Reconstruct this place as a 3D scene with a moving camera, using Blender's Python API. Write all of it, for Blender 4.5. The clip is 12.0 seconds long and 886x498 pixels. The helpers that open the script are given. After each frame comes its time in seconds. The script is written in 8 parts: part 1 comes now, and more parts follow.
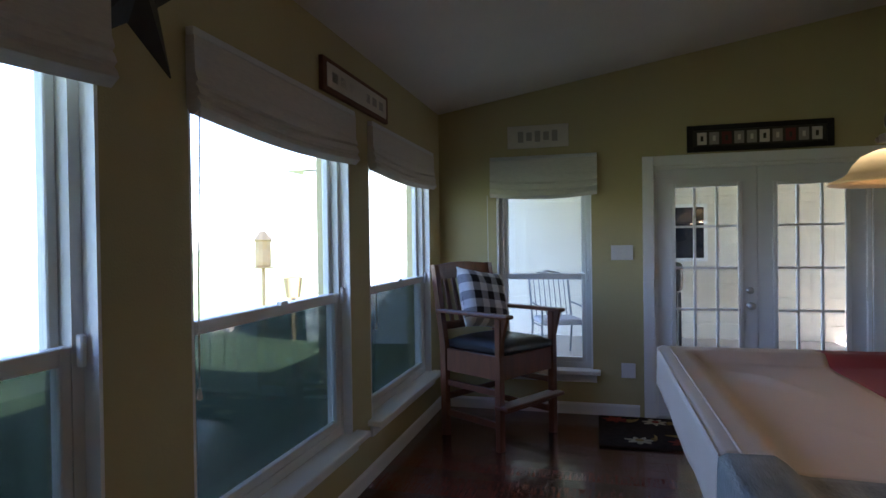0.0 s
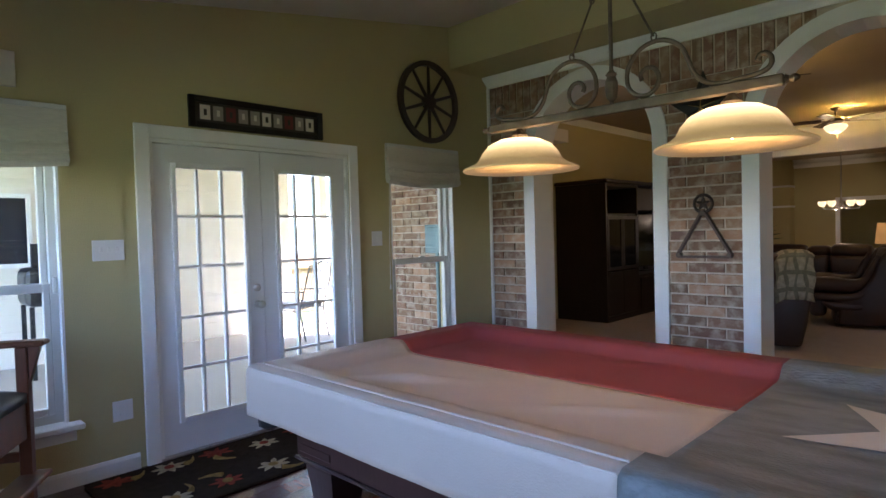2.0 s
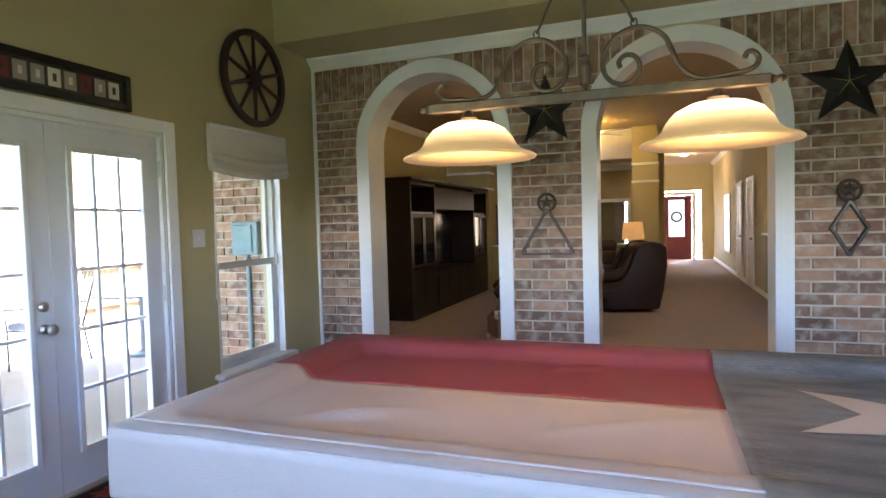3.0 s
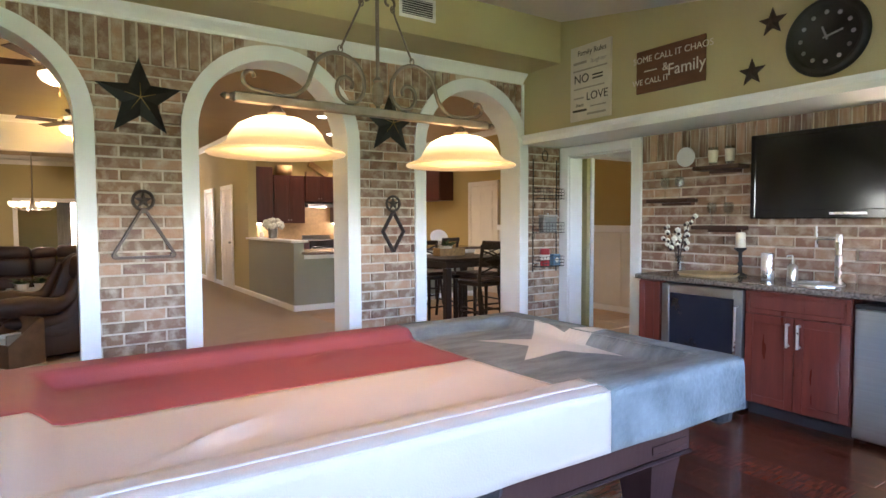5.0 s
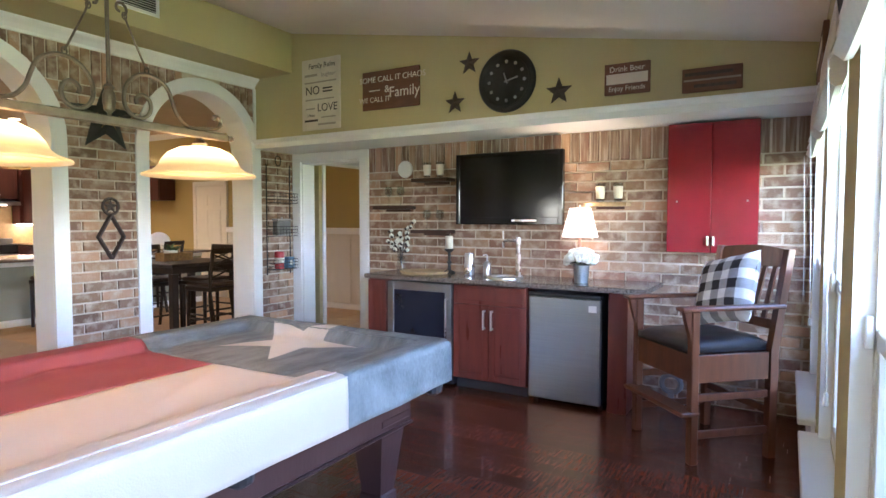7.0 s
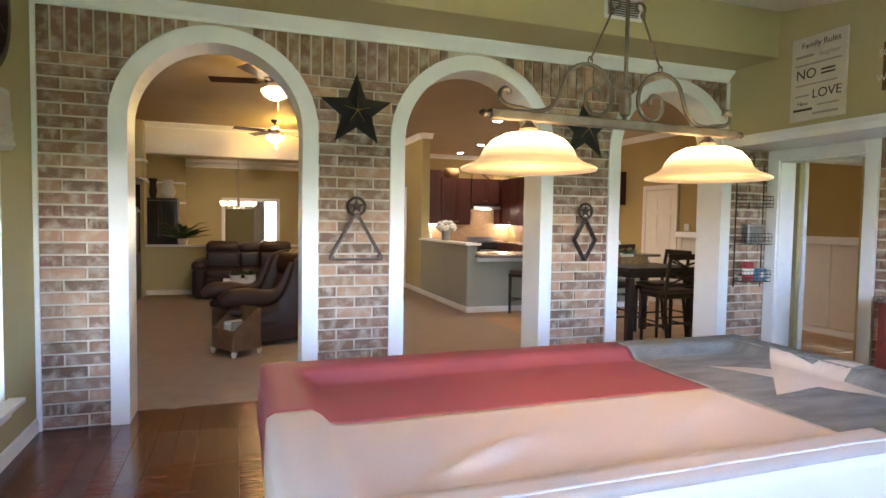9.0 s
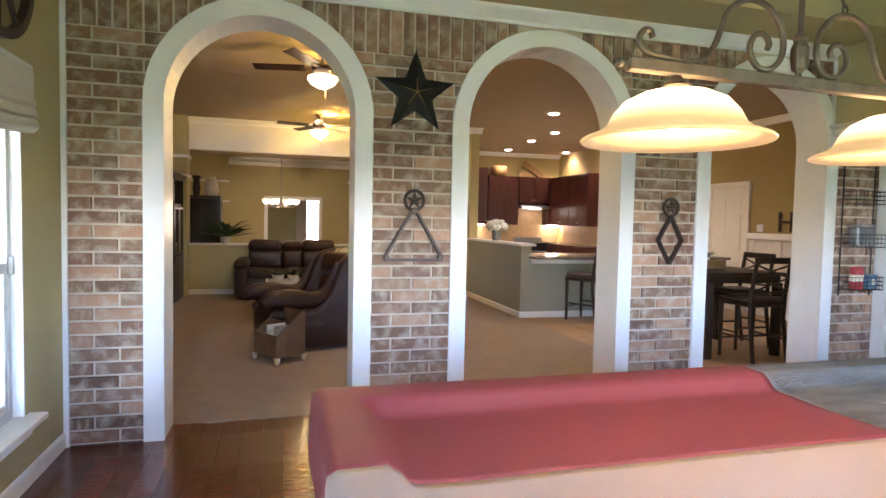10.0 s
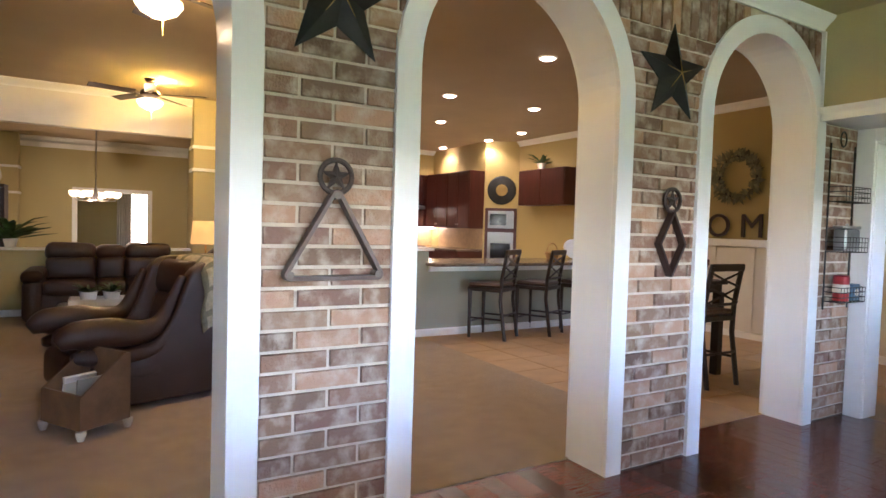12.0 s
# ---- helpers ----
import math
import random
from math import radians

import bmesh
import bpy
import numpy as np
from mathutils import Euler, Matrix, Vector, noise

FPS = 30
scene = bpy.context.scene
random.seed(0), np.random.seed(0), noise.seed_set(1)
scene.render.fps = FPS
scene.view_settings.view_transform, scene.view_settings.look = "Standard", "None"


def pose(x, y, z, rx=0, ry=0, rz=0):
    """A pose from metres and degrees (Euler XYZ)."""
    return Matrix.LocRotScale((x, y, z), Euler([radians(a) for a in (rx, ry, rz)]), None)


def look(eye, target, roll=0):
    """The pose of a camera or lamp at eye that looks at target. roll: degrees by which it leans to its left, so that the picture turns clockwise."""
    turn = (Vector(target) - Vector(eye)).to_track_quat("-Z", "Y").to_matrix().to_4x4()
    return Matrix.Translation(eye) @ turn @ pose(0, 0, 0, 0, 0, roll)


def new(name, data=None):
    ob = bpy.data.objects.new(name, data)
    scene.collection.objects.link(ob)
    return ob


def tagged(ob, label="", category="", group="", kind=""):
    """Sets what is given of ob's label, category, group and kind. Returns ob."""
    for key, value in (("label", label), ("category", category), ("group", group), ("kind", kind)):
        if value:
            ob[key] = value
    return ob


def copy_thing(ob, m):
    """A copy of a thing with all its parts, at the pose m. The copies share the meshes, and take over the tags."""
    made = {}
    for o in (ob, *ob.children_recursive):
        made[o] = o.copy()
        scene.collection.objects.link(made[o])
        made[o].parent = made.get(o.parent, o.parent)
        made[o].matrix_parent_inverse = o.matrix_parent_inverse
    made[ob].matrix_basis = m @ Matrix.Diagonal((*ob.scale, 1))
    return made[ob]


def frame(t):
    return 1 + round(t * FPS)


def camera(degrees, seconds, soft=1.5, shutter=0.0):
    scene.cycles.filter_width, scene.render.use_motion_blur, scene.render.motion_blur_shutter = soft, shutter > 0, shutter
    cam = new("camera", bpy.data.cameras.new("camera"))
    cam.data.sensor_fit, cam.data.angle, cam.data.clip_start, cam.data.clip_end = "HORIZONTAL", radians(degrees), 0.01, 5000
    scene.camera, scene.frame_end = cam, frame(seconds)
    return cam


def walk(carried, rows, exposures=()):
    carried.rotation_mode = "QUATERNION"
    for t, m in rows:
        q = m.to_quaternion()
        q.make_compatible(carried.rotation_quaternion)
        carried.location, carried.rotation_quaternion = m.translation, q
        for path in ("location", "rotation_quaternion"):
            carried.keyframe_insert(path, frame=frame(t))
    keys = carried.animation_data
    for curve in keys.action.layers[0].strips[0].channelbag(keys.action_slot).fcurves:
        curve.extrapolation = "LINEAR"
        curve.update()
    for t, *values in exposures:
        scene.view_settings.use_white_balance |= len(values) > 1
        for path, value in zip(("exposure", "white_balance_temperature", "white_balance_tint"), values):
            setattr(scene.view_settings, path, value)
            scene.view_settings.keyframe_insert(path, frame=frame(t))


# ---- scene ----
cam = camera(74.1, 12.0)

PATH = [
    (0, (4.934, -3.693, 1.414), (3.0, -4.203, 1.395), -0.8),
    (0.5, (4.737, -3.966, 1.463), (2.738, -3.976, 1.412), -0.9),
    (1, (4.428, -4.203, 1.422), (2.499, -3.677, 1.383), -1.3),
    (1.5, (4.126, -4.446, 1.406), (2.4, -3.437, 1.358), -1.4),
    (2, (3.785, -4.598, 1.371), (2.392, -3.165, 1.314), -1.6),
    (2.5, (3.375, -4.677, 1.388), (2.335, -2.971, 1.322), -1.5),
    (2.7, (3.214, -4.656, 1.393), (2.298, -2.88, 1.312), -1.7),
    (4.3, (1.759, -4.655, 1.34), (2.33, -2.74, 1.259), -0.3),
    (4.5, (1.715, -4.721, 1.372), (2.429, -2.855, 1.277), -0.5),
    (5, (1.567, -4.693, 1.383), (2.673, -3.03, 1.286), -0.2),
    (5.5, (1.443, -4.727, 1.39), (2.857, -3.317, 1.294), -0.0),
    (6, (1.4, -4.828, 1.406), (3.003, -3.637, 1.305), 0.0),
    (6.5, (1.32, -4.841, 1.393), (3.041, -3.827, 1.297), -0.0),
    (6.7, (1.334, -4.877, 1.412), (3.078, -3.903, 1.312), -0.0),
    (8.3, (1.298, -4.727, 1.445), (2.399, -3.06, 1.349), 0.7),
    (8.5, (1.316, -4.699, 1.444), (2.256, -2.936, 1.345), 0.6),
    (9, (1.265, -4.488, 1.44), (1.921, -2.601, 1.341), 0.9),
    (9.5, (1.196, -4.254, 1.444), (1.749, -2.334, 1.345), 1.1),
    (10, (1.238, -3.925, 1.402), (1.772, -2.0, 1.304), 1.2),
    (10.5, (1.259, -3.512, 1.4), (1.794, -1.587, 1.302), 1.3),
    (11, (1.251, -3.091, 1.381), (1.8, -1.17, 1.285), 1.6),
    (11.5, (1.286, -2.665, 1.361), (1.958, -0.784, 1.268), 1.7),
    (12, (1.295, -2.281, 1.345), (2.308, -0.558, 1.27), 1.7),
]
# the clip's camera opens up as it turns away from the windows
EXPOSURES = [(0.0, 3.1, 5600, 27), (1.0, 3.45, 5600, 27), (2.0, 3.95, 5650, 27), (2.7, 4.45, 5700, 27), (4.3, 5.3, 5900, 27), (6.5, 5.55, 5900, 27), (9.0, 5.5, 5850, 27), (12.0, 5.6, 5700, 28)]
walk(cam, [(t, look(eye, target, roll)) for t, eye, target, roll in PATH], EXPOSURES)

# ---- light ----
world = bpy.data.worlds.new("world")
scene.world = world
world.use_nodes = True
wn = world.node_tree
sky = wn.nodes.new("ShaderNodeTexSky")
sky.sky_type = "NISHITA"
sky.sun_disc = False
sky.sun_elevation, sky.sun_rotation = radians(45), radians(20)
wn.links.new(sky.outputs[0], wn.nodes["Background"].inputs[0])
wn.nodes["Background"].inputs[1].default_value = 0.15


def lamp(name, kind, m, energy, color=(1, 1, 1), size=None, size_y=None, angle=None, radius=None):
    data = bpy.data.lights.new(name, kind)
    data.energy, data.color = energy, color
    if size:
        data.shape, data.size, data.size_y = "RECTANGLE", size, size_y
    if angle:
        data.angle = radians(angle)
    if radius:
        data.shadow_soft_size = radius
    ob = new(name, data)
    ob.matrix_world = m
    return ob


sun_way = Vector((math.sin(radians(20)) * math.cos(radians(45)), math.cos(radians(20)) * math.cos(radians(45)), math.sin(radians(45))))
lamp("sun", "SUN", look(sun_way * 30, (0, 0, 0)), 5.0, (1.0, 0.94, 0.86), angle=0.5)

# ---- materials ----


def mat(name, color, rough=0.6, metal=0.0, vary=0.12, scale=6.0, fine=60.0, bump=0.15, bump_scale=None, stretch=(1, 1, 1), island=0.0, emit=0.0, emit_color=None, sheen=0.0, coat=0.0, second=None):
    """A painted or natural surface: colour that varies at two scales, with a fine relief."""
    m = bpy.data.materials.new(name)
    m.use_nodes = True
    nt = m.node_tree
    b = nt.nodes["Principled BSDF"]
    b.inputs["Roughness"].default_value, b.inputs["Metallic"].default_value = rough, metal
    b.inputs["Sheen Weight"].default_value, b.inputs["Coat Weight"].default_value = sheen, coat
    tc, mp = nt.nodes.new("ShaderNodeTexCoord"), nt.nodes.new("ShaderNodeMapping")
    mp.inputs["Scale"].default_value = stretch
    nt.links.new(tc.outputs["Object"], mp.inputs["Vector"])
    n1, n2 = nt.nodes.new("ShaderNodeTexNoise"), nt.nodes.new("ShaderNodeTexNoise")
    n1.inputs["Scale"].default_value, n2.inputs["Scale"].default_value = scale, fine
    n1.inputs["Detail"].default_value, n2.inputs["Detail"].default_value = 5, 3
    for n in (n1, n2):
        nt.links.new(mp.outputs[0], n.inputs["Vector"])
    mix = nt.nodes.new("ShaderNodeMix")
    mix.data_type = "RGBA"
    a = [max(0, c * (1 - vary)) for c in color]
    c2 = second or [min(1, c * (1 + vary)) for c in color]
    mix.inputs["A"].default_value, mix.inputs["B"].default_value = (*a, 1), (*c2, 1)
    add = nt.nodes.new("ShaderNodeMath")
    add.operation = "MULTIPLY_ADD"
    add.inputs[1].default_value = 0.35
    nt.links.new(n2.outputs["Fac"], add.inputs[0])
    scl = nt.nodes.new("ShaderNodeMapRange")
    scl.inputs["From Min"].default_value, scl.inputs["From Max"].default_value = 0.3, 0.7
    scl.inputs["To Min"].default_value, scl.inputs["To Max"].default_value = -0.1, 0.75
    nt.links.new(n1.outputs["Fac"], scl.inputs[0])
    nt.links.new(scl.outputs[0], add.inputs[2])
    nt.links.new(add.outputs[0], mix.inputs["Factor"])
    out = mix.outputs["Result"]
    if island:
        info = nt.nodes.new("ShaderNodeObjectInfo")
        geo = nt.nodes.new("ShaderNodeNewGeometry")
        s = nt.nodes.new("ShaderNodeMath")
        s.operation = "ADD"
        nt.links.new(info.outputs["Random"], s.inputs[0])
        nt.links.new(geo.outputs["Random Per Island"], s.inputs[1])
        fr = nt.nodes.new("ShaderNodeMath")
        fr.operation = "FRACT"
        nt.links.new(s.outputs[0], fr.inputs[0])
        rg = nt.nodes.new("ShaderNodeMapRange")
        rg.inputs["To Min"].default_value, rg.inputs["To Max"].default_value = 1 - island, 1 + island
        nt.links.new(fr.outputs[0], rg.inputs[0])
        hsv = nt.nodes.new("ShaderNodeHueSaturation")
        nt.links.new(out, hsv.inputs["Color"])
        nt.links.new(rg.outputs[0], hsv.inputs["Value"])
        out = hsv.outputs[0]
    nt.links.new(out, b.inputs["Base Color"])
    if bump:
        bp = nt.nodes.new("ShaderNodeBump")
        bp.inputs["Strength"].default_value, bp.inputs["Distance"].default_value = bump, 0.01
        nb = n2
        if bump_scale:
            nb = nt.nodes.new("ShaderNodeTexNoise")
            nb.inputs["Scale"].default_value = bump_scale
            nt.links.new(mp.outputs[0], nb.inputs["Vector"])
        nt.links.new(nb.outputs["Fac"], bp.inputs["Height"])
        nt.links.new(bp.outputs[0], b.inputs["Normal"])
    rv = nt.nodes.new("ShaderNodeMapRange")
    rv.inputs["To Min"].default_value, rv.inputs["To Max"].default_value = max(0.02, rough - 0.08), min(1, rough + 0.08)
    nt.links.new(n1.outputs["Fac"], rv.inputs[0])
    nt.links.new(rv.outputs[0], b.inputs["Roughness"])
    if emit:
        b.inputs["Emission Color"].default_value = (*(emit_color or color), 1)
        b.inputs["Emission Strength"].default_value = emit
    return m


def glass_mat(name, tint=(1, 1, 1), rough=0.0):
    m = bpy.data.materials.new(name)
    m.use_nodes = True
    nt = m.node_tree
    nt.nodes.remove(nt.nodes["Principled BSDF"])
    out = nt.nodes["Material Output"]
    tr, gl, mx = nt.nodes.new("ShaderNodeBsdfTransparent"), nt.nodes.new("ShaderNodeBsdfGlossy"), nt.nodes.new("ShaderNodeMixShader")
    mx.inputs[0].default_value = 0.05
    tr.inputs[0].default_value = (*tint, 1)
    gl.inputs["Roughness"].default_value = rough
    nt.links.new(tr.outputs[0], mx.inputs[1])
    nt.links.new(gl.outputs[0], mx.inputs[2])
    nt.links.new(mx.outputs[0], out.inputs[0])
    return m


OLIVE = mat("olive_wall_paint", (0.50, 0.43, 0.215), 0.75, vary=0.05, scale=1.2, bump=0.25, bump_scale=140)
CEIL = mat("ceiling_texture_paint", (0.76, 0.70, 0.60), 0.9, vary=0.04, scale=2, bump=0.5, bump_scale=90)
WHITE = mat("white_trim_paint", (0.86, 0.86, 0.84), 0.35, vary=0.03, scale=3, bump=0.05)
DOORW = mat("white_door_paint", (0.78, 0.79, 0.80), 0.4, vary=0.03, scale=3, bump=0.05)
MORTAR = mat("pale_mortar", (0.64, 0.55, 0.43), 0.95, vary=0.15, scale=9, fine=120, bump=0.6)


def brick_mat():
    """Tumbled brick: each piece its own brown, with pale lime blotches and grit."""
    m = mat("tumbled_brick", (0.20, 0.13, 0.095), 0.92, vary=0.25, scale=9, fine=80, bump=0.8)
    nt = m.node_tree
    b = nt.nodes["Principled BSDF"]
    old = b.inputs["Base Color"].links[0].from_socket
    info, geo = nt.nodes.new("ShaderNodeObjectInfo"), nt.nodes.new("ShaderNodeNewGeometry")
    s, fr = nt.nodes.new("ShaderNodeMath"), nt.nodes.new("ShaderNodeMath")
    s.operation, fr.operation = "ADD", "FRACT"
    nt.links.new(info.outputs["Random"], s.inputs[0])
    nt.links.new(geo.outputs["Random Per Island"], s.inputs[1])
    nt.links.new(s.outputs[0], fr.inputs[0])
    ramp = nt.nodes.new("ShaderNodeValToRGB")
    nt.links.new(fr.outputs[0], ramp.inputs[0])
    ramp.color_ramp.interpolation = "B_SPLINE"
    e = ramp.color_ramp.elements
    e[0].color, e[1].color = (0.20, 0.13, 0.095, 1), (0.62, 0.46, 0.30, 1)
    for p, c in ((0.2, (0.45, 0.30, 0.18, 1)), (0.4, (0.37, 0.20, 0.145, 1)), (0.6, (0.28, 0.195, 0.15, 1)), (0.8, (0.54, 0.37, 0.235, 1))):
        e.new(p).color = c
    mul = nt.nodes.new("ShaderNodeMix")
    mul.data_type, mul.blend_type = "RGBA", "OVERLAY"
    mul.inputs["Factor"].default_value = 0.45
    nt.links.new(ramp.outputs[0], mul.inputs["A"])
    nt.links.new(old, mul.inputs["B"])
    blot = nt.nodes.new("ShaderNodeTexNoise")
    blot.inputs["Scale"].default_value, blot.inputs["Detail"].default_value = 11, 6
    add = nt.nodes.new("ShaderNodeVectorMath")
    tc = nt.nodes.new("ShaderNodeTexCoord")
    nt.links.new(tc.outputs["Object"], add.inputs[0])
    cmb = nt.nodes.new("ShaderNodeCombineXYZ")
    big = nt.nodes.new("ShaderNodeMath")
    big.operation = "MULTIPLY"
    big.inputs[1].default_value = 37.0
    nt.links.new(fr.outputs[0], big.inputs[0])
    nt.links.new(big.outputs[0], cmb.inputs[0])
    nt.links.new(cmb.outputs[0], add.inputs[1])
    nt.links.new(add.outputs[0], blot.inputs["Vector"])
    rg = nt.nodes.new("ShaderNodeMapRange")
    rg.inputs["From Min"].default_value, rg.inputs["From Max"].default_value, rg.inputs["To Max"].default_value = 0.46, 0.68, 0.72
    nt.links.new(blot.outputs["Fac"], rg.inputs[0])
    lime = nt.nodes.new("ShaderNodeMix")
    lime.data_type = "RGBA"
    lime.inputs["B"].default_value = (0.60, 0.50, 0.385, 1)
    nt.links.new(rg.outputs[0], lime.inputs["Factor"])
    nt.links.new(mul.outputs["Result"], lime.inputs["A"])
    nt.links.new(lime.outputs["Result"], b.inputs["Base Color"])
    return m


BRICK = brick_mat()
FLOORW = mat("cherry_laminate", (0.115, 0.030, 0.016), 0.22, vary=0.35, scale=5, fine=40, bump=0.06, stretch=(1.2, 12, 1), island=0.3, coat=0.25)
CARPET = mat("beige_carpet", (0.34, 0.25, 0.165), 1.0, vary=0.14, scale=7, fine=220, bump=0.9, sheen=0.3)
TILE = mat("tan_floor_tile", (0.43, 0.28, 0.15), 0.5, vary=0.15, scale=4, bump=0.1, island=0.06)
GLASS = glass_mat("window_glass", (0.96, 0.98, 0.97))
SCREEN = glass_mat("insect_screen", (0.20, 0.23, 0.24), 0.4)
BLINDF = mat("cream_blind_fabric", (0.66, 0.62, 0.54), 0.9, vary=0.06, scale=20, fine=200, bump=0.3, stretch=(1, 1, 6))
VINYL = mat("almond_vinyl_frame", (0.66, 0.66, 0.62), 0.4, vary=0.03, bump=0.04)
GRASS = mat("lawn_grass", (0.13, 0.17, 0.065), 0.95, vary=0.35, scale=3, fine=80, bump=0.9)
PATIO = mat("patio_concrete", (0.40, 0.36, 0.30), 0.9, vary=0.1, scale=3, bump=0.2)
STUCCO = mat("white_siding", (0.80, 0.75, 0.64), 0.8, vary=0.04, scale=2, bump=0.1)
FENCE = mat("cedar_fence", (0.40, 0.27, 0.15), 0.85, vary=0.3, scale=5, stretch=(6, 6, 0.6), bump=0.3, island=0.2)

# ---- shapes ----


def part(name, bm, material, parent, label="", smooth=False):
    me = bpy.data.meshes.new(name)
    bm.normal_update()
    bm.to_mesh(me)
    bm.free()
    if smooth:
        me.polygons.foreach_set("use_smooth", [True] * len(me.polygons))
    me.materials.append(material)
    ob = new(name, me)
    ob.parent = parent
    if label:
        ob["label"] = label
    return ob


def thing(name, m, label, category, group="", kind=""):
    ob = new(name)
    ob.empty_display_size = 0.1
    ob.matrix_basis = m
    return tagged(ob, label, category, group, kind)


def solid(name, bm, material, label, category="", kind="structure", smooth=False):
    return tagged(part(name, bm, material, None, "", smooth), label, category, "", kind)


def box(bm, x0, x1, y0, y1, z0, z1, bevel=0.0, seg=1, m=None):
    vs = bmesh.ops.create_cube(bm, size=1.0)["verts"]
    bmesh.ops.transform(bm, verts=vs, matrix=Matrix.LocRotScale(((x0 + x1) / 2, (y0 + y1) / 2, (z0 + z1) / 2), None, (abs(x1 - x0), abs(y1 - y0), abs(z1 - z0))))
    if bevel:
        es = list({e for v in vs for e in v.link_edges})
        r = bmesh.ops.bevel(bm, geom=es, offset=bevel, segments=seg, affect="EDGES", profile=0.5)
        vs = list({v for f in r["faces"] for v in f.verts} | {v for v in vs if v.is_valid})
    if m is not None:
        bmesh.ops.transform(bm, verts=vs, matrix=m)
    return bm


def boxes(*rows, bevel=0.0):
    bm = bmesh.new()
    for r in rows:
        box(bm, *r, bevel=bevel)
    return bm


def lathe(profile, seg=24, m=None):
    """A turned body from (radius, height) pairs."""
    bm = bmesh.new()
    rings = []
    for r, z in profile:
        rings.append([bm.verts.new((r * math.cos(2 * math.pi * i / seg), r * math.sin(2 * math.pi * i / seg), z)) for i in range(seg)] if r > 1e-5 else [bm.verts.new((0, 0, z))])
    for a, b in zip(rings, rings[1:]):
        for i in range(seg):
            j = (i + 1) % seg
            if len(a) == 1 and len(b) > 1:
                bm.faces.new((a[0], b[j], b[i]))
            elif len(b) == 1 and len(a) > 1:
                bm.faces.new((a[i], a[j], b[0]))
            elif len(a) > 1:
                bm.faces.new((a[i], a[j], b[j], b[i]))
    for ring in (rings[0], rings[-1]):
        if len(ring) > 1:
            bm.faces.new(ring)
    bmesh.ops.recalc_face_normals(bm, faces=bm.faces)
    if m is not None:
        bm.transform(m)
    return bm


def tube(points, radius, seg=8, bm=None, taper=None, closed=False):
    """A round bar that follows points."""
    bm = bm or bmesh.new()
    pts = [Vector(p) for p in points]
    rings, last = [], None
    n = len(pts)
    for i, p in enumerate(pts):
        a = pts[(i - 1) % n] if closed or i else p
        b = pts[(i + 1) % n] if closed or i < n - 1 else p
        d = (b - a).normalized()
        ref = last if last is not None else (Vector((0, 0, 1)) if abs(d.z) < 0.9 else Vector((1, 0, 0)))
        u = (ref - d * ref.dot(d)).normalized()
        last = u
        v = d.cross(u)
        r = radius if taper is None else radius + (taper - radius) * i / (n - 1)
        rings.append([bm.verts.new(p + (u * math.cos(2 * math.pi * k / seg) + v * math.sin(2 * math.pi * k / seg)) * r) for k in range(seg)])
    pairs = list(zip(rings, rings[1:])) + ([(rings[-1], rings[0])] if closed else [])
    for a, b in pairs:
        for k in range(seg):
            bm.faces.new((a[k], a[(k + 1) % seg], b[(k + 1) % seg], b[k]))
    if not closed:
        bm.faces.new(rings[0][::-1])
        bm.faces.new(rings[-1])
    return bm


def prism(outline, depth, bm=None, m=None):
    """An outline of (x, z) points, given a thickness along y from 0 to depth."""
    bm = bm or bmesh.new()
    f = [bm.verts.new((x, 0, z)) for x, z in outline]
    b = [bm.verts.new((x, depth, z)) for x, z in outline]
    faces = [bm.faces.new(f), bm.faces.new(b[::-1])]
    n = len(f)
    for i in range(n):
        faces.append(bm.faces.new((f[i], b[i], b[(i + 1) % n], f[(i + 1) % n])))
    bmesh.ops.recalc_face_normals(bm, faces=faces)
    if m is not None:
        bmesh.ops.transform(bm, verts=f + b, matrix=m)
    return bm


def holed(axis, at, thick, a0, a1, z0, z1, holes, top=None):
    """A wall across an axis with rectangular openings (a0, a1, z0, z1) through it."""
    cuts = sorted({a0, a1, *[h[0] for h in holes], *[h[1] for h in holes]})
    bm = bmesh.new()
    for p, q in zip(cuts, cuts[1:]):
        mid, z = (p + q) / 2, z0
        for h in sorted([h for h in holes if h[0] <= mid <= h[1]], key=lambda h: h[2]):
            if h[2] > z + 1e-4:
                (box(bm, p, q, at, at + thick, z, h[2]) if axis == "y" else box(bm, at, at + thick, p, q, z, h[2]))
            z = h[3]
        if z < z1:
            (box(bm, p, q, at, at + thick, z, z1) if axis == "y" else box(bm, at, at + thick, p, q, z, z1))
    return bm


# ---- the games room ----
XB, XU, YS = 6.24, 5.69, -5.02
Z_SOFFIT, Z_BAR = 2.89, 2.17


def ceil_z(y):
    return 2.53 + (y - YS) * 0.168


solid("floor_base", boxes((-0.05, XB, YS - 0.05, 0.266, -0.12, -0.012)), MORTAR, "plain slab under the wooden floor", "floor")
# sloping ceiling
bm = bmesh.new()
vs = [bm.verts.new(p) for p in ((-0.2, YS - 0.2, ceil_z(YS - 0.2)), (XB + 0.2, YS - 0.2, ceil_z(YS - 0.2)), (XB + 0.2, 0.4, ceil_z(0.4)), (-0.2, 0.4, ceil_z(0.4)))]
up = [bm.verts.new(v.co + Vector((0, 0, 0.15))) for v in vs]
bm.faces.new(vs[::-1]), bm.faces.new(up)
for i in range(4):
    bm.faces.new((vs[i], vs[(i + 1) % 4], up[(i + 1) % 4], up[i]))
solid("ceiling", bm, CEIL, "sloping textured cream ceiling of the games room", "ceiling")

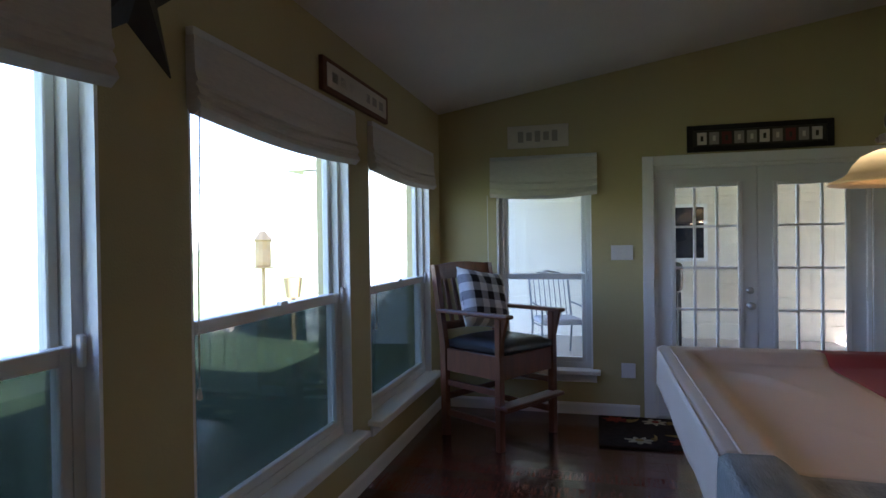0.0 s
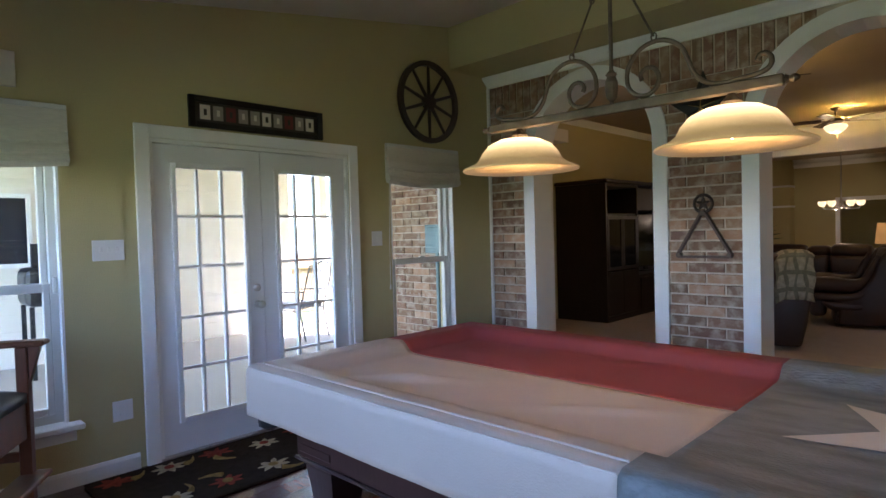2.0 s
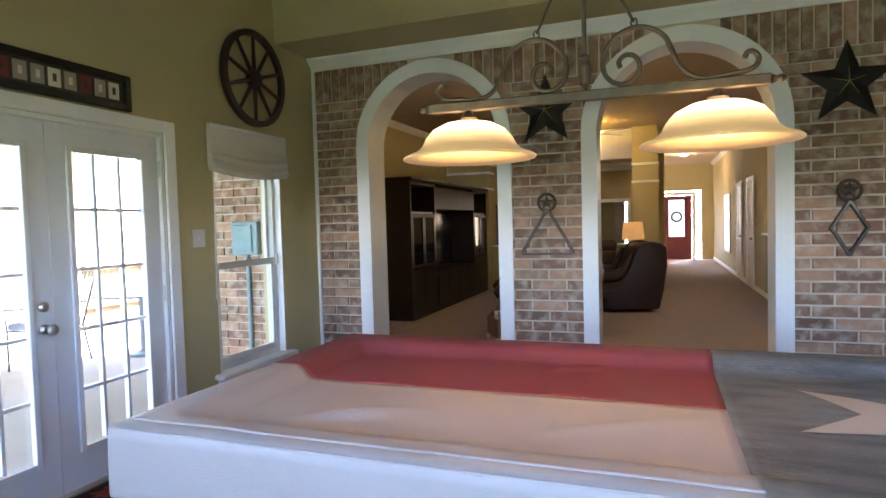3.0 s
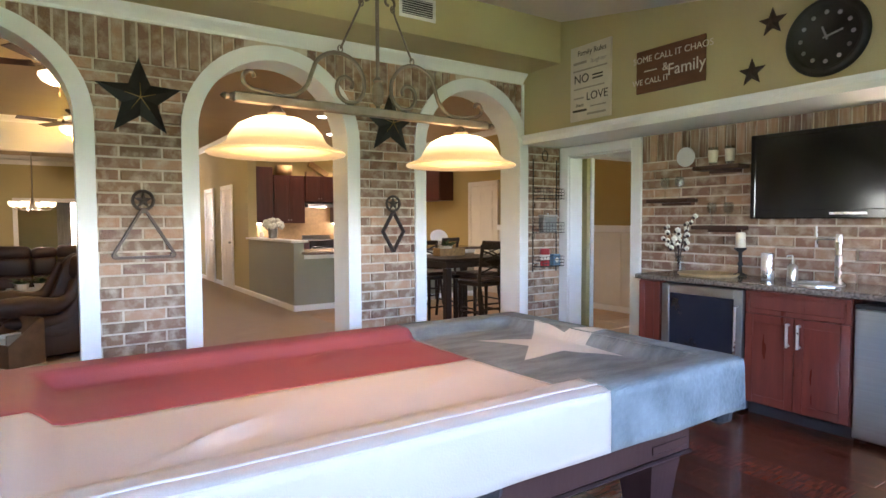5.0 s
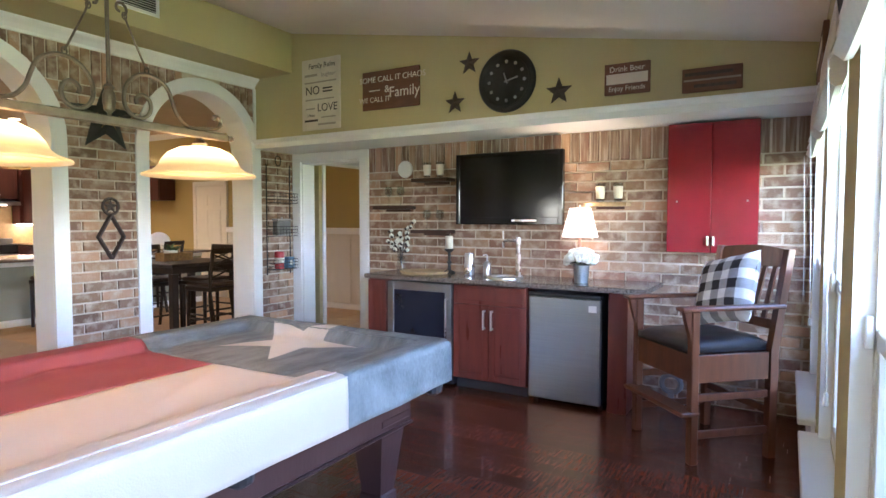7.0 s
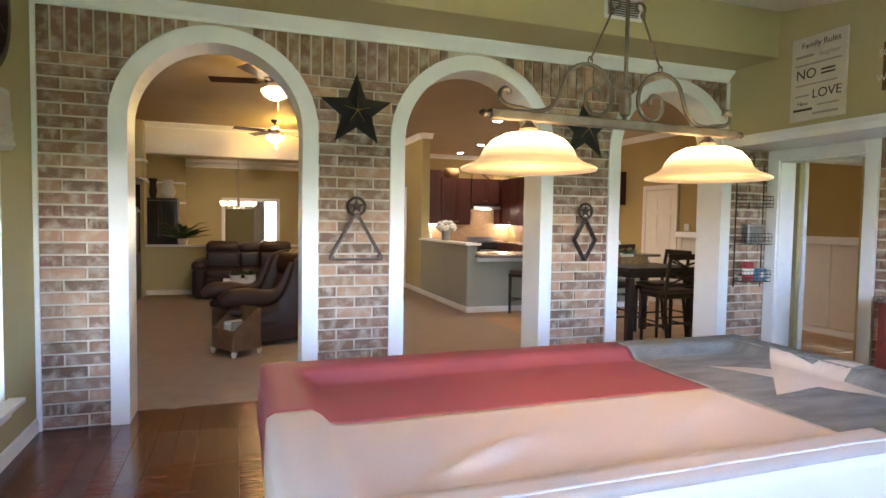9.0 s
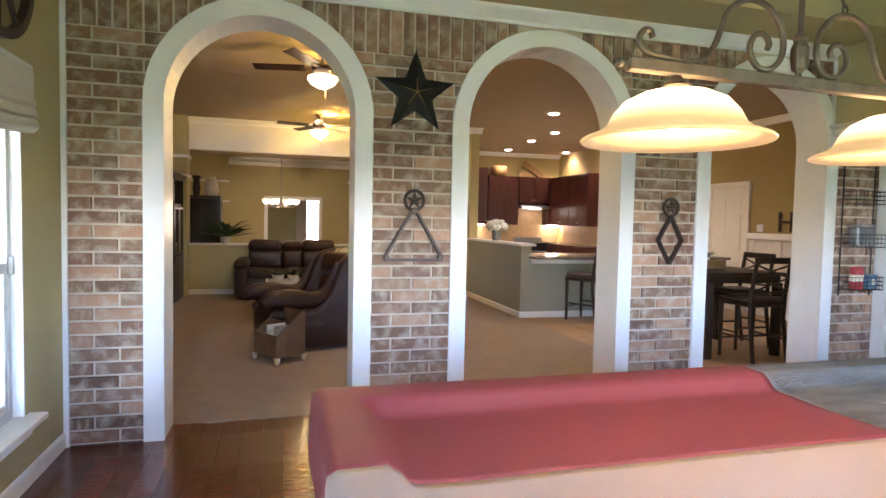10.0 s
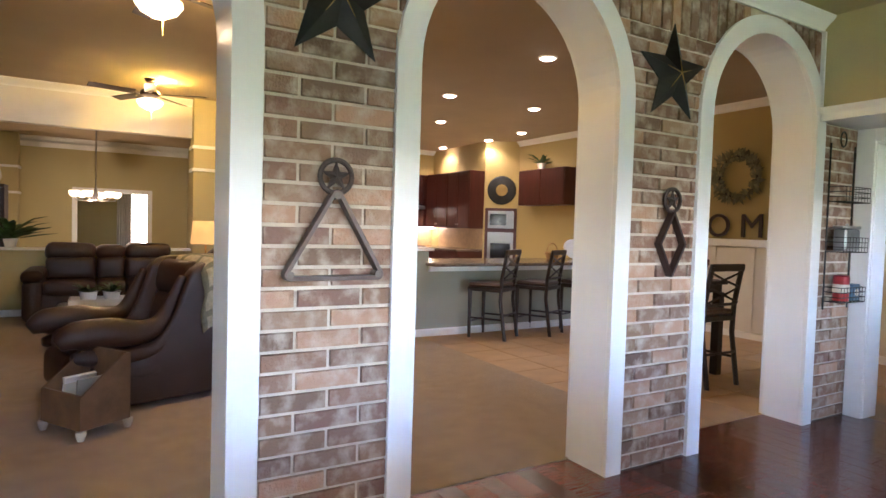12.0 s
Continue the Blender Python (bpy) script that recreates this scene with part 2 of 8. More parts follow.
WIN_S = [(0.32, 1.64), (1.92, 3.24), (3.61, 4.70), (5.02, 6.08)]
SILL, WTOP = 0.365, 2.06
south = holed("y", YS - 0.2, 0.2, -0.2, XB + 0.2, -0.1, 2.7, [(a, b, SILL, WTOP) for a, b in WIN_S])
solid("wall_south", south, OLIVE, "olive painted wall with four tall windows", "wall")
WIN_W = [(-4.52, -3.74), (-1.33, -0.55)]
DOOR_W = (-3.26, -1.76)
west = holed("x", -0.2, 0.2, YS, 0.0, -0.1, 3.6, [(a, b, SILL, WTOP) for a, b in WIN_W] + [(DOOR_W[0], DOOR_W[1], -0.1, 2.0)])
solid("wall_west", west, OLIVE, "olive painted wall with a double door and two windows", "wall")
# upper walls over the brick, with their soffits
solid("wall_upper_north", boxes((0, XU, -0.55, -0.45, Z_SOFFIT, 3.6)), OLIVE, "olive upper wall that overhangs the brick arches", "wall")
solid("soffit_north", boxes((0, XU, -0.45, 0.0, Z_SOFFIT, Z_SOFFIT + 0.06)), OLIVE, "olive underside of the overhanging wall", "soffit")
solid("wall_upper_east", boxes((XU, XU + 0.1, YS, 0.0, Z_BAR + 0.06, 3.6)), OLIVE, "olive upper wall above the bar", "wall")
solid("soffit_east", boxes((XU, XB + 0.1, YS, 0.0, Z_BAR, Z_BAR + 0.05)), WHITE, "white underside over the bar alcove", "soffit")

ARCHES = [(0.54, 1.72), (2.48, 3.705), (4.475, 5.65)]
A_TOP, TH = 2.665, 0.27


def arch_line(a, b, top, grow=0.0, n=20):
    """Points up one side of an arch, over it and down the other."""
    a, b, top = a - grow, b + grow, top + grow
    r = (b - a) / 2
    cx, zs = (a + b) / 2, top - r
    pts = [(a, 0.0), (a, zs * 0.5)]
    pts += [(cx - r * math.cos(math.pi * i / n), zs + r * math.sin(math.pi * i / n)) for i in range(n + 1)]
    return pts + [(b, zs * 0.5), (b, 0.0)]


def arch_wall(y0, y1, z1, x0, x1):
    """The wall between the arches and over them, as one sheet with thickness."""
    bm = bmesh.new()
    edge = x0
    for a, b in ARCHES:
        prism([(edge, -0.1), (a, -0.1), (a, z1), (edge, z1)], y1 - y0, bm, Matrix.Translation((0, y0, 0)))
        line = arch_line(a, b, A_TOP)[1:-1]
        for p, q in zip(line, line[1:]):
            if q[0] - p[0] > 1e-5:
                prism([(p[0], p[1]), (q[0], q[1]), (q[0], z1), (p[0], z1)], y1 - y0, bm, Matrix.Translation((0, y0, 0)))
        edge = b
    prism([(edge, -0.1), (x1, -0.1), (x1, z1), (edge, z1)], y1 - y0, bm, Matrix.Translation((0, y0, 0)))
    return bm


wall_north = solid("wall_north", arch_wall(0.012, TH - 0.05, 3.6, 0.0, XB + 0.1), MORTAR, "brick wall with three round arches, pale mortar joints", "wall")
solid("wall_north_back", arch_wall(TH - 0.05, TH, 3.6, -0.2, XB + 0.4), OLIVE, "olive painted living room side of the arch wall", "wall")

wall_east = solid("wall_east", holed("x", XB + 0.012, 0.16, YS, 0.0, -0.1, 2.3, [(-0.985, -0.12, -0.1, 2.08)]), MORTAR, "brick bar wall with pale mortar joints and a doorway", "wall")

# ---- arches ----


def arch_trim(i, a, b):
    t = thing("arch_trim", Matrix.Identity(4), "white painted casing and jamb lining of a round arch", "arch casing", "arches in the brick wall", "structure")
    inner, outer = arch_line(a, b, A_TOP, -0.012, 24), arch_line(a, b, A_TOP, 0.105, 24)

    def band(lo, hi, y0, y1):
        bm = bmesh.new()
        rows = [[bm.verts.new((p[0], y, p[1])) for p in line] for line, y in ((lo, y0), (hi, y0), (hi, y1), (lo, y1))]
        for k in range(len(lo) - 1):
            for r in range(4):
                s = (r + 1) % 4
                bm.faces.new((rows[r][k], rows[s][k], rows[s][k + 1], rows[r][k + 1]))
        for k in (0, len(lo) - 1):
            bm.faces.new([rows[r][k] for r in range(4)])
        bmesh.ops.recalc_face_normals(bm, faces=bm.faces)
        return bm

    part("casing", band(inner, outer, -0.024, 0.006), WHITE, t)
    part("jamb", band(inner, arch_line(a, b, A_TOP, 0.0, 24), 0.008, TH + 0.004), WHITE, t)
    part("back_casing", band(inner, arch_line(a, b, A_TOP, 0.09, 24), TH + 0.006, TH + 0.024), WHITE, t)


for i, (a, b) in enumerate(ARCHES):
    arch_trim(i, a, b)


def sweep(profile, p, q, out, name, label, material=WHITE):
    """A moulding of (out, up) points run from p to q."""
    bm = bmesh.new()
    p, q, out = Vector(p), Vector(q), Vector(out)
    ends = [[bm.verts.new(e + out * a + Vector((0, 0, b))) for a, b in profile] for e in (p, q)]
    n = len(profile)
    for i in range(n):
        bm.faces.new((ends[0][i], ends[0][(i + 1) % n], ends[1][(i + 1) % n], ends[1][i]))
    bm.faces.new(ends[0]), bm.faces.new(ends[1][::-1])
    bmesh.ops.recalc_face_normals(bm, faces=bm.faces)
    return solid(name, bm, material, label, "trim")


CROWN = [(0, 0), (0.012, 0), (0.018, 0.02), (0.045, 0.05), (0.075, 0.075), (0.085, 0.09), (0.085, 0.1), (0, 0.1)]
BASE = [(0, 0), (0.014, 0), (0.014, 0.075), (0.008, 0.09), (0, 0.095)]
sweep(CROWN, (0, 0, Z_SOFFIT - 0.1), (XU, 0, Z_SOFFIT - 0.1), (0, -1, 0), "crown_moulding_north", "white crown moulding above the brick arches")
FASCIA = [(0, 0), (0.02, 0), (0.02, 0.05), (0.05, 0.075), (0.055, 0.09), (0, 0.09)]
sweep(FASCIA, (XU, YS, Z_BAR - 0.004), (XU, 0, Z_BAR - 0.004), (-1, 0, 0), "crown_moulding_east", "white moulding along the edge over the bar")
sweep(BASE, (0, YS, 0), (0, -3.38, 0), (1, 0, 0), "baseboard_west", "white baseboard below the olive wall")
sweep(BASE, (0, -1.64, 0), (0, 0, 0), (1, 0, 0), "baseboard_west", "white baseboard below the olive wall")
sweep(BASE, (0, YS, 0), (XB, YS, 0), (0, 1, 0), "baseboard_south", "white baseboard below the windows")
solid("corner_trim", boxes((XU - 0.02, XU + 0.005, -0.03, -0.002, Z_BAR, Z_SOFFIT - 0.1)), WHITE, "white corner bead where brick meets the olive wall", "trim")
solid("corner_trim", boxes((0.002, 0.03, -0.022, 0.006, 0, Z_SOFFIT - 0.1)), WHITE, "white corner bead beside the brick", "trim")


def window(name, a, b, axis, label, screen=True):
    """A single-hung window in an opening a to b; built along x with the room towards +y, then turned."""
    m = Matrix.Translation((0, YS, 0)) if axis == "y" else Matrix.Translation((0, 0, 0)) @ Matrix.Rotation(radians(-90), 4, "Z")
    if axis == "x":
        a, b = -b, -a
    t = thing(name, m, label, "window", "", "structure")
    rail = 1.12
    f = 0.05
    part("frame", boxes((a, a + f, -0.13, -0.05, SILL, WTOP), (b - f, b, -0.13, -0.05, SILL, WTOP), (a + f, b - f, -0.13, -0.05, SILL, SILL + 0.05), (a + f, b - f, -0.13, -0.05, WTOP - 0.05, WTOP)), VINYL, t)
    part("jamb_lining", boxes((a - 0.001, a + 0.012, -0.05, 0.0, SILL, WTOP), (b - 0.012, b + 0.001, -0.05, 0.0, SILL, WTOP), (a + 0.012, b - 0.012, -0.05, 0.0, WTOP - 0.012, WTOP)), WHITE, t)
    s = 0.035
    lo, hi = (a + f, b - f), (a + f, b - f)
    part("lower_sash", boxes((lo[0], lo[0] + s, -0.085, -0.052, SILL + 0.05, rail + 0.03), (lo[1] - s, lo[1], -0.085, -0.052, SILL + 0.05, rail + 0.03), (lo[0] + s, lo[1] - s, -0.085, -0.052, SILL + 0.05, SILL + 0.09), (lo[0] + s, lo[1] - s, -0.085, -0.05, rail - 0.02, rail + 0.03), bevel=0.004), VINYL, t)
    part("upper_sash", boxes((hi[0], hi[0] + s, -0.125, -0.09, rail, WTOP - 0.05), (hi[1] - s, hi[1], -0.125, -0.09, rail, WTOP - 0.05), (hi[0] + s, hi[1] - s, -0.125, -0.09, rail - 0.01, rail + 0.025), bevel=0.004), VINYL, t)
    for nm, z0, z1, y in (("lower_pane", SILL + 0.09, rail - 0.02, -0.068), ("upper_pane", rail + 0.025, WTOP - 0.05, -0.107)):
        p = part(nm, boxes((a + f + s, b - f - s, y - 0.003, y + 0.003, z0, z1)), GLASS, t)
        p.visible_shadow = False
    if screen:
        p = part("insect_screen", boxes((a + f, b - f, -0.128, -0.126, SILL + 0.05, rail)), SCREEN, t, "dark insect screen")
        p.visible_shadow = False
    part("latch", boxes(((a + b) / 2 - 0.03, (a + b) / 2 + 0.03, -0.05, -0.03, rail + 0.03, rail + 0.045)), VINYL, t)
    for x in (a + 0.02, b - 0.04):
        part("side_catch", boxes((x, x + 0.02, -0.05, -0.028, rail - 0.03, rail + 0.06), bevel=0.004), VINYL, t)
    part("sill", boxes((a - 0.06, b + 0.06, -0.05, 0.085, SILL - 0.03, SILL + 0.004), bevel=0.006), WHITE, t)
    part("apron", boxes((a - 0.03, b + 0.03, 0.002, 0.02, SILL - 0.1, SILL - 0.03)), WHITE, t)
    return t


for i, (a, b) in enumerate(WIN_S):
    window("window_%d" % (i + 1), a, b, "y", "tall single-hung window with white sill, lawn outside")
for i, (a, b) in enumerate(WIN_W):
    window("window_%d" % (i + 5), a, b, "x", "narrow single-hung window beside the double door", False)


def blind(a, b, axis, drop, label, zt=2.12):
    """A folded roman blind over a window head."""
    m = Matrix.Translation((0, YS, 0)) if axis == "y" else Matrix.Rotation(radians(-90), 4, "Z")
    if axis == "x":
        a, b = -b, -a
    t = thing("roman_blind", m, label, "blind", "roman blinds")
    bm = bmesh.new()
    y0 = 0.004
    prof = [(y0, zt), (0.04, zt), (0.041, zt - 0.12)]
    z = zt - 0.12
    step = (drop - 0.12) / 3
    for k in range(3):
        prof += [(0.046 + 0.006 * k, z - step * 0.35), (0.052 + 0.006 * k, z - step * 0.75), (0.042 + 0.005 * k, z - step)]
        z -= step
    prof += [(0.036, z - 0.015), (0.015, z - 0.01), (y0, z + 0.02)]
    n = 14
    rows = []
    for i in range(n + 1):
        x = a - 0.012 + (b - a + 0.024) * i / n
        sag = -0.028 * math.sin(math.pi * i / n)
        rows.append([bm.verts.new((x, y, zz + (sag if zz < zt - 0.15 else 0))) for y, zz in prof])
    for r, s in zip(rows, rows[1:]):
        for k in range(len(prof)):
            bm.faces.new((r[k], r[(k + 1) % len(prof)], s[(k + 1) % len(prof)], s[k]))
    bm.faces.new(rows[0]), bm.faces.new(rows[-1][::-1])
    bmesh.ops.recalc_face_normals(bm, faces=bm.faces)
    part("fabric", bm, BLINDF, t)
    part("head_rail", boxes((a - 0.012, b + 0.012, y0, 0.038, zt + 0.002, zt + 0.03), bevel=0.003), VINYL, t)
    part("cord", tube([(b + 0.03, 0.07, zt - drop), (b + 0.032, 0.055, 1.3), (b + 0.03, 0.05, 0.95)], 0.0025, 5), VINYL, t)
    part("cord_pull", lathe([(0, 0), (0.009, 0.005), (0.006, 0.04), (0, 0.045)], 8, Matrix.Translation((b + 0.03, 0.05, 0.905))), VINYL, t)


for a, b in WIN_S:
    blind(a, b, "y", 0.25, "cream fabric roman blind drawn up over a window")
for a, b in WIN_W:
    blind(a - 0.035, b + 0.035, "x", 0.29, "cream fabric roman blind drawn up beside the double door", 2.10)

# ---- double door ----
STEEL = mat("brushed_steel", (0.55, 0.54, 0.52), 0.3, 1.0, vary=0.06, scale=30, bump=0.03)


def french_door():
    t = thing("door_1", Matrix.Rotation(radians(-90), 4, "Z"), "white double french door with fifteen-pane glass leaves", "door", "", "structure")
    a, b = -DOOR_W[1], -DOOR_W[0]
    top = 2.0
    part("casing", boxes((a - 0.085, a, 0.002, 0.022, 0, top + 0.08), (b, b + 0.085, 0.002, 0.022, 0, top + 0.08), (a, b, 0.002, 0.022, top, top + 0.08), bevel=0.004), WHITE, t)
    part("jamb", boxes((a, a + 0.025, -0.2, 0.0, 0, top), (b - 0.025, b, -0.2, 0.0, 0, top), (a + 0.025, b - 0.025, -0.2, 0.0, top - 0.025, top)), WHITE, t)
    part("threshold", boxes((a, b, -0.2, 0.01, -0.01, 0.012)), STEEL, t)
    mid = (a + b) / 2
    for k, (p, q) in enumerate(((a + 0.027, mid - 0.002), (mid + 0.002, b - 0.027))):
        gp, gq = p + 0.115, q - 0.115
        z0, z1 = 0.215, 1.845
        leaf = part("leaf", boxes((p, gp, -0.07, -0.025, 0.014, top - 0.027), (gq, q, -0.07, -0.025, 0.014, top - 0.027), (gp, gq, -0.07, -0.025, 0.014, z0), (gp, gq, -0.07, -0.025, z1, top - 0.027)), DOORW, t)
        part("glazing_bead", boxes((gp - 0.012, gp + 0.02, -0.024, -0.008, z0 - 0.012, z1 + 0.012), (gq - 0.02, gq + 0.012, -0.024, -0.008, z0 - 0.012, z1 + 0.012), (gp + 0.02, gq - 0.02, -0.024, -0.008, z0 - 0.012, z0 + 0.02), (gp + 0.02, gq - 0.02, -0.024, -0.008, z1 - 0.02, z1 + 0.012), bevel=0.004), DOORW, leaf)
        for i in (1, 2):
            x = gp + (gq - gp) * i / 3
            part("muntin", boxes((x - 0.009, x + 0.009, -0.06, -0.03, z0 + 0.02, z1 - 0.02)), DOORW, leaf)
        for i in (1, 2, 3, 4):
            z = z0 + (z1 - z0) * i / 5
            part("muntin", boxes((gp + 0.02, gq - 0.02, -0.058, -0.032, z - 0.009, z + 0.009)), DOORW, leaf)
        for i in range(3):
            for j in range(5):
                w, h = (gq - gp) / 3, (z1 - z0) / 5
                pn = part("pane", boxes((gp + w * i + 0.01, gp + w * (i + 1) - 0.01, -0.048, -0.043, z0 + h * j + 0.01, z0 + h * (j + 1) - 0.01)), GLASS, leaf)
                pn.visible_shadow = False
        for z in (0.25, 1.0, 1.78):
            hx = p - 0.012 if k == 0 else q + 0.002
            part("hinge", boxes((hx, hx + 0.012, -0.03, -0.004, z - 0.05, z + 0.05)), VINYL, t)
    # the lock stands on the leaf that opens
    x = mid + 0.055
    for z, r in ((1.02, 0.027), (0.905, 0.026)):
        part("rose", lathe([(0, 0), (r, 0), (r, 0.01), (r * 0.6, 0.02), (0, 0.022)], 18, Matrix.Translation((x, -0.0245, z)) @ Matrix.Rotation(radians(-90), 4, "X")), STEEL, t, "brushed steel lock rose")
    part("knob", lathe([(0, 0.0), (0.012, 0.0), (0.012, 0.025), (0.026, 0.035), (0.028, 0.05), (0.018, 0.062), (0, 0.064)], 18, Matrix.Translation((x, -0.004, 0.905)) @ Matrix.Rotation(radians(-90), 4, "X")), STEEL, t, "brushed steel door knob", True)


french_door()

# ---- outside ----
solid("ground", boxes((-220, 220, -260, 3, -0.35, -0.25)), GRASS, "mown lawn reaching far off", "lawn")
solid("patio_slab", boxes((-4.6, -0.2, -5.2, 2.0, -0.3, -0.03)), PATIO, "pale concrete covered patio", "patio")
solid("patio_wall", boxes((-4.5, -4.3, -8.6, 0.3, -0.3, 2.7)), STUCCO, "white painted garage wall across the patio", "wall")
# first slab's north end sets how much sun gets in; second covers the garage
solid("patio_ceiling", boxes((-4.9, -0.2, -5.2, 1.8, 2.45, 2.6), (-8.0, -4.25, -9.0, -2.5, 2.72, 2.9)), STUCCO, "white patio ceiling and garage roof, length set to shade the patio", "ceiling")

# ---- more materials ----
DARKW = mat("dark_mahogany", (0.028, 0.012, 0.010), 0.35, vary=0.3, scale=5, stretch=(1, 1, 0.2), bump=0.08, coat=0.2)
CHAIRW = mat("walnut_stained_oak", (0.12, 0.038, 0.015), 0.38, vary=0.35, scale=6, stretch=(4, 4, 0.5), bump=0.08, coat=0.15)
LEATHER = mat("black_vinyl_seat", (0.018, 0.018, 0.02), 0.35, vary=0.2, scale=10, bump=0.25, bump_scale=160)
IRON = mat("bronzed_iron", (0.14, 0.11, 0.085), 0.5, 0.6, vary=0.3, scale=20, bump=0.2)
BLACKM = mat("black_tin", (0.022, 0.023, 0.022), 0.5, 0.3, vary=0.4, scale=8, bump=0.1)
RUST = mat("rusty_iron", (0.085, 0.065, 0.055), 0.7, 0.4, vary=0.35, scale=25, bump=0.3)
RACKW = mat("reddish_wood_rack", (0.085, 0.048, 0.034), 0.4, vary=0.2, scale=10, bump=0.05)
RED = mat("red_vinyl_cover", (0.23, 0.046, 0.050), 0.55, vary=0.08, scale=2.5, fine=160, bump=0.12)
WHITEV = mat("cream_vinyl_cover", (0.46, 0.395, 0.335), 0.5, vary=0.05, scale=2.5, fine=160, bump=0.12)
GREYV = mat("weathered_blue_grey_vinyl", (0.092, 0.108, 0.112), 0.55, vary=0.4, scale=5, fine=45, bump=0.5, stretch=(1, 3, 1), second=(0.20, 0.222, 0.222))
STARV = mat("cream_star_vinyl", (0.47, 0.43, 0.38), 0.55, vary=0.06, scale=6, bump=0.1)
SHADE = mat("amber_glass_shade", (0.66, 0.43, 0.17), 0.35, vary=0.1, scale=5, emit=0.035, emit_color=(1.0, 0.66, 0.25))


def glow_round_bulb(m, z, near, far):
    """Glass that glows most close to the bulb inside it."""
    nt = m.node_tree
    b = nt.nodes["Principled BSDF"]
    tc, sep, com = nt.nodes.new("ShaderNodeTexCoord"), nt.nodes.new("ShaderNodeVectorMath"), nt.nodes.new("ShaderNodeVectorMath")
    sep.operation, com.operation = "ADD", "DISTANCE"
    com.inputs[1].default_value = (0, 0, z)
    nt.links.new(tc.outputs["Object"], sep.inputs[0])
    nt.links.new(sep.outputs[0], com.inputs[0])
    rg = nt.nodes.new("ShaderNodeMapRange")
    rg.interpolation_type = "SMOOTHSTEP"
    rg.inputs["From Min"].default_value, rg.inputs["From Max"].default_value = 0.07, 0.19
    rg.inputs["To Min"].default_value, rg.inputs["To Max"].default_value = near, far
    nt.links.new(com.outputs["Value"], rg.inputs[0])
    nt.links.new(rg.outputs[0], b.inputs["Emission Strength"])


glow_round_bulb(SHADE, -0.11, 0.36, 0.012)
BULB = mat("lit_bulb", (1, 0.95, 0.85), 0.4, vary=0, bump=0, emit=1.5, emit_color=(1.0, 0.78, 0.45))
CREAMP = mat("cream_sign_board", (0.66, 0.60, 0.48), 0.7, vary=0.1, scale=6, bump=0.1)
BROWNP = mat("brown_sign_board", (0.15, 0.065, 0.035), 0.7, vary=0.2, scale=6, stretch=(1, 1, 6), bump=0.15)
INK = mat("dark_lettering", (0.05, 0.042, 0.035), 0.7, vary=0.1, bump=0)
PALE = mat("pale_lettering", (0.72, 0.66, 0.55), 0.7, vary=0.1, bump=0)
GREYL = mat("grey_lettering", (0.35, 0.31, 0.25), 0.7, vary=0.1, bump=0)
PLATE = mat("white_plastic", (0.78, 0.76, 0.74), 0.35, vary=0.02, bump=0)
CHERRY = mat("cherry_cabinet", (0.115, 0.022, 0.014), 0.3, vary=0.25, scale=6, stretch=(3, 3, 0.4), bump=0.05, coat=0.3)
GRANITE = mat("speckled_granite", (0.10, 0.075, 0.06), 0.15, vary=0.7, scale=60, fine=220, bump=0.02, second=(0.30, 0.24, 0.19))
BLACKG = mat("black_gloss", (0.010, 0.010, 0.012), 0.12, vary=0.1, bump=0)
BLACKP = mat("black_plastic", (0.015, 0.015, 0.016), 0.4, vary=0.1, bump=0.05)
INOX = mat("stainless_front", (0.40, 0.40, 0.40), 0.32, 1.0, vary=0.06, scale=4, stretch=(1, 1, 30), bump=0.02)
CHROME = mat("chrome", (0.80, 0.80, 0.81), 0.28, 1.0, vary=0.02, bump=0)
REDP = mat("red_painted_panel", (0.21, 0.008, 0.014), 0.22, vary=0.2, scale=3, bump=0.06)
LSHADE = mat("white_lamp_shade", (0.85, 0.82, 0.75), 0.8, vary=0.03, bump=0.1, emit=0.06, emit_color=(1, 0.86, 0.66))
PETAL = mat("white_petals", (0.75, 0.75, 0.66), 0.8, vary=0.1, scale=20, bump=0.2)
LEAF = mat("green_leaves", (0.05, 0.10, 0.03), 0.6, vary=0.4, scale=8, bump=0.1, island=0.3)
TIN = mat("galvanised_tin", (0.30, 0.31, 0.31), 0.45, 0.8, vary=0.2, scale=12, bump=0.1)
WOODL = mat("light_wood", (0.42, 0.28, 0.13), 0.5, vary=0.15, scale=8, stretch=(1, 5, 1), bump=0.08)
SHELFW = mat("rustic_shelf_wood", (0.055, 0.022, 0.012), 0.6, vary=0.3, scale=6, stretch=(6, 1, 6), bump=0.2)
CLEAR = glass_mat("clear_drinking_glass", (0.90, 0.92, 0.92), 0.05)
FROST = mat("candle_wax", (0.72, 0.66, 0.55), 0.5, vary=0.05, bump=0.05)
REDC = mat("red_tin", (0.40, 0.02, 0.02), 0.35, vary=0.1, bump=0.05)
BLUEC = mat("blue_printed_tin", (0.10, 0.19, 0.30), 0.4, vary=0.3, scale=40, bump=0.05)


def text(string, size, material, parent, m, name="lettering"):
    cu = bpy.data.curves.new(name, "FONT")
    cu.body, cu.size, cu.extrude, cu.align_x, cu.align_y = string, size, 0.001, "CENTER", "CENTER"
    tmp = bpy.data.objects.new(name, cu)
    scene.collection.objects.link(tmp)
    me = bpy.data.meshes.new_from_object(tmp.evaluated_get(bpy.context.evaluated_depsgraph_get()))
    bpy.data.objects.remove(tmp)
    me.name = name
    me.materials.clear()
    me.materials.append(material)
    ob = new(name, me)
    ob.parent, ob.matrix_basis = parent, m
    return ob


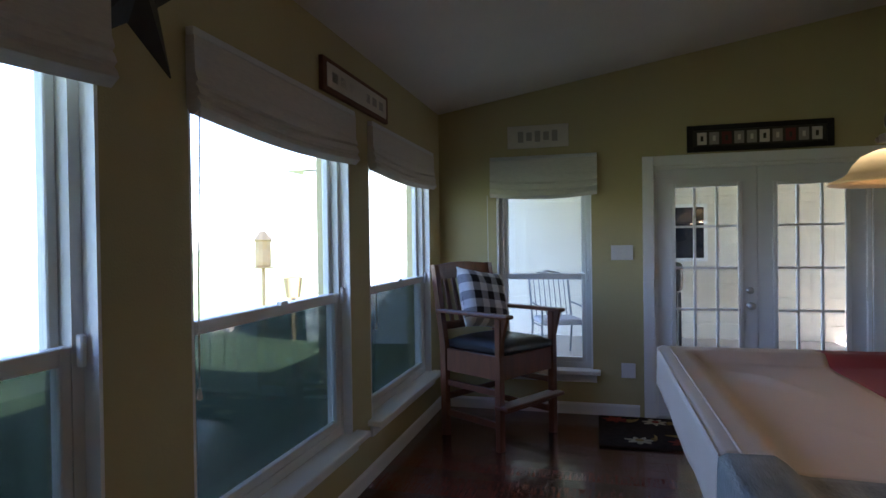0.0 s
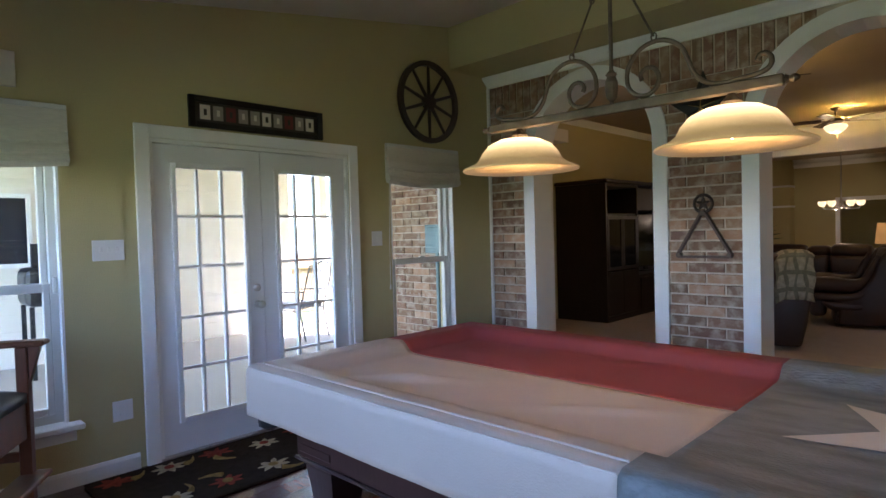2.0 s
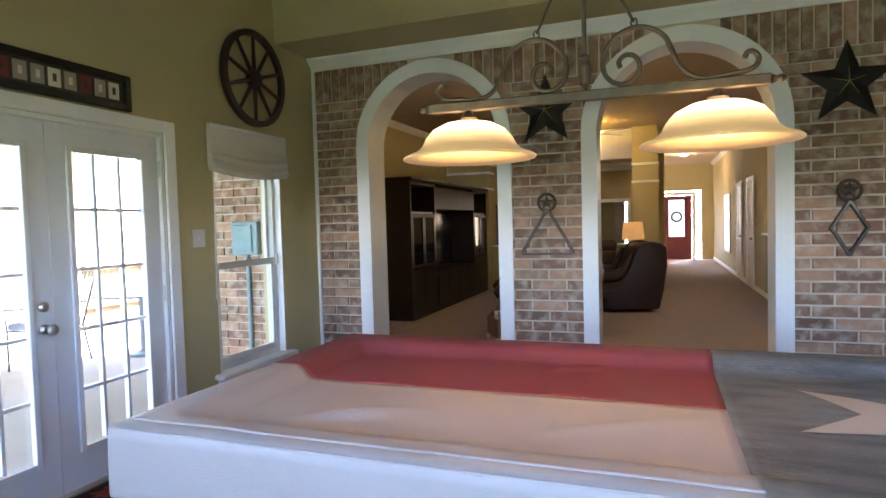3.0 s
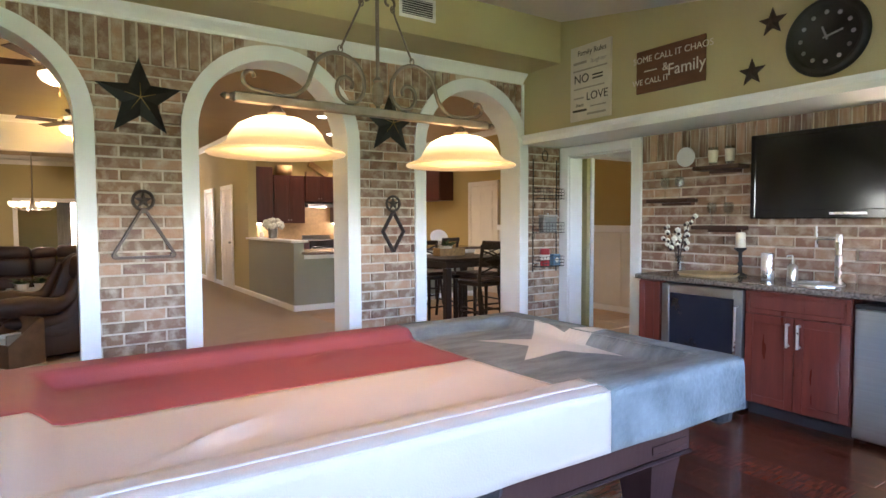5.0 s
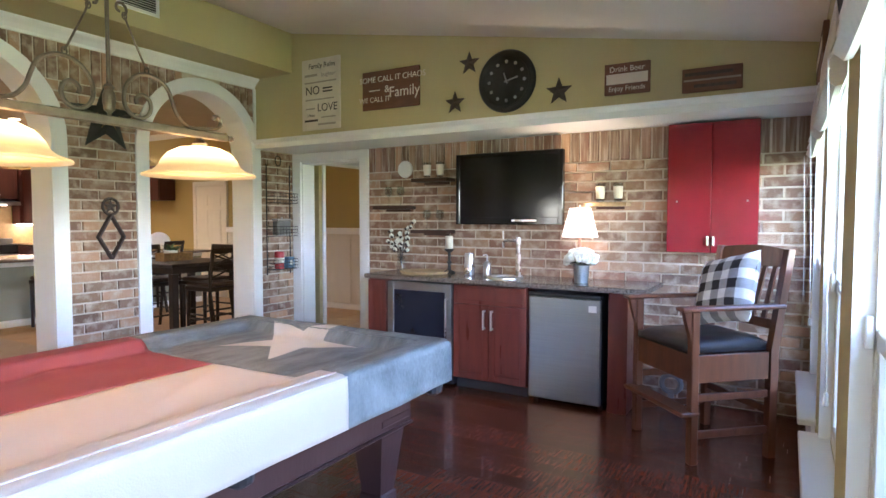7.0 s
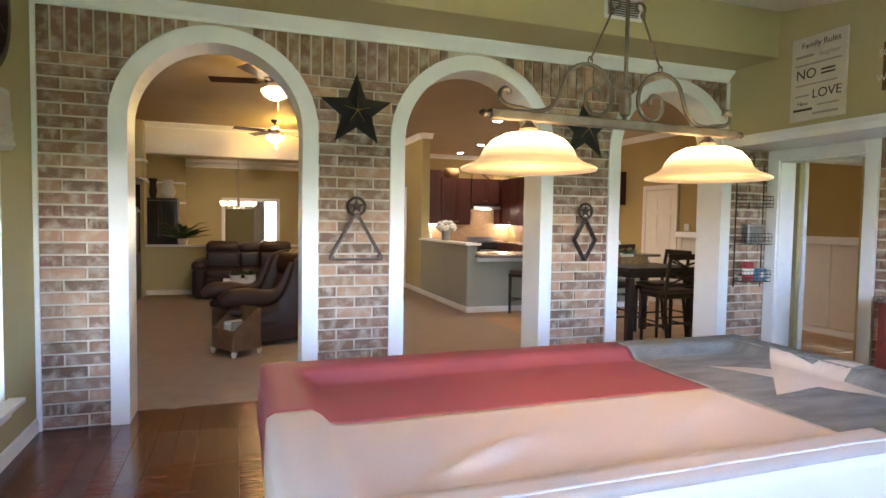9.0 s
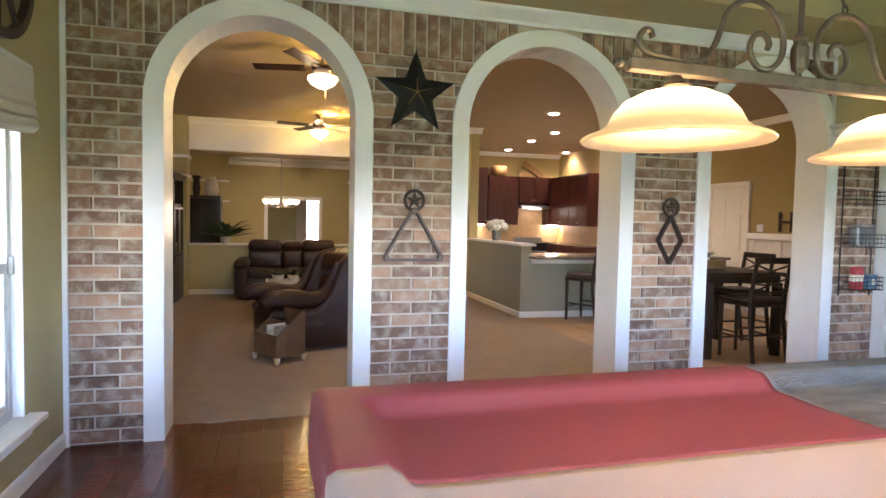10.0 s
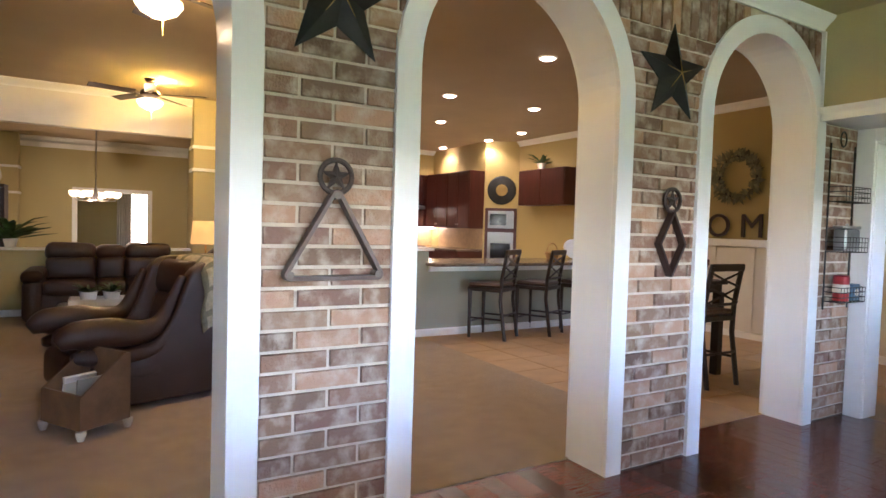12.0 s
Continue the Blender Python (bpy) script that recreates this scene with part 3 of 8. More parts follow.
EAST = Matrix.Rotation(radians(-90), 4, "Z")  # local x along -y, local -y faces the room (-x)
WEST = Matrix.Rotation(radians(90), 4, "Z")  # local x along +y, local -y faces the room (+x)


def up_text(x, z, y=-0.002):
    return Matrix.Translation((x, y, z)) @ Matrix.Rotation(radians(90), 4, "X")


# ---- pool table ----
TX0, TX1, TY0, TY1, TZ = 1.37, 3.95, -3.345, -1.885, 0.812
SEAM_X, SEAM_Y = 3.13, -2.56


def table_leg(x, y):
    prof = [(0.062, 0.0), (0.066, 0.01), (0.066, 0.05), (0.058, 0.06), (0.085, 0.30), (0.094, 0.36), (0.094, 0.375), (0.078, 0.385), (0.078, 0.40), (0.105, 0.415), (0.115, 0.43), (0.115, 0.46), (0.09, 0.47), (0.09, 0.50), (0.11, 0.51), (0.11, 0.62)]
    return lathe([(r * 1.414, z) for r, z in prof], 4, Matrix.Translation((x, y, 0)) @ Matrix.Rotation(radians(45), 4, "Z"))


def pool_table():
    t = thing("pool_table", Matrix.Translation(((TX0 + TX1) / 2, (TY0 + TY1) / 2, 0)), "dark mahogany pool table with tapered square legs", "pool table")
    inv = t.matrix_basis.inverted()

    def put(name, bm, material, label=""):
        bm.transform(inv)
        return part(name, bm, material, t, label)

    for x in (TX0 + 0.27, TX1 - 0.27):
        for y in (TY0 + 0.24, TY1 - 0.24):
            put("leg", table_leg(x, y), DARKW)
    a, b, c, d = TX0 + 0.13, TX1 - 0.13, TY0 + 0.13, TY1 - 0.13
    for nm, r in (("apron", (a, b, c, c + 0.03, 0.40, 0.56)), ("apron", (a, b, d - 0.03, d, 0.40, 0.56)), ("apron", (a, a + 0.03, c + 0.03, d - 0.03, 0.40, 0.56)), ("apron", (b - 0.03, b, c + 0.03, d - 0.03, 0.40, 0.56))):
        put(nm, boxes(r, bevel=0.006), DARKW)
    for r in ((a - 0.02, b + 0.02, c - 0.02, c + 0.01, 0.565, 0.60), (a - 0.02, b + 0.02, d - 0.01, d + 0.02, 0.565, 0.60), (a - 0.012, b + 0.012, c - 0.012, c + 0.012, 0.385, 0.40), (a - 0.012, b + 0.012, d - 0.012, d + 0.012, 0.385, 0.40)):
        put("moulding", boxes(r, bevel=0.008), DARKW)
    put("bed", boxes((TX0 + 0.05, TX1 - 0.05, TY0 + 0.05, TY1 - 0.05, 0.605, 0.74)), DARKW)
    for r in ((TX0 + 0.02, TX1 - 0.02, TY0 + 0.02, TY0 + 0.14, 0.742, 0.795), (TX0 + 0.02, TX1 - 0.02, TY1 - 0.14, TY1 - 0.02, 0.742, 0.795), (TX0 + 0.02, TX0 + 0.14, TY0 + 0.14, TY1 - 0.14, 0.742, 0.795), (TX1 - 0.14, TX1 - 0.02, TY0 + 0.14, TY1 - 0.14, 0.742, 0.795)):
        put("rail", boxes(r, bevel=0.012), DARKW)
    for x, y in ((TX0 + 0.05, TY0 + 0.05), (TX0 + 0.05, TY1 - 0.05), (TX1 - 0.05, TY0 + 0.05), (TX1 - 0.05, TY1 - 0.05), ((TX0 + TX1) / 2, TY0 + 0.06), ((TX0 + TX1) / 2, TY1 - 0.06)):
        put("pocket", lathe([(0.02, 0.52), (0.05, 0.54), (0.058, 0.6), (0.06, 0.70), (0.05, 0.70), (0.0, 0.69)], 14, Matrix.Translation((x, y, 0))), BLACKP, "black leather pocket")
    for k, x in enumerate((2.49, 2.53)):
        put("tassel", lathe([(0, 0.44), (0.012, 0.445), (0.008, 0.50), (0, 0.505)], 8, Matrix.Translation((x, TY0 + 0.10, 0))), REDC if k else BLACKP)


pool_table()


def cover_z(x, y):
    """Height of the cover: raised over the rails, sunk over the bed, with creases."""
    e = min(x - TX0, TX1 - x, y - TY0, TY1 - y)
    s = min(1, max(0, (e - 0.12) / 0.075))
    z = TZ - 0.056 * s * s * (3 - 2 * s)
    z += s * 0.006 * noise.noise((x * 1.7, y * 4.0, 0.3)) + 0.003 * noise.noise((x * 5, y * 6, 2))
    for cx, cy, ln, h in ((1.95, -2.95, 0.16, 0.03), (2.6, -2.15, 0.10, 0.016), (2.75, -2.85, 0.25, 0.01)):
        dx, dy = x - cx, (y - cy) - (x - cx) * 0.55
        z += h * math.exp(-((dx / ln) ** 2) - (dy / 0.035) ** 2) * (0.3 + 0.7 * s)
    return z


def drape(a, b):
    px, py = min(max(a, TX0), TX1), min(max(b, TY0), TY1)
    dx, dy = a - px, b - py
    d = max(abs(dx), abs(dy))
    if d < 1e-6:
        return Vector((a, b, cover_z(a, b)))
    h = math.hypot(dx, dy)
    r = 0.026
    out = min(d, r * 1.57)
    o, dn = r * math.sin(out / r), r * (1 - math.cos(out / r)) + max(0, d - out)
    o += 0.012 * noise.noise((a * 3, b * 3, 5)) * min(1, d / 0.2) + 0.02 * d
    return Vector((px + dx / h * o, py + dy / h * o, cover_z(px, py) - dn))


def spans(lo, hi, cuts, step):
    pts = sorted({lo, hi, *cuts})
    out = []
    for p, q in zip(pts, pts[1:]):
        n = max(1, round((q - p) / step))
        out += [p + (q - p) * i / n for i in range(n)]
    return out + [hi]


def table_cover():
    t = thing("table_cover", Matrix.Translation(((TX0 + TX1) / 2, (TY0 + TY1) / 2, TZ)), "fitted vinyl pool table cover patterned as a lone star flag", "table cover")
    inv = t.matrix_basis.inverted()
    D = 0.235
    xs = spans(TX0 - D, TX1 + D, (TX0, TX0 + 0.03, TX1, TX1 - 0.03, SEAM_X), 0.03)
    ys = spans(TY0 - D, TY1 + D, (TY0, TY0 + 0.03, TY1, TY1 - 0.03, SEAM_Y), 0.03)
    for name, mt, label, tx, ty in (("red_panel", RED, "faded red panel", lambda x: x < SEAM_X, lambda y: y > SEAM_Y), ("white_panel", WHITEV, "cream white panel", lambda x: x < SEAM_X, lambda y: y < SEAM_Y), ("blue_panel", GREYV, "weathered blue-grey panel", lambda x: x > SEAM_X, lambda y: True)):
        bm = bmesh.new()
        grid = {}
        for i in range(len(xs) - 1):
            for j in range(len(ys) - 1):
                if tx((xs[i] + xs[i + 1]) / 2) and ty((ys[j] + ys[j + 1]) / 2):
                    q = []
                    for k in ((i, j), (i + 1, j), (i + 1, j + 1), (i, j + 1)):
                        if k not in grid:
                            grid[k] = bm.verts.new(inv @ drape(xs[k[0]], ys[k[1]]))
                        q.append(grid[k])
                    bm.faces.new(q)
        ob = part(name, bm, mt, t, label, True)
        so = ob.modifiers.new("thickness", "SOLIDIFY")
        so.thickness, so.offset = 0.003, -1
    # the star, five tips and a middle
    cx, cy, R = 3.66, -2.56, 0.395
    tips = [Vector((cx + R * math.cos(radians(134 + 72 * i)), cy + R * math.sin(radians(134 + 72 * i)), 0)) for i in range(5)]
    mids = [Vector((cx + 0.382 * R * math.cos(radians(170 + 72 * i)), cy + 0.382 * R * math.sin(radians(170 + 72 * i)), 0)) for i in range(5)]
    bm = bmesh.new()
    n = 9
    ctr = Vector((cx, cy, 0))
    for i in range(5):
        for A, B, C in ((ctr, tips[i], mids[i]), (ctr, mids[i], tips[(i + 1) % 5])):
            g = {}
            for p in range(n + 1):
                for q in range(n + 1 - p):
                    w = A + (B - A) * (p / n) + (C - A) * (q / n)
                    g[p, q] = bm.verts.new(inv @ (drape(w.x, w.y) + Vector((0, 0, 0.005))))
            for p in range(n):
                for q in range(n - p):
                    bm.faces.new((g[p, q], g[p + 1, q], g[p, q + 1]))
                    if p + q < n - 1:
                        bm.faces.new((g[p + 1, q], g[p + 1, q + 1], g[p, q + 1]))
    bmesh.ops.remove_doubles(bm, verts=bm.verts, dist=0.0005)
    bmesh.ops.recalc_face_normals(bm, faces=bm.faces)
    part("star", bm, STARV, t, "cream five-pointed star", True)
    # stitched welts along the rail edge
    pts = [drape(x, TY0 + 0.038) + Vector((0, 0, 0.002)) for x in spans(TX0 + 0.03, SEAM_X, (), 0.06)]
    part("welt", tube([inv @ p for p in pts], 0.004, 6), WHITEV, t)
    pts = [drape(x, TY0 - 0.022) + Vector((0, -0.002, 0.0)) for x in spans(TX0 + 0.02, SEAM_X, (), 0.06)]
    part("welt", tube([inv @ p for p in pts], 0.004, 6), WHITEV, t)
    pts = [drape(TX1 - 0.125, y) + Vector((0, 0, 0.002)) for y in spans(TY0 + 0.1, TY1 - 0.1, (), 0.06)]
    part("welt", tube([inv @ p for p in pts], 0.004, 6), GREYV, t)


table_cover()

# ---- hanging billiard light ----


def spiral(cx, cz, r0, r1, a0, turns, n=26, y=0.0):
    return [(cx + (r0 + (r1 - r0) * i / n) * math.cos(a0 + turns * 2 * math.pi * i / n), y, cz + (r0 + (r1 - r0) * i / n) * math.sin(a0 + turns * 2 * math.pi * i / n)) for i in range(n + 1)]


def billiard_light():
    cx, cy, z = 2.69, -2.528, 1.822
    t = thing("billiard_light", Matrix.Translation((cx, cy, z)) @ Matrix.Rotation(radians(2.0), 4, "Z"), "bronze scrollwork billiard pendant with two lit amber glass shades", "pendant light")
    part("bar", boxes((-0.58, 0.58, -0.014, 0.014, -0.018, 0.018), bevel=0.004), IRON, t)
    for s in (-1, 1):
        part("finial", lathe([(0, 0), (0.016, 0.004), (0.009, 0.015), (0.014, 0.028), (0.008, 0.04), (0, 0.046)], 12, Matrix.Translation((s * 0.58, 0, 0)) @ Matrix.Rotation(radians(90 * s), 4, "Y")), IRON, t)
        # one S-shaped scroll each side: small outer curl, low belly, high arch, big inner curl
        belly = [(s * x, 0, zz) for x, zz in ((0.455, 0.028), (0.40, 0.022), (0.345, 0.035), (0.305, 0.075), (0.285, 0.125), (0.262, 0.175), (0.215, 0.208), (0.165, 0.215), (0.115, 0.198), (0.075, 0.155), (0.062, 0.105), (0.072, 0.06), (0.105, 0.032), (0.145, 0.03), (0.175, 0.055), (0.182, 0.09), (0.165, 0.12), (0.135, 0.125), (0.115, 0.105), (0.12, 0.085))]
        curl = [(s * x, 0, zz) for x, zz in ((0.505, 0.075), (0.512, 0.092), (0.53, 0.093), (0.545, 0.075), (0.54, 0.05), (0.51, 0.034))]
        curve = curl + belly
        smooth_pts = []
        vs = [Vector(p) for p in curve]
        for i in range(len(vs) - 1):
            p0, p1, p2, p3 = vs[max(i - 1, 0)], vs[i], vs[i + 1], vs[min(i + 2, len(vs) - 1)]
            for k in range(4):
                u = k / 4
                smooth_pts.append(0.5 * ((2 * p1) + (p2 - p0) * u + (2 * p0 - 5 * p1 + 4 * p2 - p3) * u * u + (3 * p1 - p0 - 3 * p2 + p3) * u ** 3))
        smooth_pts.append(vs[-1])
        part("scroll", tube(smooth_pts, 0.0085, 8), IRON, t, "", True)
        part("chain_rod", tube([(s * 0.165, 0, 0.235), (s * 0.155, 0, 0.255), (s * 0.085, 0, 0.40), (s * 0.075, 0, 0.425)], 0.0045, 6), IRON, t)
        for zz, xx in ((0.232, 0.166), (0.43, 0.073)):
            part("link", tube([(s * xx + 0.010 * math.cos(k), 0, zz + 0.014 * math.sin(k)) for k in [j * math.pi / 5 for j in range(10)]], 0.003, 5, closed=True), IRON, t)
        part("top_hook", tube(spiral(s * 0.055, 0.455, 0.03, 0.012, radians(-60 if s > 0 else 240), s * 0.9, 16), 0.006, 6), IRON, t)
        sx = s * 0.425
        part("socket_cap", lathe([(0.0, -0.018), (0.012, -0.018), (0.02, -0.03), (0.035, -0.045), (0.03, -0.058), (0, -0.058)], 16, Matrix.Translation((sx, 0, 0))), IRON, t)
        outer = [(0.035, -0.058), (0.09, -0.066), (0.135, -0.088), (0.163, -0.12), (0.178, -0.15), (0.20, -0.168), (0.243, -0.185), (0.249, -0.191), (0.245, -0.197)]
        innr = [(0.20, -0.18), (0.170, -0.157), (0.153, -0.126), (0.128, -0.098), (0.085, -0.077), (0.03, -0.068)]
        sh = part("shade", lathe(outer + innr, 36), SHADE, t, "amber glass bell shade, lit", True)
        sh.matrix_basis = Matrix.Translation((sx, 0, 0))
        part("bulb", lathe([(0, -0.075), (0.018, -0.08), (0.02, -0.10), (0.033, -0.125), (0.028, -0.155), (0, -0.168)], 14, Matrix.Translation((sx, 0, 0))), BULB, t, "lit bulb", True)
    part("stem", tube([(0, 0, 0.0), (0, 0, 0.2), (0, 0, 0.47), (0, 0, ceil_z(cy) - z - 0.02)], 0.008, 8), IRON, t)
    part("collar", lathe([(0.009, 0.03), (0.02, 0.04), (0.024, 0.07), (0.024, 0.10), (0.016, 0.12), (0.022, 0.13), (0.009, 0.145)], 14), IRON, t)
    part("canopy", lathe([(0.0, 0), (0.065, 0.0), (0.06, -0.02), (0.02, -0.035), (0, -0.036)], 20, Matrix.Translation((0, 0, ceil_z(cy) - z - 0.006))), IRON, t)
    for s in (-1, 1):
        lamp("pendant_bulb_light", "POINT", t.matrix_basis @ Matrix.Translation((s * 0.425, 0, -0.20)), 0.09, (1.0, 0.74, 0.42), radius=0.025)


billiard_light()

# ---- wall pieces on the brick ----


def star_mesh(R, depth, inner=0.42):
    bm = bmesh.new()
    top = bm.verts.new((0, -depth, 0))
    ring = []
    for i in range(10):
        r = R if i % 2 == 0 else R * inner
        a = radians(90 + 36 * i)
        ring.append(bm.verts.new((r * math.cos(a), -0.002, r * math.sin(a))))
    for i in range(10):
        bm.faces.new((top, ring[i], ring[(i + 1) % 10]))
    back = [bm.verts.new(v.co + Vector((0, 0.006, 0))) for v in ring]
    for i in range(10):
        bm.faces.new((ring[i], back[i], back[(i + 1) % 10], ring[(i + 1) % 10]))
    bm.faces.new(back)
    bmesh.ops.recalc_face_normals(bm, faces=bm.faces)
    return bm


GOLD = mat("rubbed_gold_edges", (0.33, 0.22, 0.07), 0.5, 0.5, vary=0.2, bump=0.1)


def barn_star(x, z, R):
    t = thing("barn_star", Matrix.Translation((x, -0.012, z)), "large black tin barn star hung on the brick", "wall star", "barn stars")
    part("plate", star_mesh(R, 0.06), BLACKM, t)
    for i in range(5):
        a = radians(90 + 72 * i)
        part("ridge", tube([(0, -0.062, 0), (R * 0.36 * math.cos(a), -0.043, R * 0.36 * math.sin(a))], 0.004, 5, taper=0.0015), GOLD, t, "gold rubbed ridge")


barn_star(2.108, 2.252, 0.287)
barn_star(4.118, 2.252, 0.287)


def ring_star(parent, cz, r):
    pts = [(r * math.cos(radians(i * 15)), 0, cz + r * math.sin(radians(i * 15))) for i in range(24)]
    part("ring", tube(pts, 0.011, 8, closed=True), RUST, parent, "rusty iron ring")
    bm = star_mesh(r * 0.95, 0.014, 0.4)
    bm.transform(Matrix.Translation((0, 0, cz)))
    part("ring_star", bm, RUST, parent, "rusty iron star")


def bars(t, corners, w, d, material):
    for (x0, z0), (x1, z1) in zip(corners, corners[1:] + corners[:1]):
        ln, a = math.hypot(x1 - x0, z1 - z0), math.atan2(z1 - z0, x1 - x0)
        m = Matrix.Translation(((x0 + x1) / 2, 0, (z0 + z1) / 2)) @ Matrix.Rotation(-a, 4, "Y")
        part("side", box(bmesh.new(), -ln / 2 - w * 0.3, ln / 2 + w * 0.3, -d / 2, d / 2, -w / 2, w / 2, bevel=0.004, m=m), material, t)


rack_t = thing("triangle_rack", Matrix.Translation((2.108, -0.045, 1.122)), "wooden billiard triangle rack hung from an iron star hook", "ball rack")


def rounded_ring(corners, r_out, r_in, depth):
    """A closed wooden hoop with round corners: r_out and r_in are the corner radii outside and inside."""
    n = len(corners)
    loops = []
    for rad in (r_out, r_in):
        pts = []
        for i, (x, z) in enumerate(corners):
            (xa, za), (xb, zb) = corners[i - 1], corners[(i + 1) % n]
            a0 = math.atan2(z - za, x - xa) - math.pi / 2
            a1 = math.atan2(zb - z, xb - x) - math.pi / 2
            while a1 < a0:
                a1 += 2 * math.pi
            pts += [(x + rad * math.cos(a0 + (a1 - a0) * k / 6), z + rad * math.sin(a0 + (a1 - a0) * k / 6)) for k in range(7)]
        loops.append(pts)
    bm = bmesh.new()
    c = 0.004
    mid = [((o[0] * (1 - c / 0.02) + i[0] * c / 0.02), (o[1] * (1 - c / 0.02) + i[1] * c / 0.02)) for o, i in zip(*loops)]
    rows = [(loops[0], depth / 2 - c), (mid, depth / 2), (loops[1], depth / 2), (loops[1], -depth / 2), (mid, -depth / 2), (loops[0], -depth / 2 + c)]
    rings = [[bm.verts.new((x, y, z)) for x, z in pts] for pts, y in rows]
    m = len(loops[0])
    for k in range(len(rings)):
        a, b = rings[k], rings[(k + 1) % len(rings)]
        for i in range(m):
            bm.faces.new((a[i], a[(i + 1) % m], b[(i + 1) % m], b[i]))
    bmesh.ops.recalc_face_normals(bm, faces=bm.faces)
    return bm


part("hoop", rounded_ring([(-0.182, 0.022), (0.182, 0.022), (0.0, 0.335)], 0.024, 0.006, 0.05), RACKW, rack_t)
for x, z in ((-0.181, 0.0225), (0.181, 0.0225), (0.0, 0.333)):
    part("corner_peg", lathe([(0, -0.0268), (0.014, -0.0268), (0.014, 0.0268), (0, 0.0268)], 12, Matrix.Translation((x, 0, z)) @ Matrix.Rotation(radians(90), 4, "X")), IRON, rack_t, "dark metal corner pin")
ring_star(rack_t, 0.41, 0.066)
rack_d = thing("diamond_rack", Matrix.Translation((4.125, -0.04, 1.095)), "dark wooden diamond nine-ball rack hung from an iron star hook", "ball rack")
bars(rack_d, [(0.0, 0.01), (0.105, 0.19), (0.0, 0.37), (-0.105, 0.19)], 0.02, 0.045, DARKW)
ring_star(rack_d, 0.44, 0.066)

# ---- wire wall rack ----
WIRE = mat("black_wire", (0.02, 0.02, 0.02), 0.5, 0.4, vary=0.1, bump=0)


def wire_rack():
    t = thing("wire_wall_rack", Matrix.Translation((5.985, -0.02, 0.83)), "black wire three-basket wall rack holding tins", "wall rack")
    w, d = 0.17, 0.13
    for x in (-w, w):
        part("upright", tube([(x, -0.012, 0.0), (x, -0.012, 1.2)], 0.006, 6), WIRE, t)
    for z in (0.06, 0.42, 0.78):
        for dz in (0.0, 0.035, 0.07, 0.105):
            part("hoop", tube([(-w, -0.012, z + dz), (-w, -d, z + dz), (w, -d, z + dz), (w, -0.012, z + dz)], 0.0032, 5), WIRE, t)
        for i in range(9):
            x = -w + 2 * w * i / 8
            part("base_wire", tube([(x, -0.012, z), (x, -d, z), (x, -d, z + 0.105)], 0.0022, 4), WIRE, t)
    pts = [(0.04 * math.cos(k / 16 * 6.283), -0.012, 1.24 + 0.055 * math.sin(k / 16 * 6.283)) for k in range(16)]
    part("top_loop", tube(pts, 0.005, 6, closed=True), WIRE, t)
    return t


wire_rack()
WX, WY, WZ = 5.985, -0.02, 0.83
tin = thing("metal_canister", Matrix.Translation((WX - 0.01, WY - 0.07, WZ + 0.427)), "silver lidded canister in the middle basket", "canister")
part("body", boxes((-0.10, 0.10, -0.045, 0.045, 0, 0.16), bevel=0.012), TIN, tin)
part("lid", boxes((-0.104, 0.104, -0.049, 0.049, 0.162, 0.182), bevel=0.006), STEEL, tin)
part("lid_knob", lathe([(0, 0.182), (0.008, 0.183), (0.012, 0.195), (0, 0.2)], 10), STEEL, tin)
rc = thing("red_tin", Matrix.Translation((WX - 0.05, WY - 0.07, WZ + 0.067)), "red drinks tin in the lowest basket", "tin")
part("body", lathe([(0, 0), (0.05, 0), (0.052, 0.01), (0.052, 0.17), (0.044, 0.185), (0, 0.186)], 20), REDC, rc)
part("label_band", lathe([(0.0525, 0.06), (0.0535, 0.06), (0.0535, 0.12), (0.0525, 0.12)], 20), PALE, rc)
bc = thing("blue_tin", Matrix.Translation((WX + 0.09, WY - 0.07, WZ + 0.067)), "small blue printed box tin in the lowest basket", "tin")
part("body", boxes((-0.05, 0.05, -0.04, 0.04, 0, 0.12), bevel=0.005), BLUEC, bc)
part("label_patch", lathe([(0, 0), (0.028, 0), (0.028, 0.002), (0, 0.002)], 16, Matrix.Translation((0, -0.0405, 0.06)) @ Matrix.Rotation(radians(90), 4, "X")), PALE, bc)

# ---- pieces on the door wall ----


def sign(name, m, w, h, d, board, label, rows=(), frame_mat=None):
    """A board facing local -y with rows of (kind, x, z, size or (w, h), words, material)."""
    t = thing(name, m, label, "wall sign")
    part("board", boxes((-w / 2, w / 2, 0, d, -h / 2, h / 2), bevel=0.003), board, t)
    if frame_mat:
        f = 0.028
        part("frame", boxes((-w / 2 - f, -w / 2, -0.012, d + 0.004, -h / 2 - f, h / 2 + f), (w / 2, w / 2 + f, -0.012, d + 0.004, -h / 2 - f, h / 2 + f), (-w / 2, w / 2, -0.012, d + 0.004, h / 2, h / 2 + f), (-w / 2, w / 2, -0.012, d + 0.004, -h / 2 - f, -h / 2), bevel=0.005), frame_mat, t)
    for kind, x, z, size, words, mt in rows:
        if kind == "t":
            text(words, size, mt, t, up_text(x, z))
        else:
            part(words or "lettering_bar", boxes((x - size[0] / 2, x + size[0] / 2, -0.003, -0.0005, z - size[1] / 2, z + size[1] / 2)), mt, t)
    return t


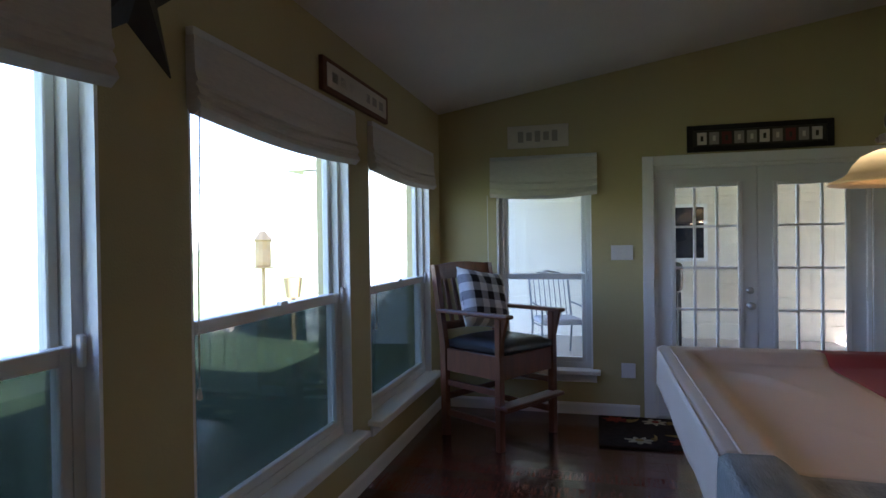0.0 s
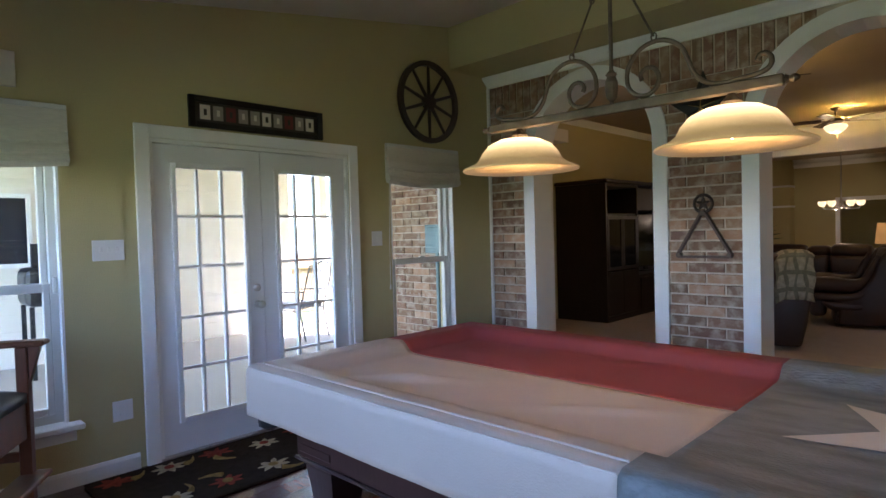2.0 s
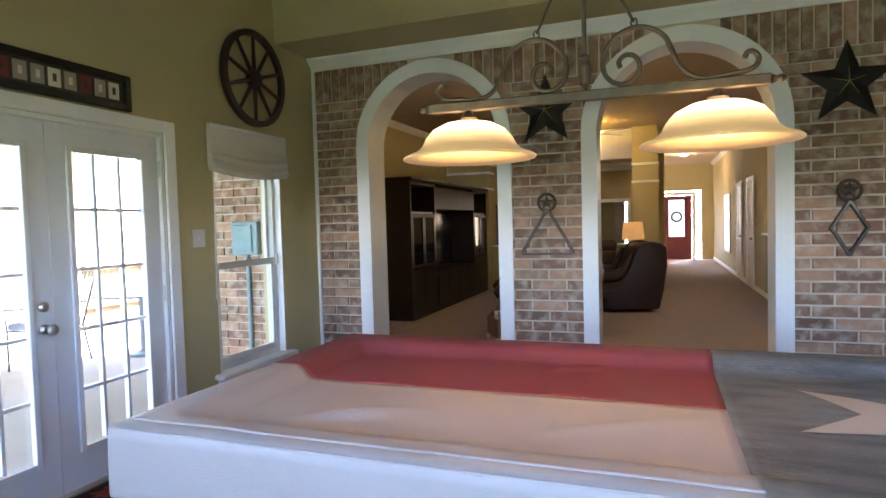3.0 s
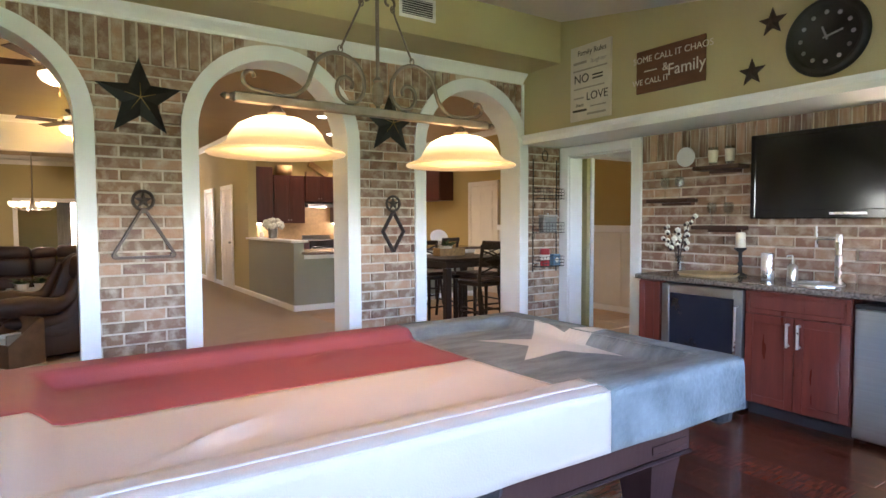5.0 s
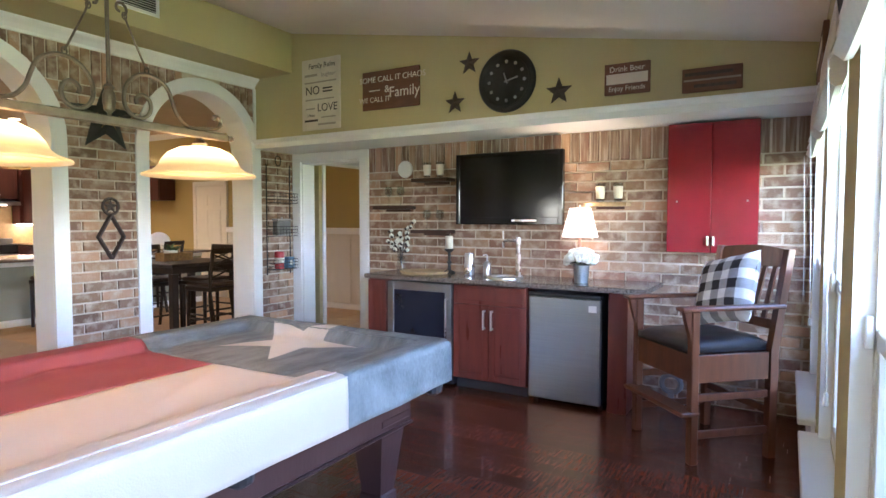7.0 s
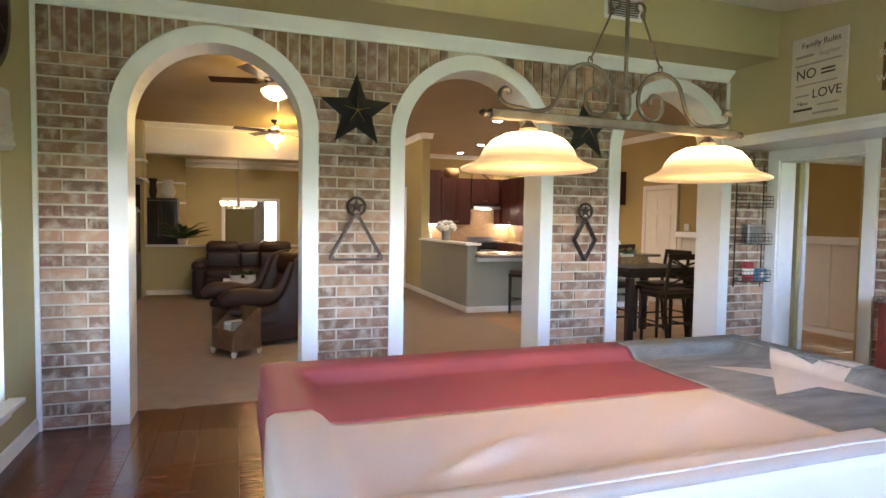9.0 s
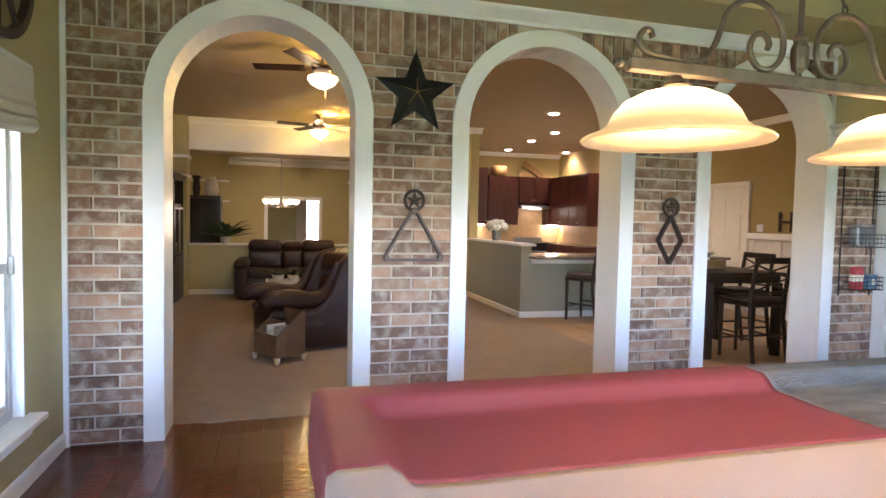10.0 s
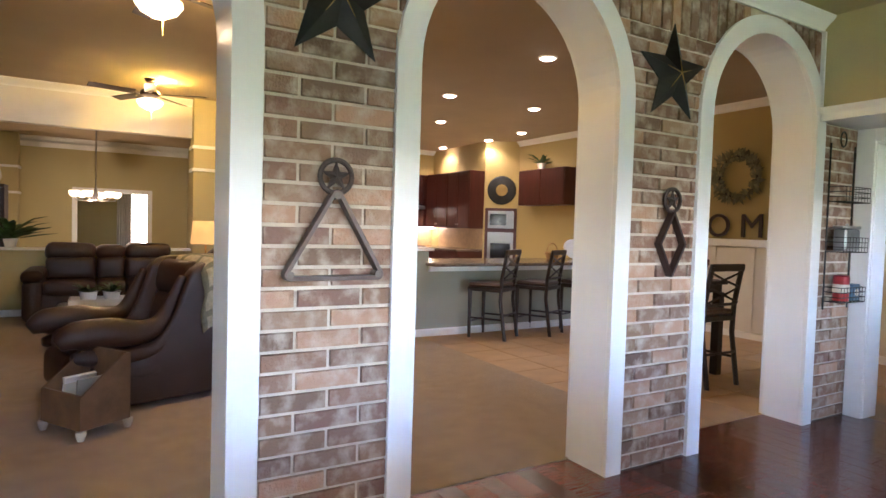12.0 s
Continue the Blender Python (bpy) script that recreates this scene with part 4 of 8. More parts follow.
CARDR = mat("dark_red_card", (0.16, 0.03, 0.03), 0.6, vary=0.2, bump=0)
gs = thing("framed_card_sign", Matrix.Translation((0.0, -2.508, 2.196)) @ WEST, "long black framed sign of playing cards over the double door", "wall sign")
part("backing", boxes((-0.475, 0.475, -0.012, -0.003, -0.075, 0.075)), INK, gs)
part("frame", boxes((-0.505, -0.462, -0.032, -0.002, -0.102, 0.102), (0.462, 0.505, -0.032, -0.002, -0.102, 0.102), (-0.462, 0.462, -0.032, -0.002, 0.062, 0.102), (-0.462, 0.462, -0.032, -0.002, -0.102, -0.062), bevel=0.005), BLACKM, gs, "black moulded frame")
for i in range(10):
    mt = PALE if i in (0, 5, 9) else (CARDR if i in (2, 7) else GREYL)
    x = -0.395 + 0.088 * i
    part("card", boxes((x - 0.034, x + 0.034, -0.015, -0.0125, -0.047, 0.047)), mt, gs)
    part("pip", boxes((x - 0.010, x + 0.010, -0.0175, -0.0155, -0.02, 0.02)), INK if mt is not GREYL else PALE, gs)

sign("wooden_sign", Matrix.Translation((0.026, -4.165, 2.29)) @ WEST, 0.5, 0.185, 0.022, CREAMP, "pale washed wooden sign with faded writing above a window", [("b", -0.14 + 0.07 * i, 0.0, (0.045, 0.07 if i % 2 else 0.09), "lettering_bar", GREYL) for i in range(5)])


def wagon_wheel():
    t = thing("wagon_wheel", Matrix.Translation((0.03, -0.862, 2.538)) @ WEST, "dark wooden wagon wheel hung on the olive wall", "wagon wheel")
    R = 0.365
    bm = bmesh.new()
    n = 40
    rows = [[bm.verts.new((r * math.cos(2 * math.pi * i / n), y, r * math.sin(2 * math.pi * i / n))) for r, y in ((R - 0.045, -0.02), (R, -0.02), (R, 0.02), (R - 0.045, 0.02))] for i in range(n)]
    for i in range(n):
        for k in range(4):
            bm.faces.new((rows[i][k], rows[i][(k + 1) % 4], rows[(i + 1) % n][(k + 1) % 4], rows[(i + 1) % n][k]))
    bmesh.ops.recalc_face_normals(bm, faces=bm.faces)
    part("rim", bm, DARKW, t)
    part("hub", lathe([(0, -0.05), (0.04, -0.05), (0.065, -0.03), (0.07, 0.02), (0, 0.022)], 18, Matrix.Rotation(radians(-90), 4, "X") @ Matrix.Rotation(radians(180), 4, "X")), DARKW, t)
    for i in range(10):
        a = radians(18 + 36 * i)
        part("spoke", tube([(0.06 * math.cos(a), 0, 0.06 * math.sin(a)), ((R - 0.04) * math.cos(a), 0, (R - 0.04) * math.sin(a))], 0.017, 8, taper=0.013), DARKW, t)


wagon_wheel()


def plate(name, y, z, label, holes):
    t = thing(name, Matrix.Translation((0.001, y, z)) @ WEST, label, "switch" if holes == "s" else "outlet")
    w = 0.085 if holes == "s" and y < -3 else 0.055
    part("cover_plate", boxes((-w, w, -0.007, -0.001, -0.06, 0.06), bevel=0.002), PLATE, t)
    for x in ((-w / 2, 0, w / 2) if w > 0.06 else (0,)):
        if holes == "s":
            part("toggle", boxes((x - 0.008, x + 0.008, -0.014, -0.0075, -0.012, 0.016), bevel=0.002), PLATE, t)
        else:
            for z2 in (-0.024, 0.024):
                part("socket", boxes((x - 0.017, x + 0.017, -0.0095, -0.0075, z2 - 0.014, z2 + 0.014), bevel=0.002), PLATE, t)


plate("light_switch", -3.505, 1.32, "white triple light switch plate on the olive wall", "s")
plate("light_switch", -1.49, 1.335, "white light switch plate beside the double door", "s")
plate("power_outlet", -3.465, 0.37, "white power outlet low on the olive wall", "o")

# ---- rug ----
RUGB = mat("brown_floral_rug", (0.035, 0.022, 0.015), 1.0, vary=0.3, scale=20, fine=200, bump=0.8)
RUGR = mat("red_rug_flower", (0.26, 0.05, 0.03), 1.0, vary=0.3, scale=30, fine=200, bump=0.8)
RUGC = mat("cream_rug_flower", (0.46, 0.36, 0.22), 1.0, vary=0.25, scale=30, fine=200, bump=0.8)
RUGG = mat("gold_rug_leaf", (0.30, 0.19, 0.06), 1.0, vary=0.25, scale=30, fine=200, bump=0.8)
for m_ in (RUGB, RUGR, RUGC, RUGG):
    m_.node_tree.nodes["Principled BSDF"].inputs["Specular IOR Level"].default_value = 0.08


def rug():
    t = thing("door_rug", Matrix.Translation((0.42, -2.85, 0.004)), "dark brown rug with red and cream flowers by the double door", "rug")
    part("pile", boxes((-0.36, 0.36, -0.85, 0.85, 0, 0.012), bevel=0.004), RUGB, t)
    rnd = random.Random(4)
    for i in range(11):
        x, y = -0.22 + 0.44 * (i % 2) + rnd.uniform(-0.06, 0.06), -0.72 + 0.145 * i
        mt = (RUGR, RUGC, RUGC, RUGR)[i % 4]
        petals = 7
        bm = bmesh.new()
        ring = []
        for k in range(petals * 4):
            r = 0.085 * (0.72 + 0.28 * math.cos(petals * 2 * math.pi * k / (petals * 4))) * rnd.uniform(0.85, 1.1)
            a = 2 * math.pi * k / (petals * 4)
            ring.append((x + r * math.cos(a), y + r * 1.25 * math.sin(a)))
        f = [bm.verts.new((p[0], p[1], 0.0125)) for p in ring]
        g = [bm.verts.new((p[0], p[1], 0.016)) for p in ring]
        bm.faces.new(g)
        for k in range(len(f)):
            bm.faces.new((f[k], f[(k + 1) % len(f)], g[(k + 1) % len(f)], g[k]))
        part("flower", bm, mt, t)
        part("flower_heart", lathe([(0.0, 0.0165), (0.03, 0.0165), (0.028, 0.019), (0, 0.019)], 10, Matrix.Translation((x, y, 0))), RUGG if i % 2 else RUGR, t)
        a = rnd.uniform(0, 6.28)
        pts = [(x + (0.09 + 0.03 * k) * math.cos(a + 0.25 * k), y + (0.09 + 0.03 * k) * math.sin(a + 0.25 * k), 0.0135) for k in range(4)]
        if all(abs(p[0]) < 0.34 and abs(p[1]) < 0.83 for p in pts):
            part("leaf_spray", tube(pts, 0.02, 6, taper=0.004), RUGG, t)


rug()

# ---- spectator chairs ----
CHECKB = mat("black_check_cloth", (0.018, 0.018, 0.022), 0.9, vary=0.15, scale=40, fine=250, bump=0.3)
CHECKG = mat("grey_check_cloth", (0.33, 0.33, 0.35), 0.9, vary=0.1, scale=40, fine=250, bump=0.3)
CHECKW = mat("white_check_cloth", (0.74, 0.74, 0.74), 0.9, vary=0.06, scale=40, fine=250, bump=0.3)


def spectator_chair(m, label):
    t = thing("spectator_chair", m, label, "chair", "billiard spectator chairs")
    w, d = 0.295, 0.265
    for y in (-w, w):
        part("front_leg", boxes((d - 0.025, d + 0.025, y - 0.025, y + 0.025, 0, 0.90), bevel=0.005), CHAIRW, t)
        part("back_leg", prism([(-d - 0.025, 0), (-d + 0.025, 0), (-d + 0.02, 0.66), (-d - 0.085, 1.255), (-d - 0.13, 1.255), (-d - 0.035, 0.66)], 0.045, None, Matrix.Translation((0, y - 0.0225, 0))), CHAIRW, t)
        part("armrest", boxes((-d - 0.07, d + 0.10, y - 0.04, y + 0.04, 0.902, 0.928), bevel=0.008), CHAIRW, t)
        part("arm_bracket", prism([(d + 0.027, 0.90), (d + 0.075, 0.90), (d + 0.027, 0.73)], 0.03, None, Matrix.Translation((0, y - 0.015, 0))), CHAIRW, t)
        part("side_rail", boxes((-d + 0.026, d - 0.026, y - 0.014, y + 0.014, 0.48, 0.645), bevel=0.004), CHAIRW, t)
        for z in (0.15, 0.37):
            part("side_stretcher", boxes((-d + 0.026, d - 0.026, y - 0.012, y + 0.012, z, z + 0.045), bevel=0.004), CHAIRW, t)
    part("front_rail", boxes((d - 0.014, d + 0.014, -w + 0.026, w - 0.026, 0.48, 0.645), bevel=0.004), CHAIRW, t)
    part("back_rail", boxes((-d - 0.014, -d + 0.014, -w + 0.026, w - 0.026, 0.48, 0.645), bevel=0.004), CHAIRW, t)
    part("foot_rest", boxes((d - 0.03, d + 0.09, -w - 0.03, w + 0.03, 0.29, 0.315), bevel=0.006), CHAIRW, t)
    part("front_stretcher", boxes((d - 0.012, d + 0.012, -w + 0.026, w - 0.026, 0.245, 0.288), bevel=0.004), CHAIRW, t)
    part("back_stretcher", boxes((-d - 0.012, -d + 0.012, -w + 0.026, w - 0.026, 0.26, 0.305), bevel=0.004), CHAIRW, t)
    # upholstered seat
    bm = bmesh.new()
    n = 12
    g = {}
    for i in range(n + 1):
        for j in range(n + 1):
            u, v = 2 * i / n - 1, 2 * j / n - 1
            s = (1 - abs(u) ** 4) * (1 - abs(v) ** 4)
            g[i, j] = bm.verts.new((u * (d + 0.02), v * (w - 0.028), 0.69 + 0.05 * s ** 0.6 + 0.004 * noise.noise((u * 2, v * 2, 1))))
    for i in range(n):
        for j in range(n):
            bm.faces.new((g[i, j], g[i + 1, j], g[i + 1, j + 1], g[i, j + 1]))
    r = bmesh.ops.extrude_face_region(bm, geom=bm.faces[:])
    low = [e for e in r["geom"] if isinstance(e, bmesh.types.BMVert)]
    for v in low:
        v.co.z = 0.647
    bmesh.ops.recalc_face_normals(bm, faces=bm.faces)
    part("seat", bm, LEATHER, t, "padded black vinyl seat", True)
    # back: curved top rail, lower rail and slats along the rake
    top = []
    bm = bmesh.new()
    for j in range(11):
        v = -1 + 0.2 * j
        y, bow = v * (w - 0.023), -0.03 * (1 - v * v)
        h = 0.02 * (1 - v * v)
        top.append([bm.verts.new((-d - 0.10 + bow + dx, y, zz)) for dx, zz in ((-0.005, 1.145), (0.02, 1.145), (0.0, 1.25 + h), (-0.025, 1.25 + h))])
    for a, b in zip(top, top[1:]):
        for k in range(4):
            bm.faces.new((a[k], a[(k + 1) % 4], b[(k + 1) % 4], b[k]))
    bm.faces.new(top[0]), bm.faces.new(top[-1][::-1])
    bmesh.ops.recalc_face_normals(bm, faces=bm.faces)
    part("top_rail", bm, CHAIRW, t)
    part("lower_back_rail", boxes((-d - 0.045, -d - 0.02, -w + 0.023, w - 0.023, 0.77, 0.83), bevel=0.004), CHAIRW, t)
    for j in range(5):
        v = -0.68 + 0.34 * j
        y, bow = v * (w - 0.02), -0.03 * (1 - v * v)
        part("slat", prism([(-d - 0.040, 0.83), (-d - 0.026, 0.83), (-d - 0.089 + bow, 1.147), (-d - 0.103 + bow, 1.147)], 0.035, None, Matrix.Translation((0, y - 0.0175, 0))), CHAIRW, t)
    return t


def check_pillow(m, label):
    """A square cushion of black, grey and white gingham; local z is its thin side."""
    t = thing("gingham_pillow", m, label, "pillow", "gingham pillows")
    n, half = 21, 0.235
    bm = bmesh.new()

    def at(i, j, s):
        u, v = 2 * i / n - 1, 2 * j / n - 1
        z = s * 0.085 * ((1 - u ** 4) * (1 - v ** 4)) ** 0.55
        return (u * half * (1 - 0.06 * (1 - v * v)), v * half * (1 - 0.06 * (1 - u * u)), z + 0.008 * noise.noise((u * 3, v * 3, s)))

    for s in (1, -1):
        seen = {}
        for i in range(n):
            for j in range(n):
                a, b = (i // 3) % 2, (j // 3) % 2
                q = []
                for k in ((i, j), (i + 1, j), (i + 1, j + 1), (i, j + 1)):
                    if k not in seen:
                        seen[k] = bm.verts.new(at(*k, s))
                    q.append(seen[k])
                f = bm.faces.new(q if s > 0 else q[::-1])
                f.material_index = 2 - a - b
    bmesh.ops.remove_doubles(bm, verts=bm.verts, dist=0.001)
    ob = part("cover", bm, CHECKB, t, "", True)
    ob.data.materials.append(CHECKG)
    ob.data.materials.append(CHECKW)


CH1 = Matrix.Translation((0.63, -4.41, 0)) @ Matrix.Rotation(radians(58), 4, "Z")
CH2 = Matrix.Translation((5.37, -4.405, 0)) @ Matrix.Rotation(radians(133), 4, "Z")
spectator_chair(CH1, "tall walnut spectator chair with black seat, in the window corner")
spectator_chair(CH2, "tall walnut spectator chair with black seat, beside the bar")
PIL = Matrix.Translation((-0.175, 0.0, 0.985)) @ Matrix.Rotation(radians(68), 4, "Y")
check_pillow(CH1 @ Matrix.Translation((0, 0.03, 0)) @ PIL @ Matrix.Rotation(radians(-10), 4, "Z"), "gingham check pillow leaning on the corner chair")
check_pillow(CH2 @ Matrix.Translation((0, 0.0, 0)) @ PIL @ Matrix.Rotation(radians(14), 4, "Z"), "gingham check pillow leaning on the chair by the bar")

# ---- window wall pieces ----
sw = thing("barn_star", Matrix.Translation((3.5, YS + 0.004, 2.2)) @ Matrix.Rotation(radians(180), 4, "Z"), "black tin barn star between two windows", "wall star", "barn stars")
part("plate", star_mesh(0.30, 0.055), BLACKM, sw)
FACE_N = Matrix.Rotation(radians(180), 4, "Z")
sign("wooden_sign", Matrix.Translation((1.82, YS + 0.03, 2.27)) @ FACE_N, 0.92, 0.17, 0.026, BROWNP, "long brown framed sign with pale writing above the windows", [("b", 0, 0, (0.84, 0.12), "pale_panel", CREAMP)] + [("b", -0.33 + 0.11 * i, 0.0, (0.07, 0.05), "lettering_bar", GREYL) for i in range(7)])
sign("wooden_sign", Matrix.Translation((5.2, YS + 0.03, 2.33)) @ FACE_N, 0.8, 0.16, 0.026, BROWNP, "long brown wooden sign above the windows", [("b", -0.27 + 0.11 * i, 0.0, (0.07, 0.05), "lettering_bar", PALE) for i in range(6)])

# ---- upper wall over the bar ----
UP = Matrix.Translation((XU, 0, 0)) @ EAST


def on_up(y, z, out=0.0):
    return Matrix.Translation((XU - out, y, z)) @ EAST


sign("wooden_sign", on_up(-0.945, 2.642, 0.024), 0.48, 0.68, 0.02, CREAMP, "tall cream board printed with family rules", [("t", 0.02, 0.27, 0.068, "Family Rules", INK), ("t", 0.10, 0.18, 0.055, "laughter", GREYL), ("b", -0.12, 0.185, (0.16, 0.022), "", GREYL), ("b", 0.0, 0.115, (0.40, 0.014), "", GREYL), ("t", -0.10, 0.035, 0.115, "NO", INK), ("b", 0.09, 0.05, (0.12, 0.014), "", INK), ("b", 0.09, 0.02, (0.12, 0.014), "", INK), ("b", -0.01, -0.05, (0.36, 0.012), "", GREYL), ("t", 0.085, -0.135, 0.105, "LOVE", INK), ("b", -0.13, -0.135, (0.12, 0.014), "", GREYL), ("t", -0.12, -0.20, 0.045, "Have", INK), ("b", -0.12, -0.25, (0.17, 0.02), "", INK), ("b", 0.10, -0.225, (0.18, 0.012), "", GREYL), ("b", 0.08, -0.29, (0.22, 0.018), "", GREYL)])
sign("wooden_sign", on_up(-1.765, 2.60, 0.024), 0.62, 0.345, 0.02, BROWNP, "brown stained board with cream brush lettering", [("t", 0.02, 0.095, 0.072, "SOME CALL IT CHAOS", PALE), ("t", -0.03, 0.0, 0.09, "&", PALE), ("b", -0.17, 0.0, (0.12, 0.008), "", PALE), ("t", -0.17, -0.085, 0.066, "WE CALL IT", PALE), ("t", 0.155, -0.035, 0.13, "Family", PALE)])
for y, z, r in ((-2.555, 2.724, 0.098), (-2.42, 2.413, 0.098), (-3.33, 2.41, 0.108)):
    st = thing("tin_star", on_up(y, z, 0.004), "small brown tin star on the olive wall", "wall star", "small tin stars")
    part("plate", star_mesh(r, 0.022), RUST, st)


def wall_clock():
    t = thing("wall_clock", on_up(-2.90, 2.535, 0.002), "round dark bronze wall clock with raised numerals", "clock")
    turn = Matrix.Rotation(radians(90), 4, "X")
    R = 0.245
    part("rim", lathe([(R - 0.055, 0.0), (R, 0.0), (R + 0.004, 0.015), (R - 0.012, 0.04), (R - 0.03, 0.046), (R - 0.05, 0.03), (R - 0.055, 0.018)], 48, turn), BLACKM, t, "", True)
    part("dial", lathe([(0, 0), (R - 0.054, 0), (R - 0.054, 0.014), (0, 0.016)], 40, turn), RUST, t)
    for i in range(12):
        a = radians(30 * i)
        m = turn @ Matrix.Rotation(a, 4, "Z") @ Matrix.Translation((0, R - 0.092, 0.014))
        part("numeral", lathe([(0, 0), (0.017, 0), (0.012, 0.008), (0, 0.009)], 10, m), TIN, t)
    for a, ln in ((-75, 0.10), (20, 0.07)):
        m = turn @ Matrix.Rotation(radians(a), 4, "Z")
        part("hand", box(bmesh.new(), -0.006, 0.006, -0.02, ln, 0.018, 0.022, m=m), TIN, t)


wall_clock()
sign("wooden_sign", on_up(-3.843, 2.444, 0.024), 0.32, 0.222, 0.02, BROWNP, "dark slatted board that says Drink Beer Enjoy Friends", [("t", 0, 0.068, 0.055, "Drink Beer", PALE), ("b", 0, 0.0, (0.29, 0.072), "pale_band", PALE), ("t", 0, -0.07, 0.048, "Enjoy Friends", PALE)])
sign("wooden_sign", on_up(-4.40, 2.375, 0.024), 0.37, 0.16, 0.02, BROWNP, "brown plank sign with faded lettering", [("b", 0, 0.0, (0.35, 0.012), "", GREYL), ("b", -0.02, 0.04, (0.30, 0.022), "", RUST), ("b", 0.02, -0.04, (0.26, 0.022), "", RUST)])

vent = thing("air_vent", Matrix.Translation((4.08, -0.551, 3.10)), "white louvred air vent on the upper wall", "vent")
part("frame", boxes((-0.17, -0.145, -0.012, -0.001, -0.09, 0.09), (0.145, 0.17, -0.012, -0.001, -0.09, 0.09), (-0.145, 0.145, -0.012, -0.001, 0.065, 0.09), (-0.145, 0.145, -0.012, -0.001, -0.09, -0.065)), WHITE, vent)
part("backing", boxes((-0.145, 0.145, -0.003, -0.001, -0.065, 0.065)), BLACKP, vent)
for i in range(7):
    part("slat", box(bmesh.new(), -0.145, 0.145, -0.006, 0.006, -0.0015, 0.0015, m=Matrix.Translation((0, -0.009, -0.054 + 0.018 * i)) @ Matrix.Rotation(radians(35), 4, "X")), WHITE, vent)

# ---- doorway beside the bar ----
d2 = thing("door_2", Matrix.Identity(4), "white cased opening between the brick walls to a hallway", "doorway", "", "structure")
part("casing", boxes((XB - 0.022, XB + 0.006, -0.135, -0.012, 0, 2.165), (XB - 0.022, XB + 0.006, -1.085, -0.97, 0, 2.165), (XB - 0.022, XB + 0.006, -0.97, -0.135, 2.07, 2.165), bevel=0.003), WHITE, d2)
part("jamb", boxes((XB + 0.01, XB + 0.2, -0.14, -0.121, 0, 2.07), (XB + 0.01, XB + 0.2, -0.985, -0.965, 0, 2.07), (XB + 0.01, XB + 0.2, -0.965, -0.14, 2.05, 2.07)), WHITE, d2)
WAINS = mat("white_wainscot", (0.74, 0.70, 0.62), 0.45, vary=0.03, bump=0.05)
solid("hall_wall_east", boxes((7.55, 7.7, -2.2, 0.0, 0, 2.8)), OLIVE, "olive hallway wall seen through the doorway", "wall")
# out of view; the opening is added to brighten the hallway
solid("hall_wall_south", holed("y", -2.3, 0.1, 6.42, 7.55, 0, 2.8, [(6.9, 7.25, 1.35, 2.05)]), OLIVE, "unseen olive hallway end wall, opening added to let daylight in", "wall")
solid("hall_ceiling", boxes((6.2, 7.8, -2.3, 0.0, 2.45, 2.6)), CEIL, "plain hallway ceiling", "ceiling")
solid("hall_floor", boxes((XB, 8.6, -2.3, 0.268, -0.1, -0.004)), TILE, "tan tiled hallway floor", "floor")
hw = thing("wainscot", Matrix.Identity(4), "white panelled wainscot with a cap rail in the hallway", "wainscot", "", "structure")
part("panel", boxes((7.53, 7.549, -2.2, -0.62, 0, 1.15)), WAINS, hw)
part("cap_rail", boxes((7.50, 7.529, -2.2, -0.62, 1.12, 1.19), bevel=0.005), WAINS, hw)
part("bottom_rail", boxes((7.51, 7.529, -2.2, -0.62, 0, 0.14), bevel=0.004), WAINS, hw)
d3 = thing("door_3", Matrix.Identity(4), "white door frame at the end of the hallway", "door frame", "", "structure")
part("stile", boxes((7.50, 7.549, -0.62, -0.53, 0, 2.12), bevel=0.004), WAINS, d3)
part("head", boxes((7.50, 7.549, -2.2, -0.53, 2.125, 2.2), bevel=0.004), WAINS, d3)

# ---- the bar ----
CF = 5.66


def shaker(t, name, y0, y1, z0, z1, x=CF, handle=None):
    """A framed cabinet front whose face looks to -x."""
    dr = part(name, boxes((x - 0.018, x - 0.003, y0, y1, z0, z1), bevel=0.002), CHERRY, t)
    f = 0.055 if z1 - z0 > 0.3 else 0.03
    for a, b in ((y0, y0 + f), (y1 - f, y1)):
        part("stile", boxes((x - 0.026, x - 0.019, a, b, z0, z1), bevel=0.002), CHERRY, dr)
    for a, b in ((z0, z0 + f), (z1 - f, z1)):
        part("rail", boxes((x - 0.026, x - 0.019, y0 + f, y1 - f, a, b), bevel=0.002), CHERRY, dr)
    if handle:
        hy, hz0, hz1 = handle
        part("handle", tube([(x - 0.027, hy, hz0 + 0.01), (x - 0.055, hy, hz0), (x - 0.055, hy, hz1), (x - 0.027, hy, hz1 - 0.01)], 0.0105, 8), CHROME, dr, "chrome bar handle")


filler = thing("base_cabinet", Matrix.Identity(4), "narrow cherry cabinet beside the wine cooler", "cabinet", "bar cabinets")
part("body", boxes((CF, XB - 0.02, -1.74, -1.53, 0.09, 0.893)), CHERRY, filler)
part("toe_kick", boxes((CF + 0.05, XB - 0.02, -1.74, -1.53, 0, 0.09)), BLACKP, filler)
shaker(filler, "door", -1.735, -1.535, 0.10, 0.885)
wc = thing("wine_cooler", Matrix.Identity(4), "stainless framed wine cooler with dark glass door", "wine cooler")
part("body", boxes((CF, XB - 0.03, -2.425, -1.765, 0.02, 0.885)), BLACKP, wc)
